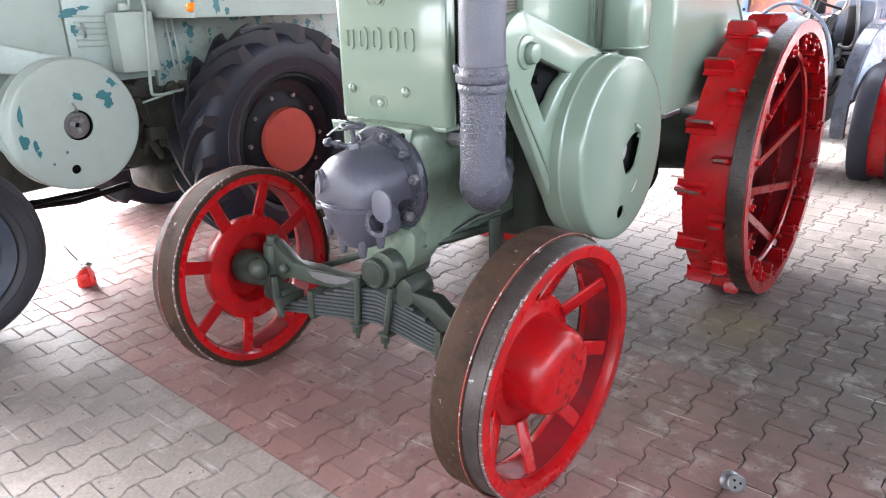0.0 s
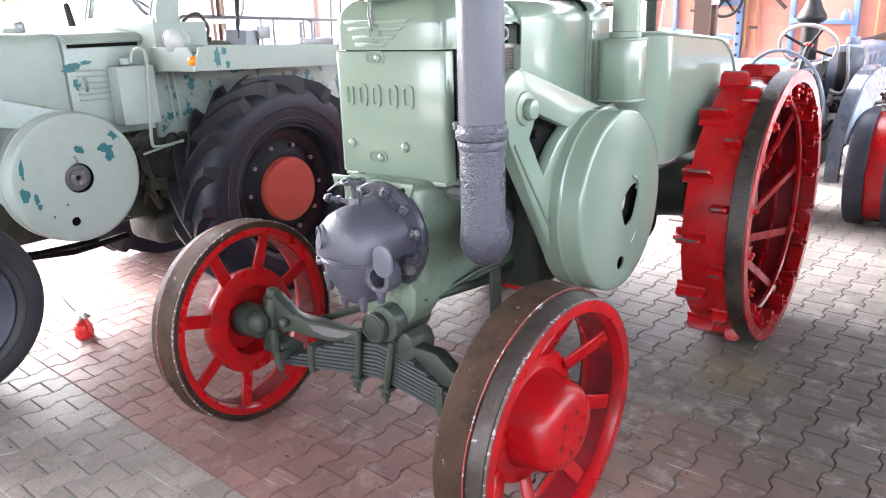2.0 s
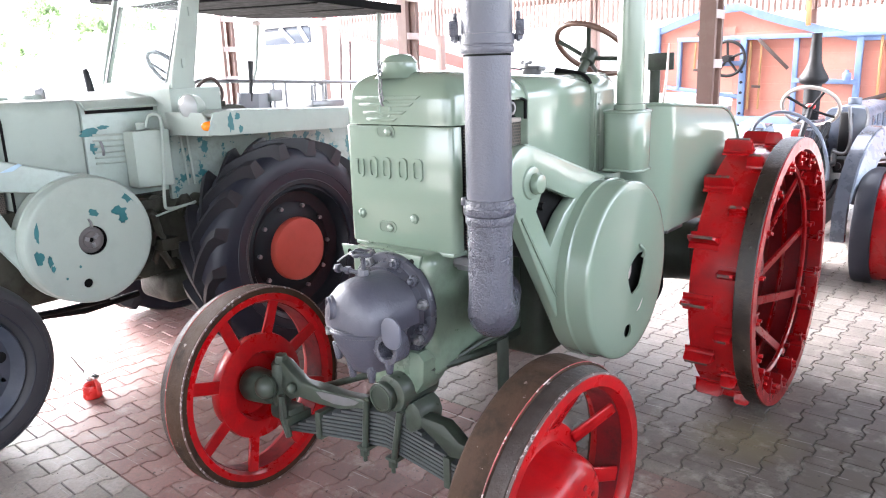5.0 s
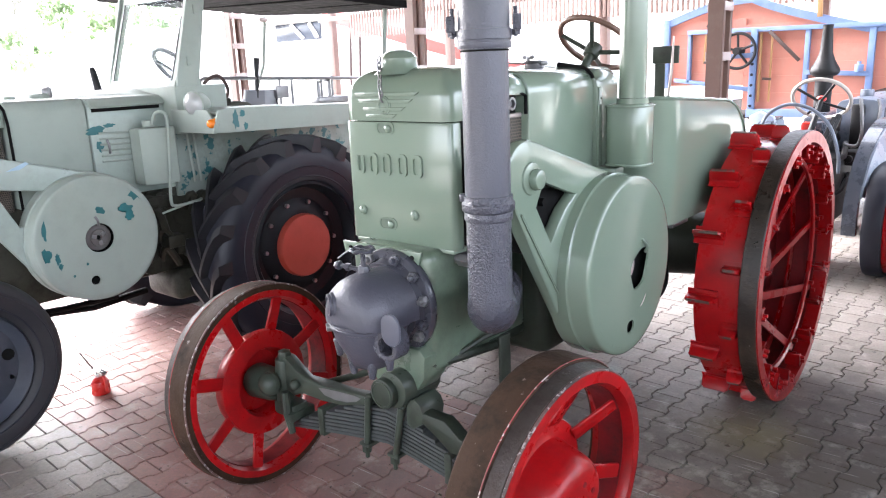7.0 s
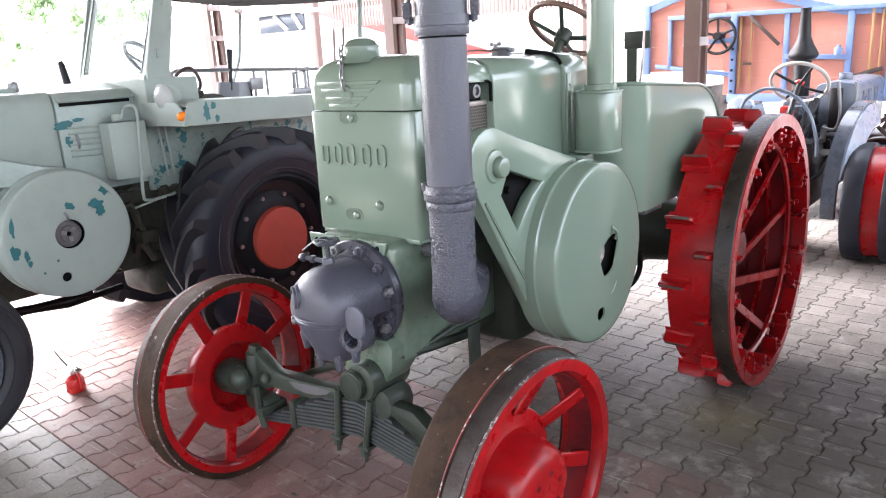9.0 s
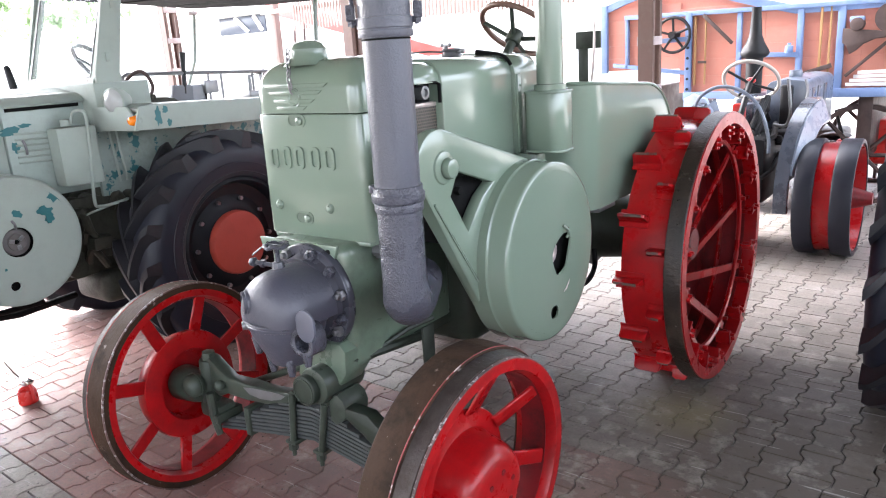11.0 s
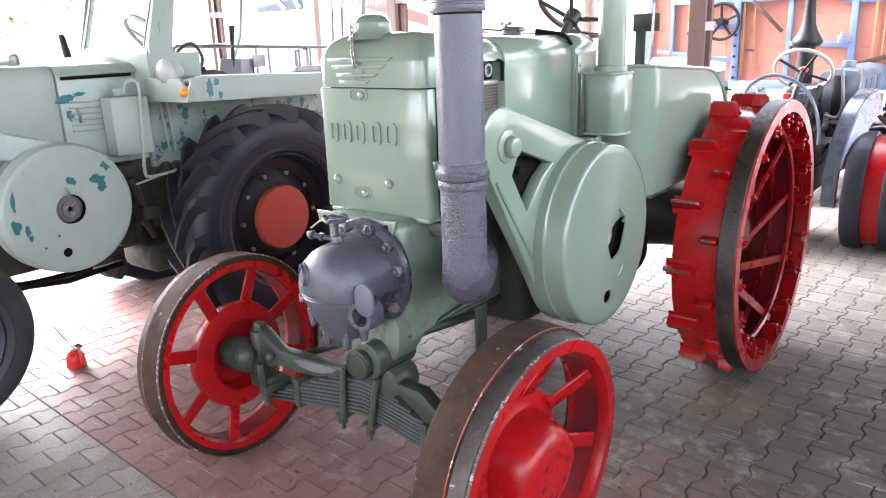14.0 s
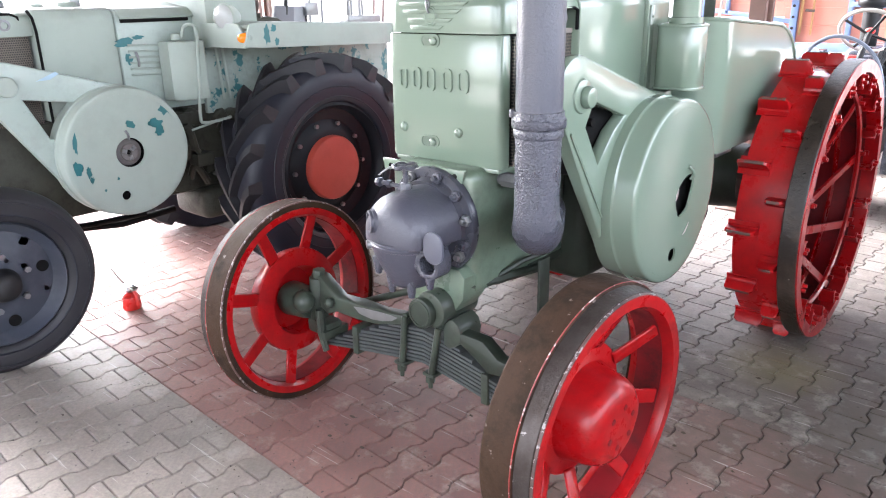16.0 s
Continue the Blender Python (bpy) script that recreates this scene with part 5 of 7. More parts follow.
plate(bm, bonnet_section(-2.72, -2.19, 1.40, 1.52, 0.06), "y", -0.62, -0.215, 0.006)
part("radiator_header", bm, PALE_CLEAN, cabbed)
bm = shape()
box(bm, -2.72, -2.22, -0.60, -0.23, 0.95, 1.40)
part("side_grille", bm, MESH, cabbed, "fine metal mesh of the radiator side", 0)
bm = shape()
box(bm, -2.24, -2.21, -0.55, -0.24, 1.40, 1.43, 0.004)
part("grille_rail", bm, IRON_EDGE, cabbed, "bare metal rail")
bm = shape()
box(bm, -2.71, -2.19, -0.68, -0.60, 0.95, 1.5, 0.02)
part("radiator_shell", bm, PALE_CLEAN, cabbed)
bm = shape()
tube(bm, [(-2.145, -0.22, 1.0), (-2.145, -0.22, 1.42), (-2.165, -0.22, 1.48), (-2.21, -0.22, 1.51)], 0.007, 8)
part("seal", bm, BLACK, cabbed, "black rubber edge seal")
for k in range(6):
    bm = shape()
    z = 1.335 - 0.029 * k
    tube(bm, [(-2.138, 0.2, z), (-2.137, 0.4, z - 0.008)], 0.007, 6)
    part("louvre", bm, PALE_CLEAN, cabbed)
bm = shape()
tube(bm, [(-2.132, 0.235, 1.30), (-2.122, 0.237, 1.28), (-2.122, 0.24, 1.25), (-2.132, 0.243, 1.23)], 0.007, 8)
part("bonnet_catch", bm, STEEL, cabbed, "dull steel bonnet catch")
for (y, r, h) in ((-0.30, 0.035, 0.03), (-0.12, 0.03, 0.012), (0.02, 0.05, 0.018), (0.06, 0.028, 0.045)):
    bm = shape()
    cyl(bm, (-2.34, y, 1.525), (-2.34, y, 1.53 + h), r, r * 0.9, 18, 0.004)
    if h > 0.04:
        box(bm, -2.37, -2.31, y - 0.008, y + 0.008, 1.57, 1.582, 0.002)
    part("filler_cap", bm, PALE_CLEAN if h < 0.02 else STEEL, cabbed, "worn filler cap on the bonnet")
bm = shape()
tube(bm, [(-2.58, 0.45, 1.52), (-2.60, 0.44, 1.66), (-2.6, 0.435, 1.675)], [0.022, 0.018, 0.012], 10)
part("stub_pipe", bm, SOOT, cabbed, "dark stub pipe")
bm = shape()
box(bm, -2.65, -2.2, -0.62, 1.3, 0.5, 1.0, 0.04)
part("crankcase", bm, GREASE, cabbed, "greasy dark engine block")
rng = random.Random(5)
for i in range(26):
    bm = shape()
    y, z = 0.30 + 0.55 * rng.random(), 0.42 + 0.55 * rng.random()
    x = -2.2 + 0.16 * rng.random()
    if i % 3 == 0:
        tube(bm, curve_points([(x, y, z), (x + 0.06, y + 0.04 * rng.random(), z + 0.08), (x + 0.04, y + 0.08, z + 0.1 * (rng.random() - 0.5))]), 0.012 + 0.012 * rng.random(), 8)
        part("pipe", bm, GREASE, cabbed, "greasy pipe")
    elif i % 3 == 1:
        cyl(bm, (x - 0.06, y, z), (x + 0.05, y, z), 0.025 + 0.035 * rng.random(), seg=14, bevel=0.006)
        part("housing", bm, GREASE, cabbed, "greasy cast housing")
    else:
        box(bm, x - 0.05, x + 0.05, y - 0.05, y + 0.06, z - 0.03, z + 0.04, 0.01)
        part("bracket", bm, GREASE, cabbed, "greasy bracket")
bm = shape()
box(bm, -2.45, -2.1, 0.5, 1.0, 0.34, 0.52, 0.05, segments=3)
part("gearbox_pan", bm, GREASE, cabbed, "greasy dark gearbox pan")
bm = shape()
tube(bm, [(-2.6, -0.55, 0.33), (-2.62, 0.02, 0.32), (-2.52, 0.20, 0.32), (-2.5, 0.52, 0.345)], 0.02, 10)
part("drag_bar", bm, BLACK, cabbed, "black bar under the engine")
bm = shape()
tube(bm, [(-2.5, -0.5, 0.42), (-2.45, 0.0, 0.38), (-2.42, 0.3, 0.38)], 0.016, 10)
part("brake_rod", bm, BLACK, cabbed, "black rod under the engine")
bm = shape()
cyl(bm, (-3.1, -0.705, 0.42), (-1.85, -0.705, 0.42), 0.045, seg=16)
box(bm, -2.6, -2.3, -0.78, -0.6, 0.40, 0.56, 0.02)
part("front_axle", bm, GREASE, cabbed, "greasy front axle")

for y, z, ru, rv, seed in ((0.19, 1.35, 0.05, 0.028, 21), (0.20, 1.27, 0.018, 0.03, 22), (0.26, 1.372, 0.03, 0.012, 23)):
    rng = random.Random(seed)
    bm = shape()
    plate(bm, [(y + ru * (0.6 + 0.7 * rng.random()) * math.cos(2 * math.pi * i / 16), z + rv * (0.6 + 0.7 * rng.random()) * math.sin(2 * math.pi * i / 16)) for i in range(16)], "x", -2.1398, -2.1385)
    part("bare_patch", bm, TEAL, cabbed, "bare teal patch where paint flaked off")
# fuel box and its rod
bm = shape()
plate(bm, [(-2.13, 0.36), (-2.04, 0.365), (-2.012, 0.415), (-1.99, 0.54), (-2.0, 0.55), (-2.13, 0.55)], "z", 1.045, 1.345, 0.008)
boxy = part("fuel_box", bm, PALE_CLEAN, cabbed, "pale angular fuel box")
bm = shape()
cyl(bm, (-2.06, 0.43, 1.35), (-2.06, 0.43, 1.385), 0.028, seg=16, bevel=0.004)
part("box_cap", bm, PALE_CLEAN, boxy)
bm = shape()
tube(bm, curve_points([(-2.03, 0.44, 1.36), (-2.02, 0.455, 1.415), (-1.985, 0.48, 1.425), (-1.965, 0.492, 1.38), (-1.965, 0.475, 1.15), (-1.965, 0.455, 0.96), (-1.962, 0.48, 0.925), (-1.96, 0.60, 0.93), (-2.0, 0.66, 0.93)], 5), 0.0085, 8)
part("grab_rod", bm, PALE_CLEAN, cabbed)
bm = shape()
tube(bm, [(-1.97, 0.40, 0.895), (-1.97, 0.60, 0.93)], 0.006, 6)
part("stay", bm, PALE_CLEAN, cabbed)

# cab
GLASS, gn, gl, gb = node_material("window_glass", 0.02)
gb.inputs["Transmission Weight"].default_value = 1.0
gb.inputs["IOR"].default_value = 1.05
gb.inputs["Base Color"].default_value = (0.80, 0.87, 0.84, 1)
bm = shape()
box(bm, -2.78, -2.0, 0.58, 0.9, 1.3, 1.555, 0.008)
part("cab_cowl", bm, PALE_CLEAN, cabbed)


def lean(z):
    return 0.60 + 0.32 * (z - 1.56)


def slanted(bm, pts, thick):
    """pts: (x, z) corners on the leaning front of the cab."""
    a = [bm.verts.new((x, lean(z), z)) for x, z in pts]
    b = [bm.verts.new((x, lean(z) + thick, z)) for x, z in pts]
    n = len(pts)
    bm.faces.new(a)
    bm.faces.new(b[::-1])
    for i in range(n):
        bm.faces.new((a[i], a[(i + 1) % n], b[(i + 1) % n], b[i]))


XB0, XB1 = -2.74, -2.03
for nm, pts in (("frame_bottom", [(XB0, 1.545), (XB1, 1.545), (XB1, 1.59), (XB0, 1.59)]), ("frame_top", [(XB0, 2.03), (XB1, 2.03), (XB1, 2.07), (XB0, 2.07)]), ("frame_side", [(XB0, 1.59), (XB0 + 0.03, 1.59), (XB0 + 0.03, 2.03), (XB0, 2.03)]), ("frame_side", [(XB1 - 0.035, 1.59), (XB1, 1.59), (XB1, 2.03), (XB1 - 0.035, 2.03)])):
    bm = shape()
    slanted(bm, pts, 0.03)
    part(nm, bm, PALE_CLEAN, cabbed, smooth=0)
bm = shape()
slanted(bm, [(XB0 + 0.03, 1.59), (XB1 - 0.035, 1.59), (XB1 - 0.035, 2.03), (XB0 + 0.03, 2.03)], 0.004)
pane = part("windscreen", bm, GLASS, cabbed, "clear flat windscreen", 0)
pane.visible_shadow = False
for nm, pts in (("glass_seal", [(XB0 + 0.03, 1.585), (XB1 - 0.035, 1.585), (XB1 - 0.035, 1.593), (XB0 + 0.03, 1.593)]), ("glass_seal", [(XB0 + 0.026, 1.59), (XB0 + 0.034, 1.59), (XB0 + 0.034, 2.03), (XB0 + 0.026, 2.03)]), ("glass_seal", [(XB1 - 0.039, 1.59), (XB1 - 0.031, 1.59), (XB1 - 0.031, 2.03), (XB1 - 0.039, 2.03)])):
    bm = shape()
    slanted(bm, [(x, z) for x, z in pts], -0.004)
    part(nm, bm, RUBBER_WORN, cabbed, "dark glass seal", smooth=0)
for k in range(6):
    bm = shape()
    x = XB0 + 0.06 + 0.118 * k
    cyl(bm, (x, lean(1.568) + 0.001, 1.568), (x, lean(1.568) - 0.004, 1.568), 0.005, seg=8)
    part("screw", bm, IRON_EDGE, cabbed, "small bare screw")
bm = shape()
plate(bm, [(0.60, 1.3), (0.608, 1.60), (0.735, 2.07), (0.84, 2.07), (0.745, 1.6), (0.76, 1.3)], "x", -2.03, -2.005, 0.004)
side_post = part("cab_side", bm, PALE_CLEAN, cabbed, "pale sheet metal cab side")
for z in (1.66, 1.93):
    bm = shape()
    box(bm, -2.006, -1.995, 0.55 + 0.27 * (z - 1.2), 0.572 + 0.27 * (z - 1.2), z, z + 0.05, 0.003)
    part("hinge", bm, PALE_CLEAN, side_post)
bm = shape()
plate(bm, [(0.60, 1.5), (0.612, 1.60), (0.745, 2.07), (0.785, 2.07), (0.65, 1.6), (0.65, 1.5)], "x", -2.775, -2.75, 0.004)
part("cab_side", bm, PALE_CLEAN, cabbed, "pale sheet metal cab side")
bm = shape()
under = [(-3.27, 0.86, 2.10), (-3.29, 1.53, 2.078), (-3.3, 2.2, 2.048), (-2.58, 2.26, 2.012), (-1.85, 2.31, 1.998), (-1.85, 1.58, 2.03), (-1.85, 0.86, 2.05), (-2.56, 0.86, 2.09)]
low = [bm.verts.new(p) for p in under]
high = [bm.verts.new((x, y, z + 0.05)) for x, y, z in under]
mid = [bm.verts.new((-2.57, 1.55, z)) for z in (2.055, 2.13)]
for k in range(8):
    j = (k + 1) % 8
    bm.faces.new((low[k], low[j], mid[0]))
    bm.faces.new((high[k], high[j], mid[1]))
    bm.faces.new((low[k], low[j], high[j], high[k]))
roof = part("cab_roof", bm, BLACK, cabbed, "black canvas canopy")
for k in range(3):
    bm = shape()
    y = 1.15 + 0.4 * k
    tube(bm, [(-3.28, y, 2.105 - 0.035 * (y - 0.86)), (-2.57, y, 2.078 - 0.035 * (y - 0.86)), (-1.86, y, 2.055 - 0.035 * (y - 0.86))], 0.009, 8)
    part("canopy_rib", bm, BLACK, roof, "black canopy rib")
bm = shape()
tube(bm, [(-2.0, 2.25, 2.02), (-2.0, 2.2, 1.55), (-2.0, 2.2, 1.2)], 0.016, 8)
part("canopy_post", bm, PALE_CLEAN, cabbed)
bm = shape()
tube(bm, [(-3.30, 2.215, 2.041), (-3.30, 2.213, 1.976), (-3.30, 2.186, 1.802), (-3.30, 2.163, 1.657), (-3.30, 2.081, 1.487), (-3.30, 2.044, 1.409)], 0.013, 8)
part("canopy_stay", bm, PALE_CLEAN, cabbed)
bm = shape()
box(bm, -3.33, -3.27, 2.15, 2.23, 2.0, 2.03, 0.006)
part("stay_bracket", bm, IRON_EDGE, cabbed, "pale steel stay bracket")
# side panel behind the wheel, mudguard
bm = shape()
box(bm, -2.12, -2.09, 0.58, 2.0, 0.95, 1.36, 0.006)
part("side_panel", bm, WORN, cabbed, "pale panel with flaking teal paint")
bm = shape()
prof = [(0.56, 1.315), (0.60, 1.43), (0.66, 1.435), (1.6, 1.395), (2.0, 1.38), (2.0, 1.285), (1.5, 1.285), (0.66, 1.31)]
plate(bm, prof, "x", -1.665, -1.65, 0.004)
mud2 = part("mudguard", bm, PALE_CLEAN, cabbed, "pale mudguard edge with teal chips at its front")
bm = shape()
plate(bm, [(0.60, 1.405), (0.66, 1.425), (2.0, 1.37), (2.0, 1.385), (0.66, 1.437), (0.59, 1.42)], "x", -2.10, -1.66)
part("mudguard_top", bm, PALE_CLEAN, mud2)
bm = shape()
plate(bm, [(-2.06, 1.31), (-1.66, 1.31), (-1.66, 1.36), (-1.72, 1.43), (-2.06, 1.43)], "y", 0.575, 0.59, 0.003)
part("mudguard_front", bm, PALE_CLEAN, mud2)
for y, z, ru, rv, seed in ((0.70, 1.375, 0.022, 0.05, 31), (0.745, 1.40, 0.02, 0.022, 32), (0.76, 1.335, 0.014, 0.02, 33)):
    rng = random.Random(seed)
    bm = shape()
    plate(bm, [(y + ru * (0.6 + 0.6 * rng.random()) * math.cos(2 * math.pi * i / 16), z + rv * (0.6 + 0.6 * rng.random()) * math.sin(2 * math.pi * i / 16)) for i in range(16)], "x", -1.6498, -1.6488)
    part("bare_patch", bm, TEAL, mud2, "bare teal patch where paint flaked off")
# lamps
hl = frame_of((-1.85, 0.60, 1.459), (-1.68, 0.0, 1.45)) @ Matrix.Diagonal((0.84, 0.84, 0.8, 1))
bm = shape()
lathe(bm, [(0.0, -0.11), (0.04, -0.1), (0.07, -0.05), (0.078, 0.0), (0.082, 0.01), (0.082, 0.02), (0.074, 0.024)], hl, 32)
lamp_b = part("headlamp", bm, PALE_CLEAN, cabbed, "pale round headlamp")
bm = shape()
lathe(bm, [(0.074, 0.018), (0.06, 0.034), (0.03, 0.044), (0.0, 0.047)], hl, 32)
part("lens", bm, plain("clouded_lamp_glass", (0.33, 0.34, 0.33), 0.15, 0.0, 0.15, 0.05), lamp_b, "clouded pale lens")
bm = shape()
cyl(bm, (-1.83, 0.64, 1.40), (-1.83, 0.64, 1.43), 0.02, seg=12)
part("lamp_foot", bm, PALE_CLEAN, lamp_b)
ORANGE = plain("orange_lamp_plastic", (0.75, 0.19, 0.01), 0.25, 0, 0.15, 0.05)
ind = frame_of((-1.68, 0.592, 1.362), (-1.70, 0.4, 1.352)) @ Matrix.Diagonal((0.85, 0.85, 0.85, 1))
bm = shape()
lathe(bm, [(0.0, 0.05), (0.016, 0.047), (0.023, 0.04), (0.027, 0.025), (0.03, 0.0), (0.03, -0.012)], ind, 24)
lamp_o = part("indicator", bm, ORANGE, cabbed, "orange cone-shaped indicator lamp")
bm = shape()
lathe(bm, [(0.0, -0.04), (0.03, -0.035), (0.039, -0.012), (0.039, -0.004), (0.03, -0.004)], ind, 24)
part("indicator_base", bm, PALE_CLEAN, lamp_o)
for y in (0.66, 0.70):
    bm = shape()
    tube(bm, [(-2.07, y, 1.31), (-2.07, y + 0.02, 1.02)], 0.007, 6)
    part("conduit", bm, PALE_CLEAN, cabbed)
# rails, seat, levers
SEATG = plain("grey_seat_cover", (0.12, 0.12, 0.135), 0.6)
bm = shape()
tube(bm, [(-2.3, 0.92, 1.50), (-2.3, 0.93, 1.575), (-2.3, 0.96, 1.588), (-2.3, 2.3, 1.54)], 0.012, 8)
part("side_rail", bm, STEEL, cabbed, "grey tube rail")
for y in (1.52, 1.62, 1.88, 1.98):
    bm = shape()
    tube(bm, [(-2.3, y, 1.57), (-2.3, y, 1.38)], 0.009, 8)
    part("rail_post", bm, STEEL, cabbed, "grey rail post")
bm = shape()
box(bm, -2.34, -2.27, 1.47, 1.57, 1.44, 1.52, 0.006)
part("switch_box", bm, STEEL, cabbed, "grey switch box")
bm = shape()
tube(bm, [(-2.3, 1.85, 1.42), (-2.3, 1.85, 1.53), (-2.3, 1.95, 1.54), (-2.3, 1.95, 1.42)], 0.014, 8)
box(bm, -2.34, -2.24, 1.8, 2.1, 1.38, 1.43, 0.01)
part("hand_brake", bm, STEEL, cabbed, "grey hand brake stand")
bm = shape()
plate(bm, [(1.230, 1.405), (1.253, 1.507), (1.393, 1.499), (1.385, 1.393)], "x", -2.33, -2.29, 0.01)
box(bm, -2.62, -2.32, 1.230, 1.385, 1.36, 1.42, 0.02)
seat = part("seat", bm, SEATG, cabbed, "dark grey upholstered seat")
bm = shape()
plate(bm, [(1.385, 1.393), (1.393, 1.499), (1.534, 1.497), (1.481, 1.392)], "x", -2.325, -2.30, 0.006)
part("backrest", bm, plain("pale_grey_seat_shell", (0.2, 0.2, 0.22), 0.4), seat, "pale grey folded seat shell")
bm = shape()
tube(bm, [(-2.29, y, z) for y, z in [(1.534, 1.497), (1.478, 1.445), (1.481, 1.392)]], 0.006, 6)
part("shell_edge", bm, SOOT, seat, "black edge tube")
bm = shape()
tube(bm, [(-2.3, 1.33, 1.45), (-2.3, 1.345, 1.60), (-2.3, 1.355, 1.70)], [0.012, 0.014, 0.02], 8)
part("hand_lever", bm, SOOT, cabbed, "black hand lever")
bm = shape()
tube(bm, curve_points([(-2.25, 0.93, 1.42), (-2.25, 0.92, 1.55), (-2.2, 0.99, 1.60), (-2.2, 1.05, 1.52), (-2.2, 1.02, 1.44)]), 0.011, 8)
part("hose", bm, RUST, cabbed, "brown bent hose")
bm = shape()
plate(bm, [(0.92, 1.36), (0.92, 1.42), (0.98, 1.445), (1.06, 1.45), (1.12, 1.44), (1.17, 1.41), (1.2, 1.36)], "x", -2.4, -2.1, 0.015)
cyl(bm, (-2.12, 0.98, 1.44), (-2.12, 0.98, 1.47), 0.025, seg=14, bevel=0.004)
part("tool_tray", bm, GREASE, cabbed, "dark tool tray")
bm = shape()
wc = Matrix.Translation((-2.5, 0.90, 1.65)) @ Matrix.Rotation(radians(-50), 4, "X")
tube(bm, [wc @ Vector((0.15 * math.cos(a), 0.15 * math.sin(a), 0)) for a in (2 * math.pi * i / 36 for i in range(36))], 0.014, 8, closed=True)
for k in range(3):
    a = radians(90 + 120 * k)
    tube(bm, [wc @ Vector((0, 0, -0.02)), wc @ Vector((0.15 * math.cos(a), 0.15 * math.sin(a), 0))], 0.009, 6)
part("steering_wheel", bm, SEATG, cabbed, "grey steering wheel")

# red fuel can on the pavers
CANRED = plain("red_enamel", (0.55, 0.02, 0.015), 0.3, 0, 0.1)
can = thing("oil_can", (-2.04, -0.04, 0), "small red oil can with bright spout on pavers", "oil can")
cx, cy = -2.04, -0.04
bm = shape()
cyl(bm, (cx, cy, 0), (cx, cy, 0.075), 0.047, 0.045, 28, 0.008)
lathe(bm, [(0.041, 0.074), (0.03, 0.09), (0.02, 0.097), (0.0, 0.098)], Matrix.Translation((cx, cy, 0)), 24)
part("body", bm, CANRED, can)
bm = shape()
cyl(bm, (cx, cy, 0.095), (cx, cy, 0.12), 0.022, seg=16, bevel=0.003)
box(bm, cx - 0.045, cx + 0.075, cy - 0.016, cy + 0.016, 0.118, 0.134, 0.004)
part("pump", bm, CHROME, can, "bright pump head")
bm = shape()
tube(bm, [(cx - 0.03, cy, 0.118), (cx - 0.08, cy - 0.01, 0.15), (cx - 0.14, cy - 0.02, 0.20)], [0.006, 0.005, 0.003], 7)
part("spout", bm, CHROME, can, "slim bright spout")
bm = shape()
tube(bm, [(cx + 0.045, cy, 0.115), (cx + 0.068, cy, 0.09), (cx + 0.07, cy, 0.03)], 0.009, 7)
part("handle", bm, CANRED, can)

# ---- shed: post row, unseen roofs and side walls that shape the light ----
BROWN = paint("brown_red_oxide_paint", (0.13, 0.075, 0.06), 0.5, dirt=(0.2, 0.16, 0.13), dirty=0.35)
PALE_PLATE = paint("pale_batten_paint", (0.45, 0.38, 0.37), 0.5)
WALL = plain("rough_grey_render", (0.38, 0.36, 0.33), 0.85, 0, 0.15, 0.4, 3)


def lattice_post(x, y, top):
    ob = thing("shed_post", (x, y, 0), "brown lattice steel post standing on pavers", "post", "shed posts")
    for s in (-1, 1):
        bm = shape()
        yc = y + 0.085 * s
        box(bm, x - 0.055, x + 0.055, yc - 0.006, yc + 0.006, 0, top, 0.002)
        box(bm, x - 0.055, x - 0.047, yc - 0.035 * (s > 0), yc + 0.035 * (s < 0), 0, top)
        box(bm, x + 0.047, x + 0.055, yc - 0.035 * (s > 0), yc + 0.035 * (s < 0), 0, top)
        part("channel", bm, BROWN, ob, smooth=0)
    for k in range(int(top / 0.34)):
        for s in (-1, 1):
            bm = shape()
            box(bm, x + 0.056 * s, x + 0.062 * s, y - 0.085, y + 0.085, 0.2 + 0.34 * k, 0.26 + 0.34 * k, 0.002)
            part("batten", bm, PALE_PLATE, ob)
    bm = shape()
    box(bm, x - 0.12, x + 0.12, y - 0.16, y + 0.16, 0, 0.012, 0.003)
    part("base_plate", bm, BROWN, ob)
    return ob


for k in range(-2, 2):
    lattice_post(-0.245 + 2.87 * k, 3.83, 3.3)
for k in range(-2, 2):
    lattice_post(-0.245 + 2.87 * k, -4.2, 3.3)
# roof out of view; its edges set how far daylight reaches
bm = shape()
box(bm, -5.05, 4.3, -7.0, 4.55, 3.42, 3.5)
tagged(part("ceiling", bm, plain("brown_board_soffit", (0.13, 0.11, 0.09), 0.8, 0, 0.2, 0.3, 2), smooth=0), "unseen brown shed roof, sized to shape the daylight", "ceiling", kind="structure")
for y in (3.83, -4.2):
    bm = shape()
    box(bm, -4.9, 5.6, y - 0.06, y + 0.06, 3.3, 3.42, 0.005)
    tagged(part("beam", bm, BROWN, smooth=0), "brown steel eaves beam over the posts", "beam", kind="structure")
# second roof out of view; the slot between both lets light in
bm = shape()
box(bm, -4.8, 5.6, 6.2, 8.7, 3.42, 3.5)
tagged(part("ceiling", bm, plain("brown_board_soffit", (0.13, 0.11, 0.09), 0.8, 0, 0.2, 0.3, 2), smooth=0), "unseen brown rear roof, placed to shape the daylight", "ceiling", kind="structure")
# added wall out of view; keeps low south-west sky off the fronts
bm = shape()
box(bm, -5.05, -4.9, -7.0, -2.8, 0, 3.42)
tagged(part("shade_wall_west", bm, WALL, smooth=0), "unseen rough grey wall added to block south-west light", "wall", kind="structure")
# added low wall out of view; shades the lower right side
bm = shape()
box(bm, 4.3, 4.45, -7.0, 4.55, 0, 1.6)
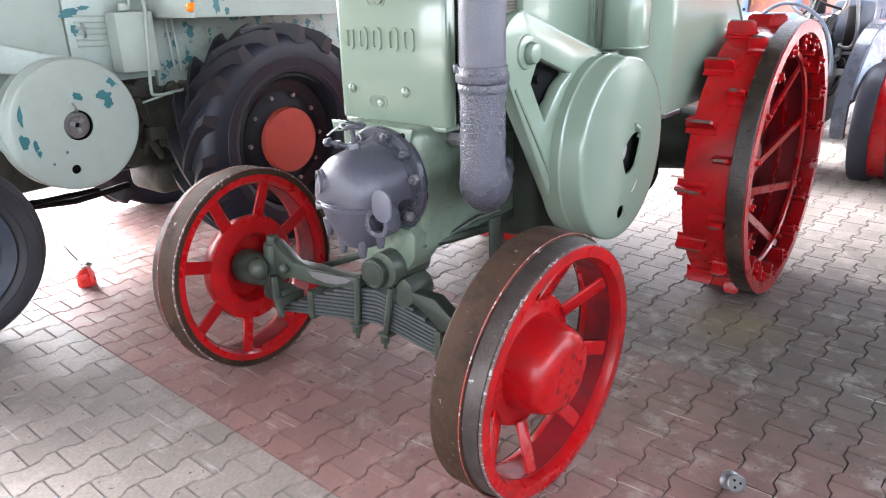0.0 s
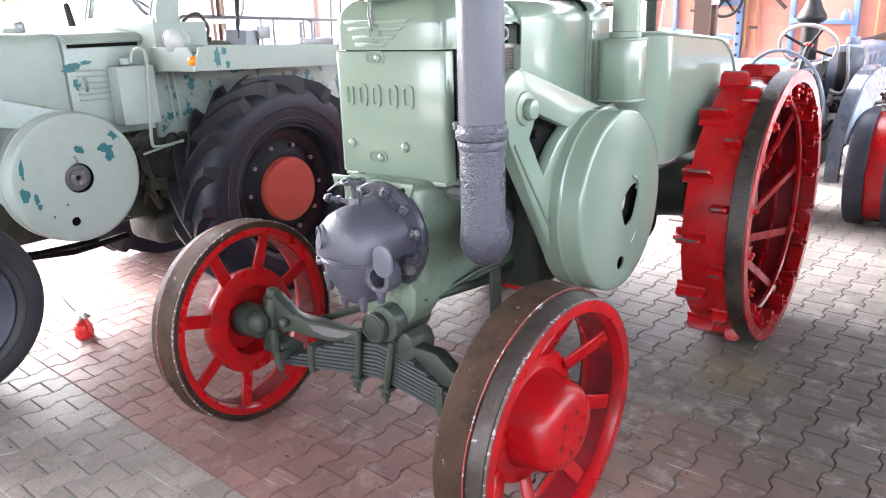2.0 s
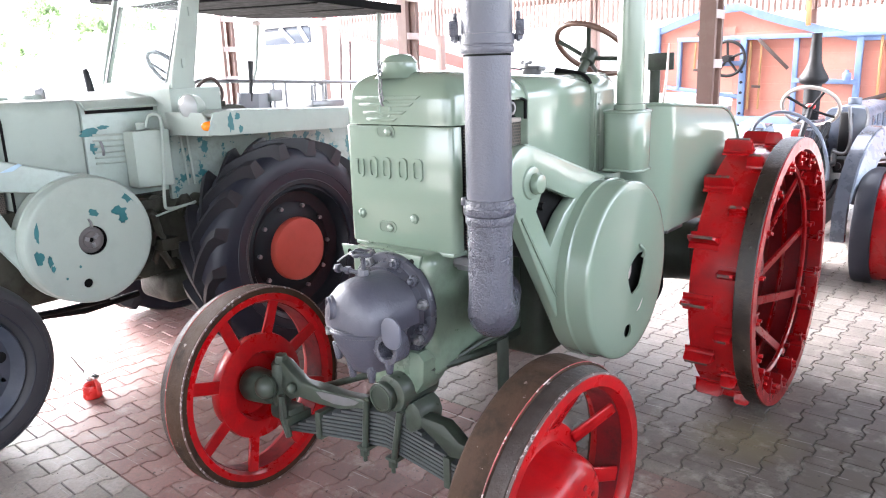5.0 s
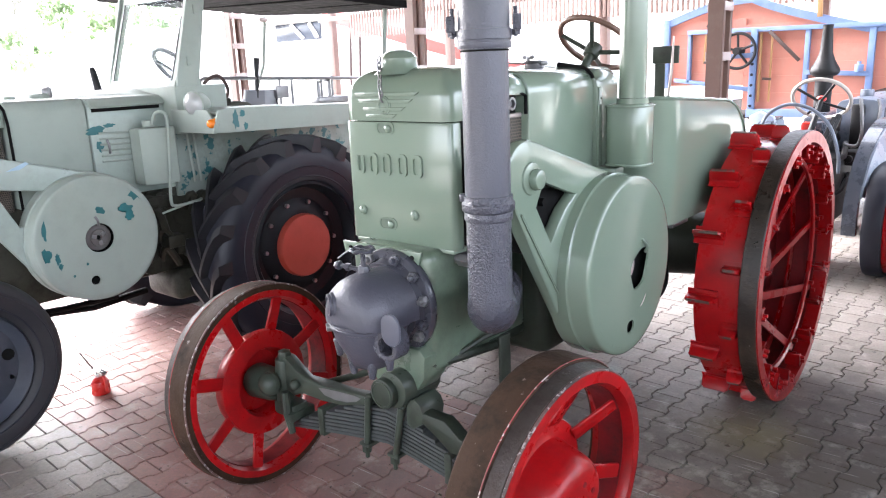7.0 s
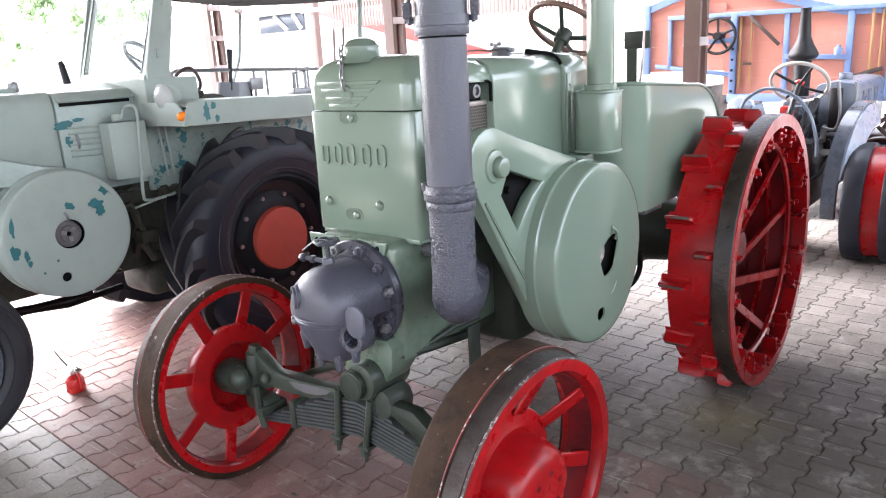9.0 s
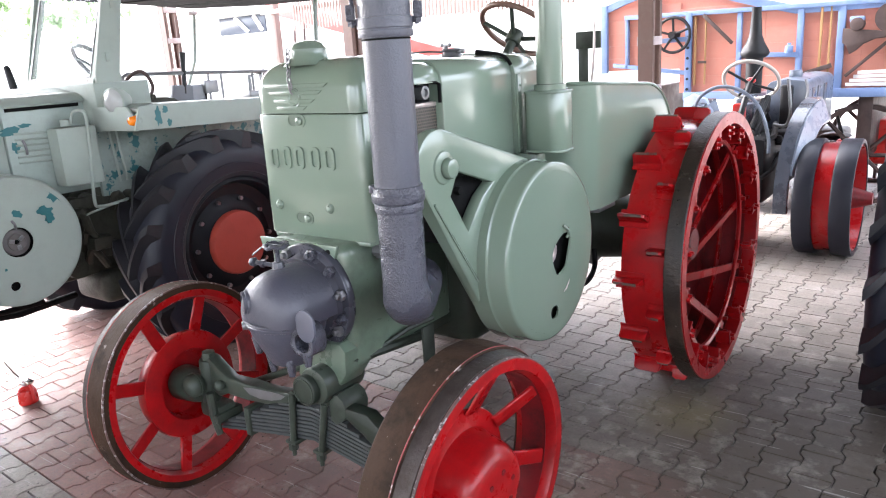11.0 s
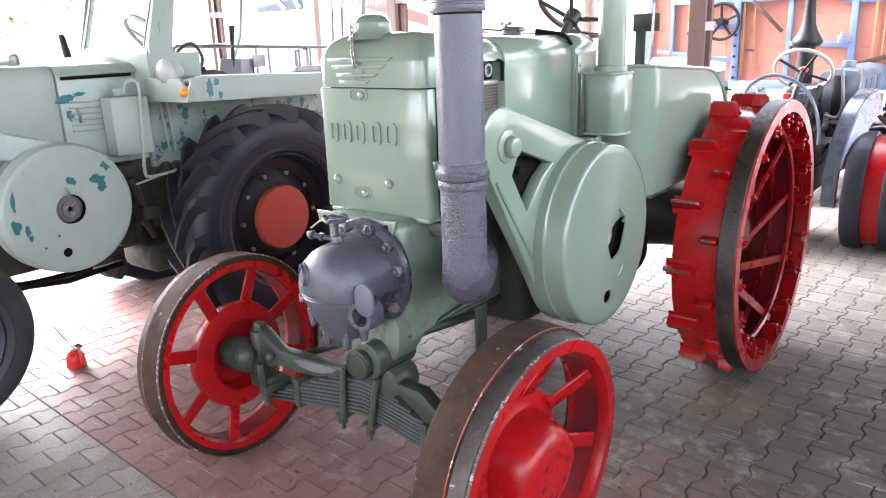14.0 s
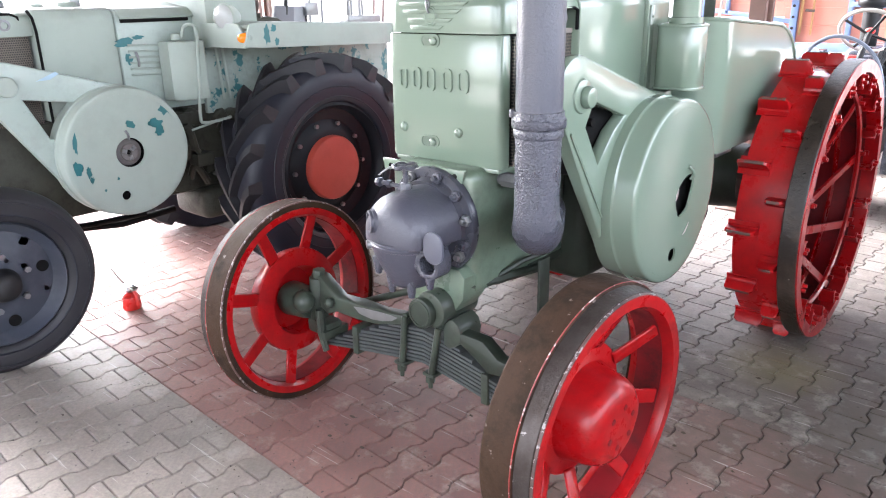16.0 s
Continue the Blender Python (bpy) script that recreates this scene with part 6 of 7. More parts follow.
tagged(part("shade_wall_east", bm, WALL, smooth=0), "unseen low grey wall added to block low east light", "wall", kind="structure")
# slatted gable behind the thresher
SLAT = paint("weathered_brown_boards", (0.24, 0.165, 0.14), 0.7, dirt=(0.32, 0.27, 0.24), dirty=0.4)
fence = thing("slatted_screen", (-2, 8.3, 0), "weathered brown slatted screen hung on posts", "screen")
for k in range(-3, 3):
    bm = shape()
    x = -0.6 + 2.87 * k
    box(bm, x - 0.06, x + 0.06, 8.3, 8.42, 0, 3.4, 0.005)
    part("post", bm, BROWN, fence)
for z in (2.55, 3.2):
    bm = shape()
    box(bm, -9.5, 6, 8.26, 8.3, z - 0.04, z + 0.04, 0.004)
    part("rail", bm, SLAT, fence)
for k in range(196):
    x = -8.6 + 0.0715 * k
    bm = shape()
    drop = 0.03 * random.Random(k).random()
    box(bm, x, x + 0.036, 8.235, 8.26, 2.19 - drop, 3.4, 0.003, segments=1)
    part("slat", bm, SLAT, fence)

# ---- threshing machine ----
SALMON = paint("faded_salmon_boards", (0.50, 0.195, 0.14), 0.6, dirt=(0.48, 0.3, 0.24), dirty=0.3, mottling=0.1)
BLUE = paint("sky_blue_frame_paint", (0.135, 0.20, 0.36), 0.5, dirt=(0.3, 0.34, 0.45), dirty=0.3)
STRAW = plain("yellow_wood_strip", (0.34, 0.19, 0.075), 0.6)
TY = 6.0
thr = thing("threshing_machine", (1.0, TY + 0.6, 0), "salmon boarded threshing machine in a sky blue frame", "farm machine")


def roof_z(x):
    if x < -0.7:
        return 1.95 + 0.20 * math.sin((x + 1.57) / 0.87 * math.pi / 2)
    return 2.15 - 0.33 * min(1, (x + 0.7) / 1.0) ** 0.8 if x < 0.3 else 1.82


for i in range(24):
    x0, x1 = -1.56 + 0.2 * i, -1.56 + 0.2 * (i + 1)
    low = 1.30 if x1 < -0.62 else 1.06
    n = 5
    for k in range(n):
        top = min(roof_z(x0), roof_z(x1)) - 0.02
        z0, z1 = low + (top - low) * k / n, low + (top - low) * (k + 1) / n
        if i % 4 == 0:
            bm = shape()
            xe = min(x0 + 0.8, 3.2)
            tp = min(roof_z(x) for x in (x0, xe)) - 0.02
            lw = 1.30 if x0 < -1.5 else 1.06
            z0, z1 = lw + (tp - lw) * k / n, lw + (tp - lw) * (k + 1) / n
            box(bm, x0, xe - 0.001, TY + 0.03, TY + 0.055, z0 + 0.0006, z1 - 0.0006, 0.0015, segments=1)
            part("board", bm, SALMON, thr)
bm = shape()
pts = [(-1.56 + 0.05 * i, roof_z(-1.56 + 0.05 * i)) for i in range(int(4.8 / 0.05))]
plate(bm, pts + [(3.2, 1.80), (3.2, 1.5), (-0.6, 1.5), (-1.56, 1.6)], "y", TY + 0.056, TY + 0.075)
part("gable_board", bm, SALMON, thr)
bm = shape()
box(bm, -0.6, 3.2, TY + 0.08, TY + 1.5, 1.06, 1.78, 0.01)
box(bm, -1.5, -0.6, TY + 0.08, TY + 1.5, 1.32, 1.90, 0.01)
part("body", bm, SALMON, thr)
bm = shape()
outer = [(x, z) for x, z in pts]
plate(bm, outer + [(x, z - 0.075) for x, z in outer[::-1]], "y", TY - 0.01, TY + 0.03, 0.003)
part("arched_beam", bm, BLUE, thr)


def beam(x0, z0, x1, z1, half, mat=BLUE, front=-0.02, name="beam", depth=0.05):
    bm = shape()
    half *= 0.66 if mat is BLUE else 1.0
    d = Vector((x1 - x0, z1 - z0)).normalized()
    q = Vector((-d.y, d.x)) * half
    plate(bm, [(x0 - q.x, z0 - q.y), (x1 - q.x, z1 - q.y), (x1 + q.x, z1 + q.y), (x0 + q.x, z0 + q.y)], "y", TY + front, TY + front + depth, 0.003)
    return part(name, bm, mat, thr)


beam(-1.55, 1.28, -1.55, 1.97, 0.05)
beam(-1.32, 1.83, 3.2, 1.775, 0.032, front=-0.03)
beam(-1.3, 1.33, -1.3, 1.83, 0.025)
beam(-1.45, 1.36, -0.66, 1.255, 0.03)
beam(-0.66, 1.0, -0.66, 1.83, 0.045, front=-0.034)
beam(-0.185, 1.05, -0.185, 1.82, 0.032)
beam(0.345, 1.05, 0.345, 1.80, 0.04)
beam(0.675, 1.05, 0.675, 1.80, 0.046)
beam(1.1, 1.05, 1.1, 1.80, 0.04)
beam(1.6, 1.05, 1.6, 1.80, 0.04)
beam(2.3, 1.05, 2.3, 1.80, 0.04)
beam(-0.70, 1.03, 3.2, 1.045, 0.06, front=-0.036)
beam(-0.185, 1.41, 0.345, 1.385, 0.032, front=-0.026)
beam(-0.98, 2.0, -0.98, 1.83, 0.03)
beam(-0.52, 1.80, -0.24, 1.52, 0.016, RUST, -0.04, "brace", 0.02)
beam(0.35, 1.2, 0.62, 1.28, 0.02, RUST, -0.03, "brace", 0.02)
beam(0.735, 1.18, 1.05, 1.47, 0.014, RUST, -0.04, "brace", 0.02)
bm = shape()
plate(bm, [(0.70, 1.59), (1.1, 1.54), (1.1, 1.5), (0.95, 1.49), (0.86, 1.45), (0.81, 1.40), (0.76, 1.37), (0.735, 1.44), (0.70, 1.47)], "y", TY - 0.09, TY - 0.03, 0.006)
part("shaft_bracket", bm, RUST, thr, "rusty cast shaft bracket")
bm = shape()
cyl(bm, (0.81, TY - 0.14, 1.62), (0.81, TY - 0.02, 1.62), 0.055, seg=22, bevel=0.008)
part("shaft_bearing", bm, RUST, thr, "rusty round shaft bearing")
bm = shape()
plate(bm, round_rect(0.75, 0.86, 1.635, 1.685, 0.02, 5), "y", TY - 0.12, TY - 0.02, 0.004)
part("bearing_cap", bm, BLUE, thr)
bm = shape()
lathe(bm, [(0.0, 0.0), (0.12, 0.0), (0.125, 0.01), (0.125, 0.06), (0.0, 0.06)], frame_of((1.06, TY - 0.02, 1.66), (1.06, TY - 1, 1.66)), 36)
part("drive_pulley", bm, RUST, thr, "rusty drive pulley")
for x in (-0.60, -0.50, 0.515, 0.59):
    beam(x, 1.14, x, 1.79, 0.011 if x in (-0.60, 0.515) else 0.008, STRAW, -0.012, "wooden_strip", 0.02)
beam(-1.14, 1.52, -1.13, 1.80, 0.008, STRAW, -0.03, "wooden_strip", 0.02)
beam(-1.14, 1.53, -1.07, 1.525, 0.012, RUST, -0.04, "hook", 0.02)
beam(-1.10, 1.86, -1.06, 1.92, 0.03, RUST, -0.05, "bracket", 0.05)
beam(-0.56, 1.36, -0.48, 1.355, 0.012, RUST, -0.04, "hook", 0.02)
beam(-0.09, 1.9, -0.1, 2.12, 0.022, STRAW, -0.05, "wooden_strip", 0.02)
DUSTY = plain("dusty_white_board", (0.7, 0.68, 0.66), 0.7)
for k in range(4):
    beam(0.74 + 0.03 * k, 1.108 + 0.034 * k, 1.06, 1.104 + 0.036 * k, 0.0145, DUSTY, -0.016 - 0.003 * k, "white_board", 0.02)
bm = shape()
cyl(bm, (0.27, TY - 0.06, 1.405), (0.27, TY - 0.06, 1.47), 0.036, seg=14, bevel=0.006)
cyl(bm, (0.27, TY - 0.06, 1.47), (0.27, TY - 0.06, 1.495), 0.016, seg=10)
part("grease_pot", bm, BLUE, thr)
for i in range(7):
    bm = shape()
    z = 1.1 + 0.1 * i
    cyl(bm, (-0.66, TY - 0.035, z), (-0.66, TY - 0.046, z), 0.014, seg=8)
    part("bolt_head", bm, SOOT, thr, "dark bolt head")
# hand wheel
bm = shape()
tube(bm, [(-0.78 + 0.165 * math.cos(a), TY - 0.12, 1.63 + 0.165 * math.sin(a)) for a in (2 * math.pi * i / 36 for i in range(36))], 0.015, 8, closed=True)
hand_wheel = part("pulley_wheel", bm, SOOT, thr, "black spoked pulley wheel")
for k in range(5):
    a = radians(20 + 72 * k)
    bm = shape()
    tube(bm, [(-0.78, TY - 0.11, 1.63), (-0.78 + 0.16 * math.cos(a), TY - 0.12, 1.63 + 0.16 * math.sin(a))], 0.012, 7)
    part("spoke", bm, SOOT, hand_wheel)
bm = shape()
cyl(bm, (-0.78, TY - 0.17, 1.63), (-0.78, TY, 1.63), 0.035, seg=14)
part("shaft", bm, SOOT, hand_wheel)
beam(-0.92, 1.58, -0.62, 1.585, 0.035, front=-0.1)
for x in (-1.2, 0.9, 2.8):
    for dy in (0.15, 1.35):
        bm = shape()
        lathe(bm, [(0.42, -0.04), (0.46, -0.04), (0.46, 0.04), (0.42, 0.04)], Matrix.Translation((x, TY + dy, 0.46)) @ Matrix.Rotation(radians(90), 4, "X"), 32, closed=True)
        cart = part("cart_wheel", bm, RUST, thr, "rusty spoked cart wheel")
        for k in range(8):
            a = math.pi * k / 4
            bm = shape()
            tube(bm, [(x, TY + dy, 0.46), (x + 0.43 * math.cos(a), TY + dy, 0.46 + 0.43 * math.sin(a))], 0.02, 6)
            part("spoke", bm, RUST, cart)
    bm = shape()
    box(bm, x - 0.06, x + 0.06, TY + 0.1, TY + 1.4, 0.42, 1.1, 0.01)
    part("axle_stand", bm, RUST, thr)

# ---- blue-grey tractor seen from behind ----
BLUEGREY = paint("blue_grey_enamel", (0.125, 0.15, 0.195), 0.25, dirt=(0.06, 0.07, 0.09), dirty=0.45, coat=0.3)
# lighter blue-grey, with a broad white reflection put into the colour
BLUEPALE = paint("blue_grey_enamel_with_pale_sheen", (0.25, 0.285, 0.34), 0.2, dirt=(0.16, 0.18, 0.22), dirty=0.3, coat=0.4)
BLUEDARK = paint("dark_blue_grey_enamel", (0.05, 0.058, 0.076), 0.2, dirt=(0.1, 0.11, 0.14), dirty=0.4, coat=0.6)
blue = thing("blue_tractor", (0.35, 4.9, 0), "blue-grey old tractor with steel wheels shod in rubber bands", "tractor")


def banded_wheel(x0, y, r, side):
    s = side
    bm = shape()
    lathe(bm, [(r - 0.05, 0.0), (r - 0.035, 0.0), (r - 0.03, 0.01 * s), (r - 0.03, 0.35 * s), (r - 0.045, 0.36 * s), (r - 0.05, 0.35 * s)], Matrix.Translation((x0, y, r)) @ TURNED, 64, closed=True)
    ring = part("rear_wheel", bm, RED, blue, "red steel wheel with two black rubber bands")
    for a, b in ((0.0, 0.125), (0.235, 0.365)):
        bm = shape()
        lathe(bm, [(r - 0.03, a * s), (r - 0.006, a * s), (r, (a + 0.012) * s), (r, (b - 0.012) * s), (r - 0.006, b * s), (r - 0.03, b * s)], Matrix.Translation((x0, y, r)) @ TURNED, 64, closed=True)
        part("rubber_band", bm, RUBBER, ring, "black rubber band")
    bm = shape()
    lathe(bm, [(r - 0.05, 0.26 * s), (0.2, 0.2 * s), (0.12, 0.22 * s), (0.09, 0.28 * s), (0.05, 0.42 * s), (0.042, 0.45 * s), (0.0, 0.45 * s)], Matrix.Translation((x0, y, r)) @ TURNED, 40)
    part("hub", bm, RED_GRIME_SHADE, ring, "dark red hub and wheel disc")
    return ring


banded_wheel(0.745, 4.33, 0.42, 1)
banded_wheel(-0.02, 4.33, 0.42, -1)
for x0, x1 in ((0.615, 0.705), (-0.16, -0.07)):
    bm = shape()
    cols = []
    for i in range(17):
        a = radians(189 - 100 * i / 16)
        c, s = math.cos(a), math.sin(a)
        r = 0.66
        cols.append([bm.verts.new((xx + 0.12 * (0.66 + rr * c), 4.62 + rr * c, 0.45 + rr * s)) for xx, rr in ((x0, r), (x1, r), (x1, r - 0.03), (x0, r - 0.012))])
    for p, q in zip(cols, cols[1:]):
        for j in range(4):
            bm.faces.new((p[j], p[(j + 1) % 4], q[(j + 1) % 4], q[j]))
    bm.faces.new(cols[0])
    bm.faces.new(cols[-1][::-1])
    guard_band = part("mudguard", bm, BLUEDARK, blue, "dark blue-grey curved mudguard")
    bm = shape()
    cols = []
    for i in range(13):
        a = radians(165 - 74 * i / 12)
        c, s = math.cos(a), math.sin(a)
        cols.append([bm.verts.new((x1 + off + 0.12 * (0.66 + rr * c), 4.62 + rr * c, 0.45 + rr * s)) for off, rr in ((0.0, 0.645), (0.012, 0.645), (0.06, 0.5), (0.048, 0.5))])
    for p, q in zip(cols, cols[1:]):
        for j in range(4):
            bm.faces.new((p[j], p[(j + 1) % 4], q[(j + 1) % 4], q[j]))
    bm.faces.new(cols[0])
    bm.faces.new(cols[-1][::-1])
    part("side_skirt", bm, BLUEPALE, guard_band, "glossy blue-grey side of the mudguard, sheen painted pale")
bm = shape()
box(bm, 0.18, 0.5, 4.2, 5.9, 0.35, 0.85, 0.05)
part("transmission", bm, SOOT, blue, "black oily transmission")
rng = random.Random(3)
for i in range(14):
    bm = shape()
    x, y, z = 0.12 + 0.42 * rng.random(), 4.1 + 0.3 * rng.random(), 0.5 + 0.5 * rng.random()
    tube(bm, [(x, y, z), (x + 0.05, y + 0.1, z + 0.2 * rng.random()), (x + 0.1 * (rng.random() - 0.5), y + 0.3, z + 0.1)], 0.012 + 0.012 * rng.random(), 7)
    part("rod", bm, SOOT, blue, "black control rod")
rng = random.Random(8)
for i in range(9):
    bm = shape()
    x, z = 0.2 + 0.36 * rng.random(), 0.55 + 0.45 * rng.random()
    w, h = 0.04 + 0.04 * rng.random(), 0.05 + 0.06 * rng.random()
    box(bm, x - w, x + w, 4.5, 4.72, z - h, z + h, 0.015)
    cyl(bm, (x, 4.47, z), (x, 4.51, z), 0.6 * w, seg=12, bevel=0.004)
    part("casting", bm, SOOT if i % 3 else BLUEDARK, blue, "oily dark engine casting")
bm = shape()
plate(bm, bonnet_section(0.36, 0.66, 0.8, 1.24, 0.06), "y", 4.75, 5.9, 0.01)
part("bonnet", bm, BLUEGREY, blue, "blue-grey bonnet")
for y in (4.92, 5.14, 5.42):
    bm = shape()
    box(bm, 0.659, 0.667, y, y + 0.13, 0.86, 1.16, 0.003)
    part("bonnet_panel", bm, BLUEDARK, blue, "dark side panel of the bonnet")
bm = shape()
tube(bm, curve_points([(0.64, 4.74, 1.235), (0.66, 4.74, 1.15), (0.645, 4.72, 1.0), (0.62, 4.7, 0.85)]), 0.011, 8)
part("fuel_pipe", bm, STEEL, blue, "thin bent steel pipe")
bm = shape()
box(bm, 0.47, 0.56, 4.70, 4.75, 0.85, 1.2, 0.02)
part("fuel_tank_strap", bm, SOOT, blue)
bm = shape()
cyl(bm, (0.50, 5.1, 1.23), (0.50, 5.1, 1.29), 0.05, seg=14, bevel=0.006)
part("filler_cap", bm, BLUEGREY, blue)
bm = shape()
box(bm, 0.10, 0.33, 4.72, 5.6, 0.75, 1.12, 0.06, segments=3)
part("radiator_side", bm, BLUEDARK, blue)
bm = shape()
lathe(bm, [(0.0, 0.0), (0.06, 0.0), (0.066, 0.40), (0.085, 0.405), (0.108, 0.425), (0.112, 0.445), (0.104, 0.465), (0.07, 0.525), (0.05, 0.58), (0.036, 0.77), (0.040, 0.80), (0.0, 0.80)], Matrix.Translation((0.20, 5.0, 1.0)), 32)
part("exhaust_funnel", bm, SOOT, blue, "black exhaust stack with a cone")
wm = Matrix.Translation((0.335, 4.36, 1.258)) @ Matrix.Rotation(radians(-48), 4, "X")
bm = shape()
tube(bm, [wm @ Vector((0.195 * math.cos(a), 0.195 * math.sin(a), 0)) for a in (2 * math.pi * i / 44 for i in range(44))], 0.014, 9, closed=True)
swh = part("steering_wheel", bm, plain("pale_worn_wheel_rim", (0.40, 0.37, 0.34), 0.5), blue, "pale worn steering wheel rim")
for k in range(4):
    a = radians(35 + 90 * k)
    bm = shape()
    tube(bm, [wm @ Vector((0, 0, -0.03)), wm @ Vector((0.19 * math.cos(a), 0.19 * math.sin(a), 0))], 0.010, 7)
    part("spoke", bm, SOOT, swh, "black spoke")
bm = shape()
ball(bm, wm @ Vector((0, 0, 0.0)), 0.035, (1, 1, 0.7), 14)
part("horn_button", bm, CANRED, swh, "red centre button")
bm = shape()
tube(bm, [wm @ Vector((0, 0, -0.02)), wm @ Vector((0, 0, -0.75))], 0.022, 8)
part("steering_column", bm, SOOT, blue, "black steering column")
bm = shape()
tube(bm, curve_points([(-0.02, 4.15, 1.05), (0.03, 4.15, 1.16), (0.16, 4.15, 1.23), (0.32, 4.15, 1.20), (0.45, 4.15, 1.08), (0.52, 4.15, 0.88), (0.53, 4.15, 0.75)]), 0.013, 8)
part("seat_rail", bm, BLUEGREY, blue, "thin curved grab rail")
bm = shape()
tube(bm, curve_points([(0.585, 4.4, 1.26), (0.60, 4.4, 1.15), (0.61, 4.4, 1.0), (0.58, 4.4, 0.92), (0.5, 4.4, 0.93)]), 0.012, 8)
part("hand_lever", bm, STEEL, blue, "bright hand lever")
bm = shape()
plate(bm, [(-0.20, 0.7), (0.05, 0.7), (0.03, 1.02), (-0.02, 1.12), (-0.12, 1.16), (-0.2, 1.12)], "y", 4.45, 4.52, 0.02)
part("seat_shell", bm, plain("pale_blue_panel", (0.42, 0.5, 0.62), 0.35), blue, "pale blue side panel")
bm = shape()
box(bm, 0.24, 0.33, 4.22, 4.3, 0.98, 1.1, 0.02)
part("junction_box", bm, CANRED, blue, "small red box")
for x in (0.12, 0.56):
    bm = shape()
    lathe(bm, [(0.0, 0.06), (0.2, 0.06), (0.3, 0.06), (0.32, 0.04), (0.32, -0.04), (0.3, -0.06), (0.0, -0.06)], Matrix.Translation((x + (0.12 if x > 0.3 else -0.12), 5.75, 0.32)) @ TURNED, 36)
    part("front_wheel", bm, RUBBER, blue, "black front wheel")

# tractor that only shows its tyre
other = thing("parked_tractor", (1.85, 2.05, 0), "big black farm tyre of another parked tractor", "tractor")
ob, m = tyre(other, 1.475, 2.02, 0.66, 0.33, -1, "rear_tyre", 0.40, 18, "black farm tyre with deep lugs")
bm = shape()
lathe(bm, [(0.405, -0.03), (0.38, -0.05), (0.36, -0.1), (0.28, -0.12), (0.0, -0.11)], m @ TURNED, 40)
part("rim", bm, RIM_BLUE, ob, "blue-black steel rim")

# chrome cup on the pavers
cup = thing("chrome_fitting", (1.185, 0.30, 0), "dull chrome lamp fitting lying on red pavers", "fitting")
fm = frame_of((1.183, 0.30, 0.032), (1.183 + 0.55, 0.30 - 0.62, 0.032 + 0.4))
bm = shape()
lathe(bm, [(0.0, -0.03), (0.028, -0.03), (0.031, -0.027), (0.031, -0.02), (0.026, -0.016), (0.021, -0.01), (0.021, 0.012), (0.026, 0.015), (0.028, 0.019), (0.028, 0.024), (0.025, 0.026), (0.023, 0.022), (0.0, 0.021)], fm, 28)
part("cup", bm, STEEL, cup)
bm = shape()
lathe(bm, [(0.0, 0.0238), (0.0225, 0.0238), (0.0225, 0.0225)], fm, 24)
part("socket_face", bm, plain("dull_grey_ceramic", (0.10, 0.095, 0.09), 0.6), cup, "dull grey socket face")
# socket holes are black pins that stand for the dark inside
for k in range(3):
    a = 2 * math.pi * k / 3
    bm = shape()
    cyl(bm, fm @ Vector((0.012 * math.cos(a), 0.012 * math.sin(a), 0.02)), fm @ Vector((0.012 * math.cos(a), 0.012 * math.sin(a), 0.0252)), 0.004, seg=10)
    part("socket_hole", bm, BLACK, cup, "black pin painted as a socket hole's shade")

# ---- red machinery under and beside the thresher ----
def low_machine(x, y, s, name, label, mat):
    ob = thing(name, (x, y, 0), label, "farm machine", "machines in the yard")
    rng = random.Random(int(100 * (x + 10)))
    bm = shape()
    box(bm, x - 0.5 * s, x + 0.5 * s, y - 0.25, y + 0.3, 0.3 * s, 0.55 * s, 0.06, segments=3)
    box(bm, x - 0.3 * s, x + 0.2 * s, y - 0.2, y + 0.2, 0.5 * s, 0.75 * s, 0.06, segments=3)
    part("body", bm, mat, ob)
    for dx in (-0.42, 0.42):
        bm = shape()
        lathe(bm, [(0.0, 0.05), (0.15 * s, 0.05), (0.22 * s, 0.05), (0.24 * s, 0.03), (0.24 * s, -0.03), (0.22 * s, -0.05), (0.0, -0.05)], Matrix.Translation((x + dx * s, y - 0.3, 0.24 * s)) @ Matrix.Rotation(radians(90), 4, "X"), 28)
        part("wheel", bm, RUBBER, ob, "black wheel")
        bm = shape()
        cols = []
        for i in range(9):
            a = radians(20 + 140 * i / 8)
            cols.append([bm.verts.new((x + dx * s + r * math.cos(a), yy, 0.24 * s + r * math.sin(a))) for yy, r in ((y - 0.42, 0.3 * s), (y - 0.18, 0.3 * s), (y - 0.18, 0.285 * s), (y - 0.42, 0.285 * s))])
        for p, q in zip(cols, cols[1:]):
            for j in range(4):
                bm.faces.new((p[j], p[(j + 1) % 4], q[(j + 1) % 4], q[j]))
        bm.faces.new(cols[0])
        bm.faces.new(cols[-1][::-1])
        part("mudguard", bm, mat, ob)
    bm = shape()
    tube(bm, [(x - 0.4 * s, y - 0.2, 0.5 * s), (x - 0.5 * s, y - 0.2, 0.85 * s), (x - 0.3 * s, y - 0.2, 0.9 * s)], 0.02, 7)
    part("handle", bm, SOOT, ob, "black handle")


low_machine(1.05, 6.95, 0.95, "red_motor_mower", "low red machine with black wheels under the thresher", CANRED)
low_machine(0.1, 7.3, 1.05, "brown_machine", "brown machine standing behind the thresher", RUST)

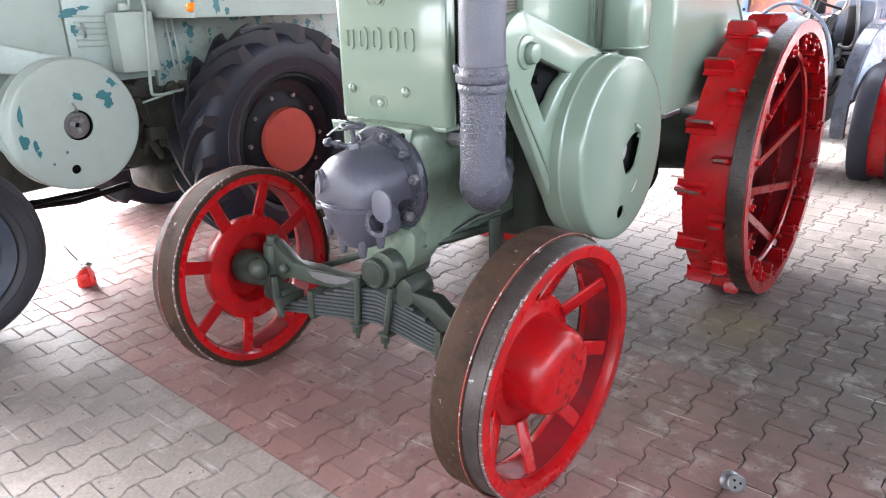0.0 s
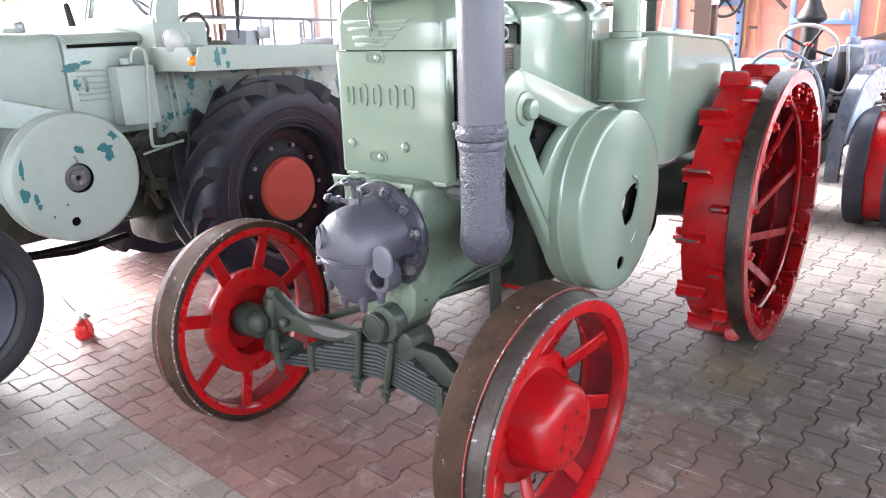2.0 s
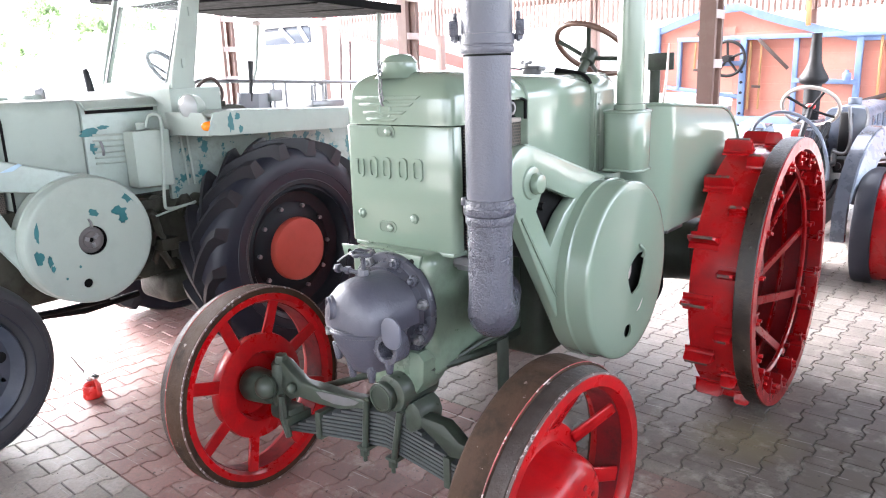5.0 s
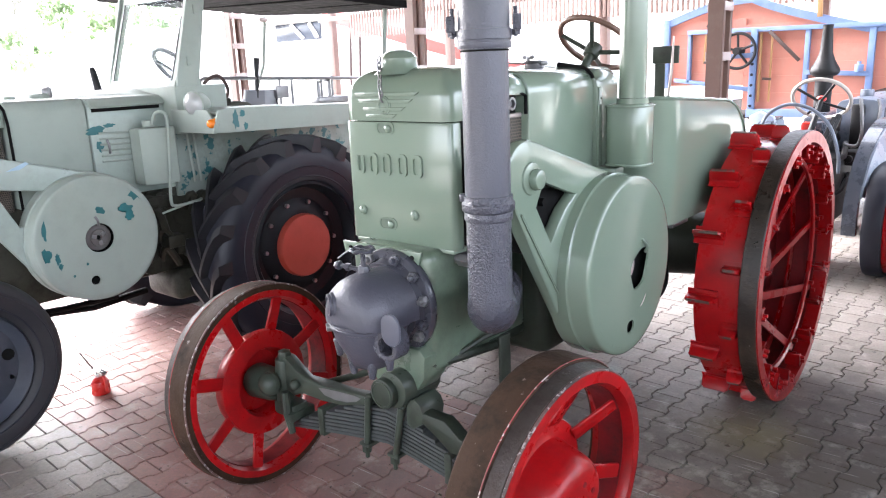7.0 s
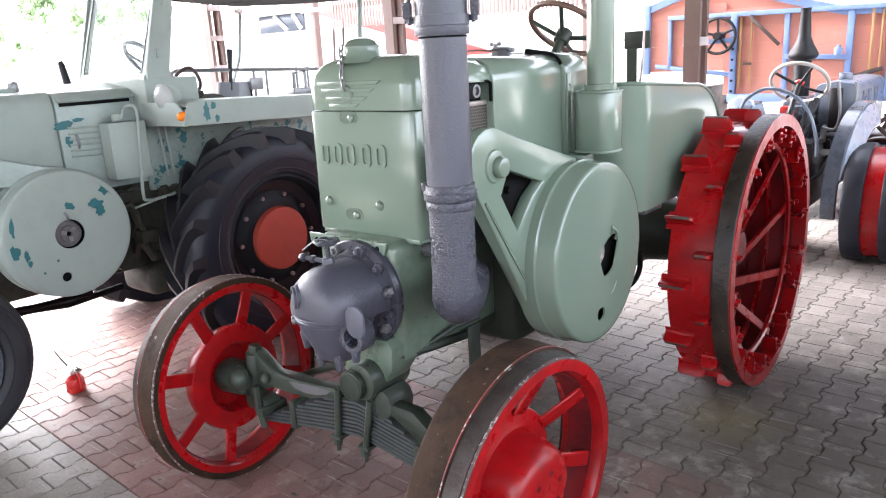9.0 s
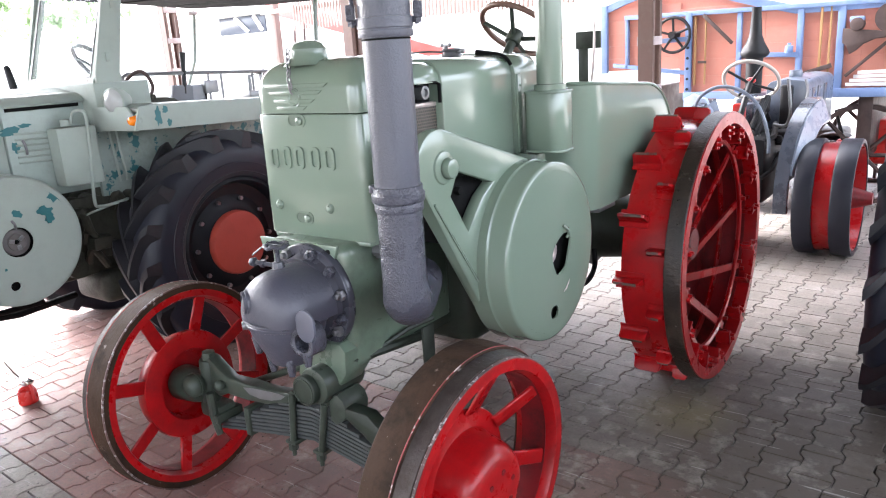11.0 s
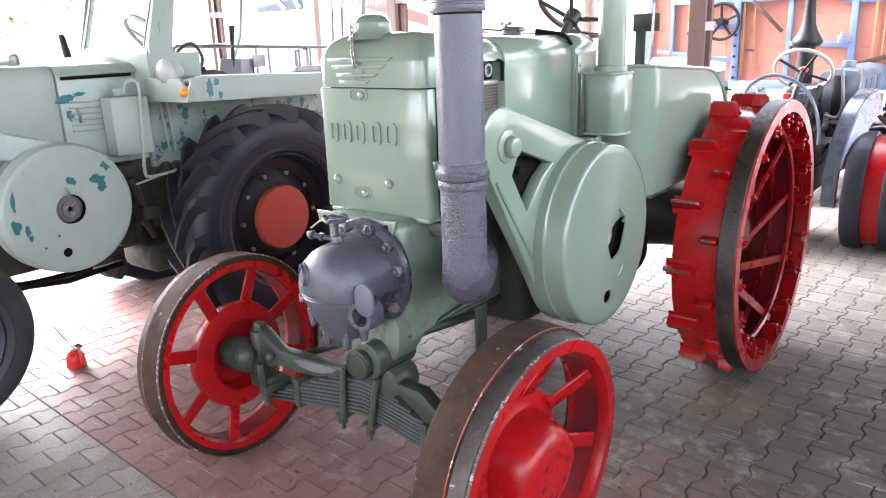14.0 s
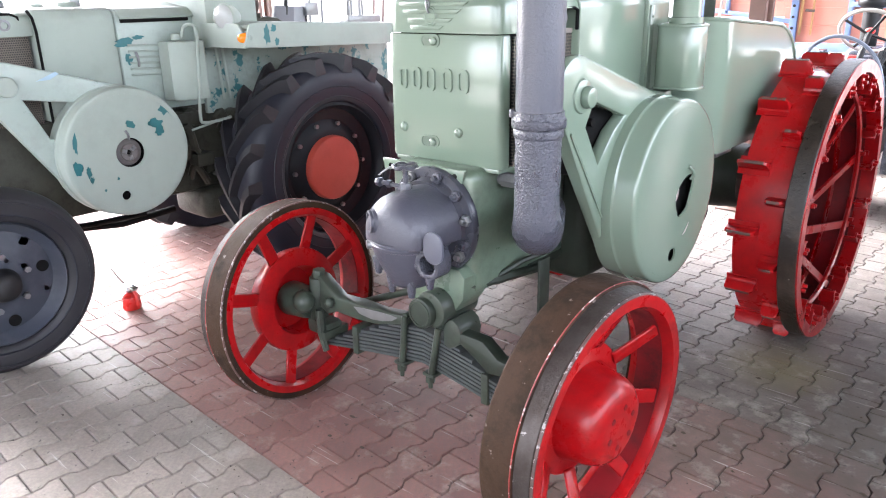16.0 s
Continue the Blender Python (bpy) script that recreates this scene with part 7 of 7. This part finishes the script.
# ---- outside: conveyor, low building, trees ----
conveyor = thing("grain_conveyor", (-7.8, 9.3, 0), "long red grain conveyor on thin legs", "conveyor")
bm = shape()
plate(bm, [(-10.2, 2.62), (-5.2, 1.32), (-5.2, 1.52), (-10.2, 2.86)], "y", 9.0, 9.3, 0.01)
part("trough", bm, paint("faded_red_paint", (0.5, 0.06, 0.05), 0.5), conveyor)
for x, z in ((-9.6, 2.5), (-6.0, 1.55)):
    for dy in (9.02, 9.28):
        bm = shape()
        tube(bm, [(x, dy, 0), (x + 0.2, dy, z)], 0.025, 8)
        part("leg", bm, RUST, conveyor)
barn = thing("low_building", (-14, 13, 0), "white low building with a dark window", "building")
bm = shape()
box(bm, -24, -9.5, 12.6, 16, 0, 3.0)
part("wall", bm, plain("white_render", (0.75, 0.73, 0.7), 0.8), barn, smooth=0)
bm = shape()
box(bm, -16.25, -14.3, 12.56, 12.62, 2.48, 2.95, 0.01)
win = part("window", bm, plain("dark_pane", (0.05, 0.06, 0.08), 0.2), barn, "dark window")
for x0, x1 in ((-15.55, -14.95), (-14.75, -14.35)):
    bm = shape()
    plate(bm, [(x0, 2.9), (x0 + 0.1, 2.95), (x1, 2.55), (x1 - 0.1, 2.5)], "y", 12.50, 12.55)
    part("strut", bm, plain("white_timber", (0.8, 0.78, 0.76), 0.7), win, "white timber strut")
bm = shape()
box(bm, -24.5, -9, 12.2, 16.4, 3.0, 3.2, 0.02)
part("roof", bm, plain("pale_roof", (0.6, 0.58, 0.56), 0.7), barn, smooth=0)

# bark and leaf colours are lightened to imitate bright haze
BARK = plain("bark_paled_for_haze", (0.34, 0.32, 0.28), 0.9, 0, 0.3, 0.8, 8)
LEAF, ln, ll, lb = node_material("thin_leaves_paled_for_haze", 0.6)
lb.inputs["Base Color"].default_value = (0.11, 0.15, 0.08, 1)
glow = ln.new("ShaderNodeBsdfTranslucent")
glow.inputs["Color"].default_value = (0.3, 0.4, 0.22, 1)
mixed = ln.new("ShaderNodeMixShader")
mixed.inputs[0].default_value = 0.55
ll.new(lb.outputs[0], mixed.inputs[1])
ll.new(glow.outputs[0], mixed.inputs[2])
ll.new(mixed.outputs[0], ln["Material Output"].inputs["Surface"])


def tree(x, y, h, seed):
    rng = random.Random(seed)
    ob = thing("tree", (x, y, 0), "leafy green tree standing beyond the yard", "tree", "trees beyond the yard")
    bm = shape()
    tube(bm, curve_points([(x, y, 0), (x + 0.1, y, h * 0.3), (x - 0.05, y + 0.1, h * 0.6), (x, y, h * 0.9)], 4), [0.2 - 0.013 * i for i in range(13)], 9)
    limbs = []
    for k in range(9):
        a, z = rng.uniform(0, 6.28), h * rng.uniform(0.28, 0.75)
        r = h * rng.uniform(0.2, 0.36)
        end = Vector((x + r * math.cos(a), y + r * math.sin(a), z + r * 0.7))
        limbs.append(end)
        tube(bm, [(x, y, z), (Vector((x, y, z)) + end) / 2 + Vector((0, 0, 0.15)), end], [0.07, 0.045, 0.015], 6)
    part("trunk", bm, BARK, ob)
    verts, faces = [], []
    for end in limbs + [Vector((x, y, h))]:
        for c in range(11):
            o = end + Vector((rng.gauss(0, 1), rng.gauss(0, 1), rng.gauss(0, 0.8))) * h * 0.085
            for q in range(14):
                p = o + Vector((rng.gauss(0, 1), rng.gauss(0, 1), rng.gauss(0, 1))) * h * 0.022
                e = Euler((rng.uniform(0, 6), rng.uniform(0, 6), rng.uniform(0, 6))).to_matrix()
                s = rng.uniform(0.12, 0.26)
                n = len(verts)
                verts += [K * (p + e @ Vector(v)) for v in ((-s, 0, 0), (0, -s * 0.5, 0.01), (s, 0, 0), (0, s * 0.5, 0.01))]
                faces.append((n, n + 1, n + 2, n + 3))
    mesh = bpy.data.meshes.new("crown")
    mesh.from_pydata(verts, [], faces)
    mesh.materials.append(LEAF)
    crown = tagged(new("crown", mesh), kind="stuff")
    crown.parent = ob
    crown.matrix_parent_inverse = Matrix.Translation(-BASE[ob.name])


for i, (x, y, h) in enumerate(((-37.4, 13.8, 7.5), (-36.0, 19.5, 7.0), (-39.0, 9.5, 8.0))):
    tree(x, y, h, i + 1)
bm = shape()
n = 48
ring = []
for i in range(n + 1):
    a = math.pi * (0.12 + 0.98 * i / n)
    rr = random.Random(i)
    ring.append((36 * math.cos(a), 36 * math.sin(a), 1.5 + 0.8 * rr.random()))
for (x0, y0, h0), (x1, y1, h1) in zip(ring, ring[1:]):
    vs = [bm.verts.new(p) for p in ((x0, y0, 0), (x1, y1, 0), (x1, y1, h1), (x0, y0, h0))]
    bm.faces.new(vs)
tagged(part("backdrop", bm, plain("pale_far_walls", (0.62, 0.62, 0.58), 0.8, 0, 0.15, 0.1, 0.4), smooth=0), "pale distant walls beyond the yard", "backdrop", kind="structure")

# ---- interlocking pavers ----
PITCH, LONG, SWAY, TURN = 0.1274, 0.1835, 0.0108, radians(-2.79)
U0, V1 = 0.941, 0.962
V0 = V1 - 7.5 * LONG
ca, sa = math.cos(TURN), math.sin(TURN)


def wave(v):
    f = (v - V1) / LONG % 1.0
    f = min(f, 1 - f)
    return 1.0 if f < 0.17 else -1.0 if f > 0.33 else 1 - 2 * (f - 0.17) / 0.16


def paver_outline(i, va, vb):
    """Corners (u, v) of a stone in column i between two cross joints."""
    ks = {va, vb}
    n0 = math.floor((va - V1) / LONG) - 1
    for n in range(n0, n0 + 4):
        for f in (0.17, 0.33, 0.67, 0.83):
            v = V1 + (n + f) * LONG
            if va < v < vb:
                ks.add(v)
    ks = sorted(ks)
    sgn = 1 if i % 2 == 0 else -1
    left = [(U0 + (i - 0.5) * PITCH - sgn * SWAY * wave(v), v) for v in ks]
    right = [(U0 + (i + 0.5) * PITCH + sgn * SWAY * wave(v), v) for v in ks]
    return right + left[::-1]


def solid(outline, gap=0.0019, edge=0.0034, drop=0.0048):
    """Vertices and faces of a stone with worn edges, round its own middle."""
    cx, cy = sum(p[0] for p in outline) / len(outline), sum(p[1] for p in outline) / len(outline)
    w, h = max(abs(p[0] - cx) for p in outline), max(abs(p[1] - cy) for p in outline)
    n = len(outline)
    vs = []
    for inset, z in ((gap, -0.02), (gap, -drop), (gap + edge, 0.0)):
        vs += [((u - cx) * (1 - 1.2 * inset / w), (v - cy) * (1 - 0.8 * inset / h), z) for u, v in outline]
    fs = [tuple(range(2 * n, 3 * n))]
    for r in range(2):
        for k in range(n):
            j = (k + 1) % n
            fs.append((r * n + k, r * n + j, (r + 1) * n + j, (r + 1) * n + k))
    return (cx, cy), vs, fs


rng = random.Random(11)
pavement = tagged(new("pavement", bpy.data.meshes.new("pavement")), "interlocking concrete pavers, grey with a red band", "pavement", kind="structure")
bm = shape()
box(bm, -7.6, 5.1, -5.5, 8.6, -0.02, -0.0115)
bmesh.ops.scale(bm, vec=(K, K, K), verts=bm.verts)
bm.to_mesh(pavement.data)
bm.free()
pavement.data.materials.append(JOINT)
near_mesh, rest, count = {}, {"grey": ([], []), "red": ([], [])}, 0
for i in range(-66, 33):
    shift = 0.0 if i % 2 == 0 else 0.5
    cuts = sorted({round(V1 + (k + shift) * LONG, 6) for k in range(-38, 44)} | {round(V0, 6), round(V1, 6)})
    cuts = [c for j, c in enumerate(cuts) if j == 0 or c - cuts[j - 1] > 0.01]
    for va, vb in zip(cuts, cuts[1:]):
        u, v = U0 + i * PITCH, (va + vb) / 2
        x, y = ca * u - sa * v, sa * u + ca * v
        if not (-7.5 < x < 5.0 and -5.4 < y < 8.5):
            continue
        tone = "red" if V0 < v < V1 else "grey"
        near = -0.95 < x < 1.75 and -0.75 < y < 1.75 and not (-0.2 < x < 0.5 and y > 0.4) and count < 300
        (cu, cv), vs, fs = solid(paver_outline(i, va, vb))
        z = rng.uniform(-0.0012, 0.0012)
        tx, ty = rng.gauss(0, 0.004), rng.gauss(0, 0.004)
        cx, cy = ca * cu - sa * cv, sa * cu + ca * cv
        if near:
            count += 1
            key = (tone, i % 2, round(vb - va, 4), round(((va - V1) / LONG) % 1.0, 2))
            if key not in near_mesh:
                mesh = bpy.data.meshes.new("paver")
                mesh.from_pydata([(K * a, K * b, K * c) for a, b, c in vs], [], fs)
                mesh.materials.append(PAVER_RED if tone == "red" else PAVER_GREY)
                near_mesh[key] = mesh
            ob = new("paver", near_mesh[key])
            ob.parent = pavement
            ob.matrix_basis = Matrix.Translation((K * cx, K * cy, K * z)) @ Euler((tx, ty, TURN)).to_matrix().to_4x4()
        else:
            vl, fl = rest[tone]
            n = len(vl)
            for a, b, c in vs:
                vl.append((K * (cx + ca * a - sa * b), K * (cy + sa * a + ca * b), K * (z + c - tx * b * 0 + tx * a)))
            fl += [tuple(n + q for q in f) for f in fs]
for tone, (vl, fl) in rest.items():
    mesh = bpy.data.meshes.new("pavers")
    mesh.from_pydata(vl, [], fl)
    mesh.materials.append(PAVER_RED if tone == "red" else PAVER_GREY)
    ob = tagged(new("pavers", mesh), kind="stuff")
    ob.parent = pavement

# dry crumbs and leaf bits swept about on the pavers
CRUMB = plain("dry_brown_crumbs", (0.06, 0.045, 0.03), 0.9)
rng = random.Random(23)
vl, fl = [], []
for i in range(150):
    x, y = (rng.uniform(-0.9, 1.4), rng.uniform(-0.2, 1.7)) if i % 3 else (rng.uniform(-2.6, 2.0), rng.uniform(-0.9, 2.6))
    size, turn = rng.choice((0.004, 0.006, 0.006, 0.010, 0.016)), rng.uniform(0, 6.28)
    n = len(vl)
    for k in range(5):
        a, d = turn + 1.2566 * k, size * rng.uniform(0.4, 1.1)
        vl.append((K * (x + d * math.cos(a)), K * (y + 0.6 * d * math.sin(a)), 0.0025))
    vl.append((K * x, K * y, 0.0035 + K * 0.35 * size))
    fl += [(n + k, n + (k + 1) % 5, n + 5) for k in range(5)] + [tuple(range(n + 4, n - 1, -1))]
mesh = bpy.data.meshes.new("crumbs")
mesh.from_pydata(vl, [], fl)
mesh.materials.append(CRUMB)
tagged(new("crumbs", mesh), "dry brown crumbs and leaf bits on the pavers", "litter", kind="stuff")
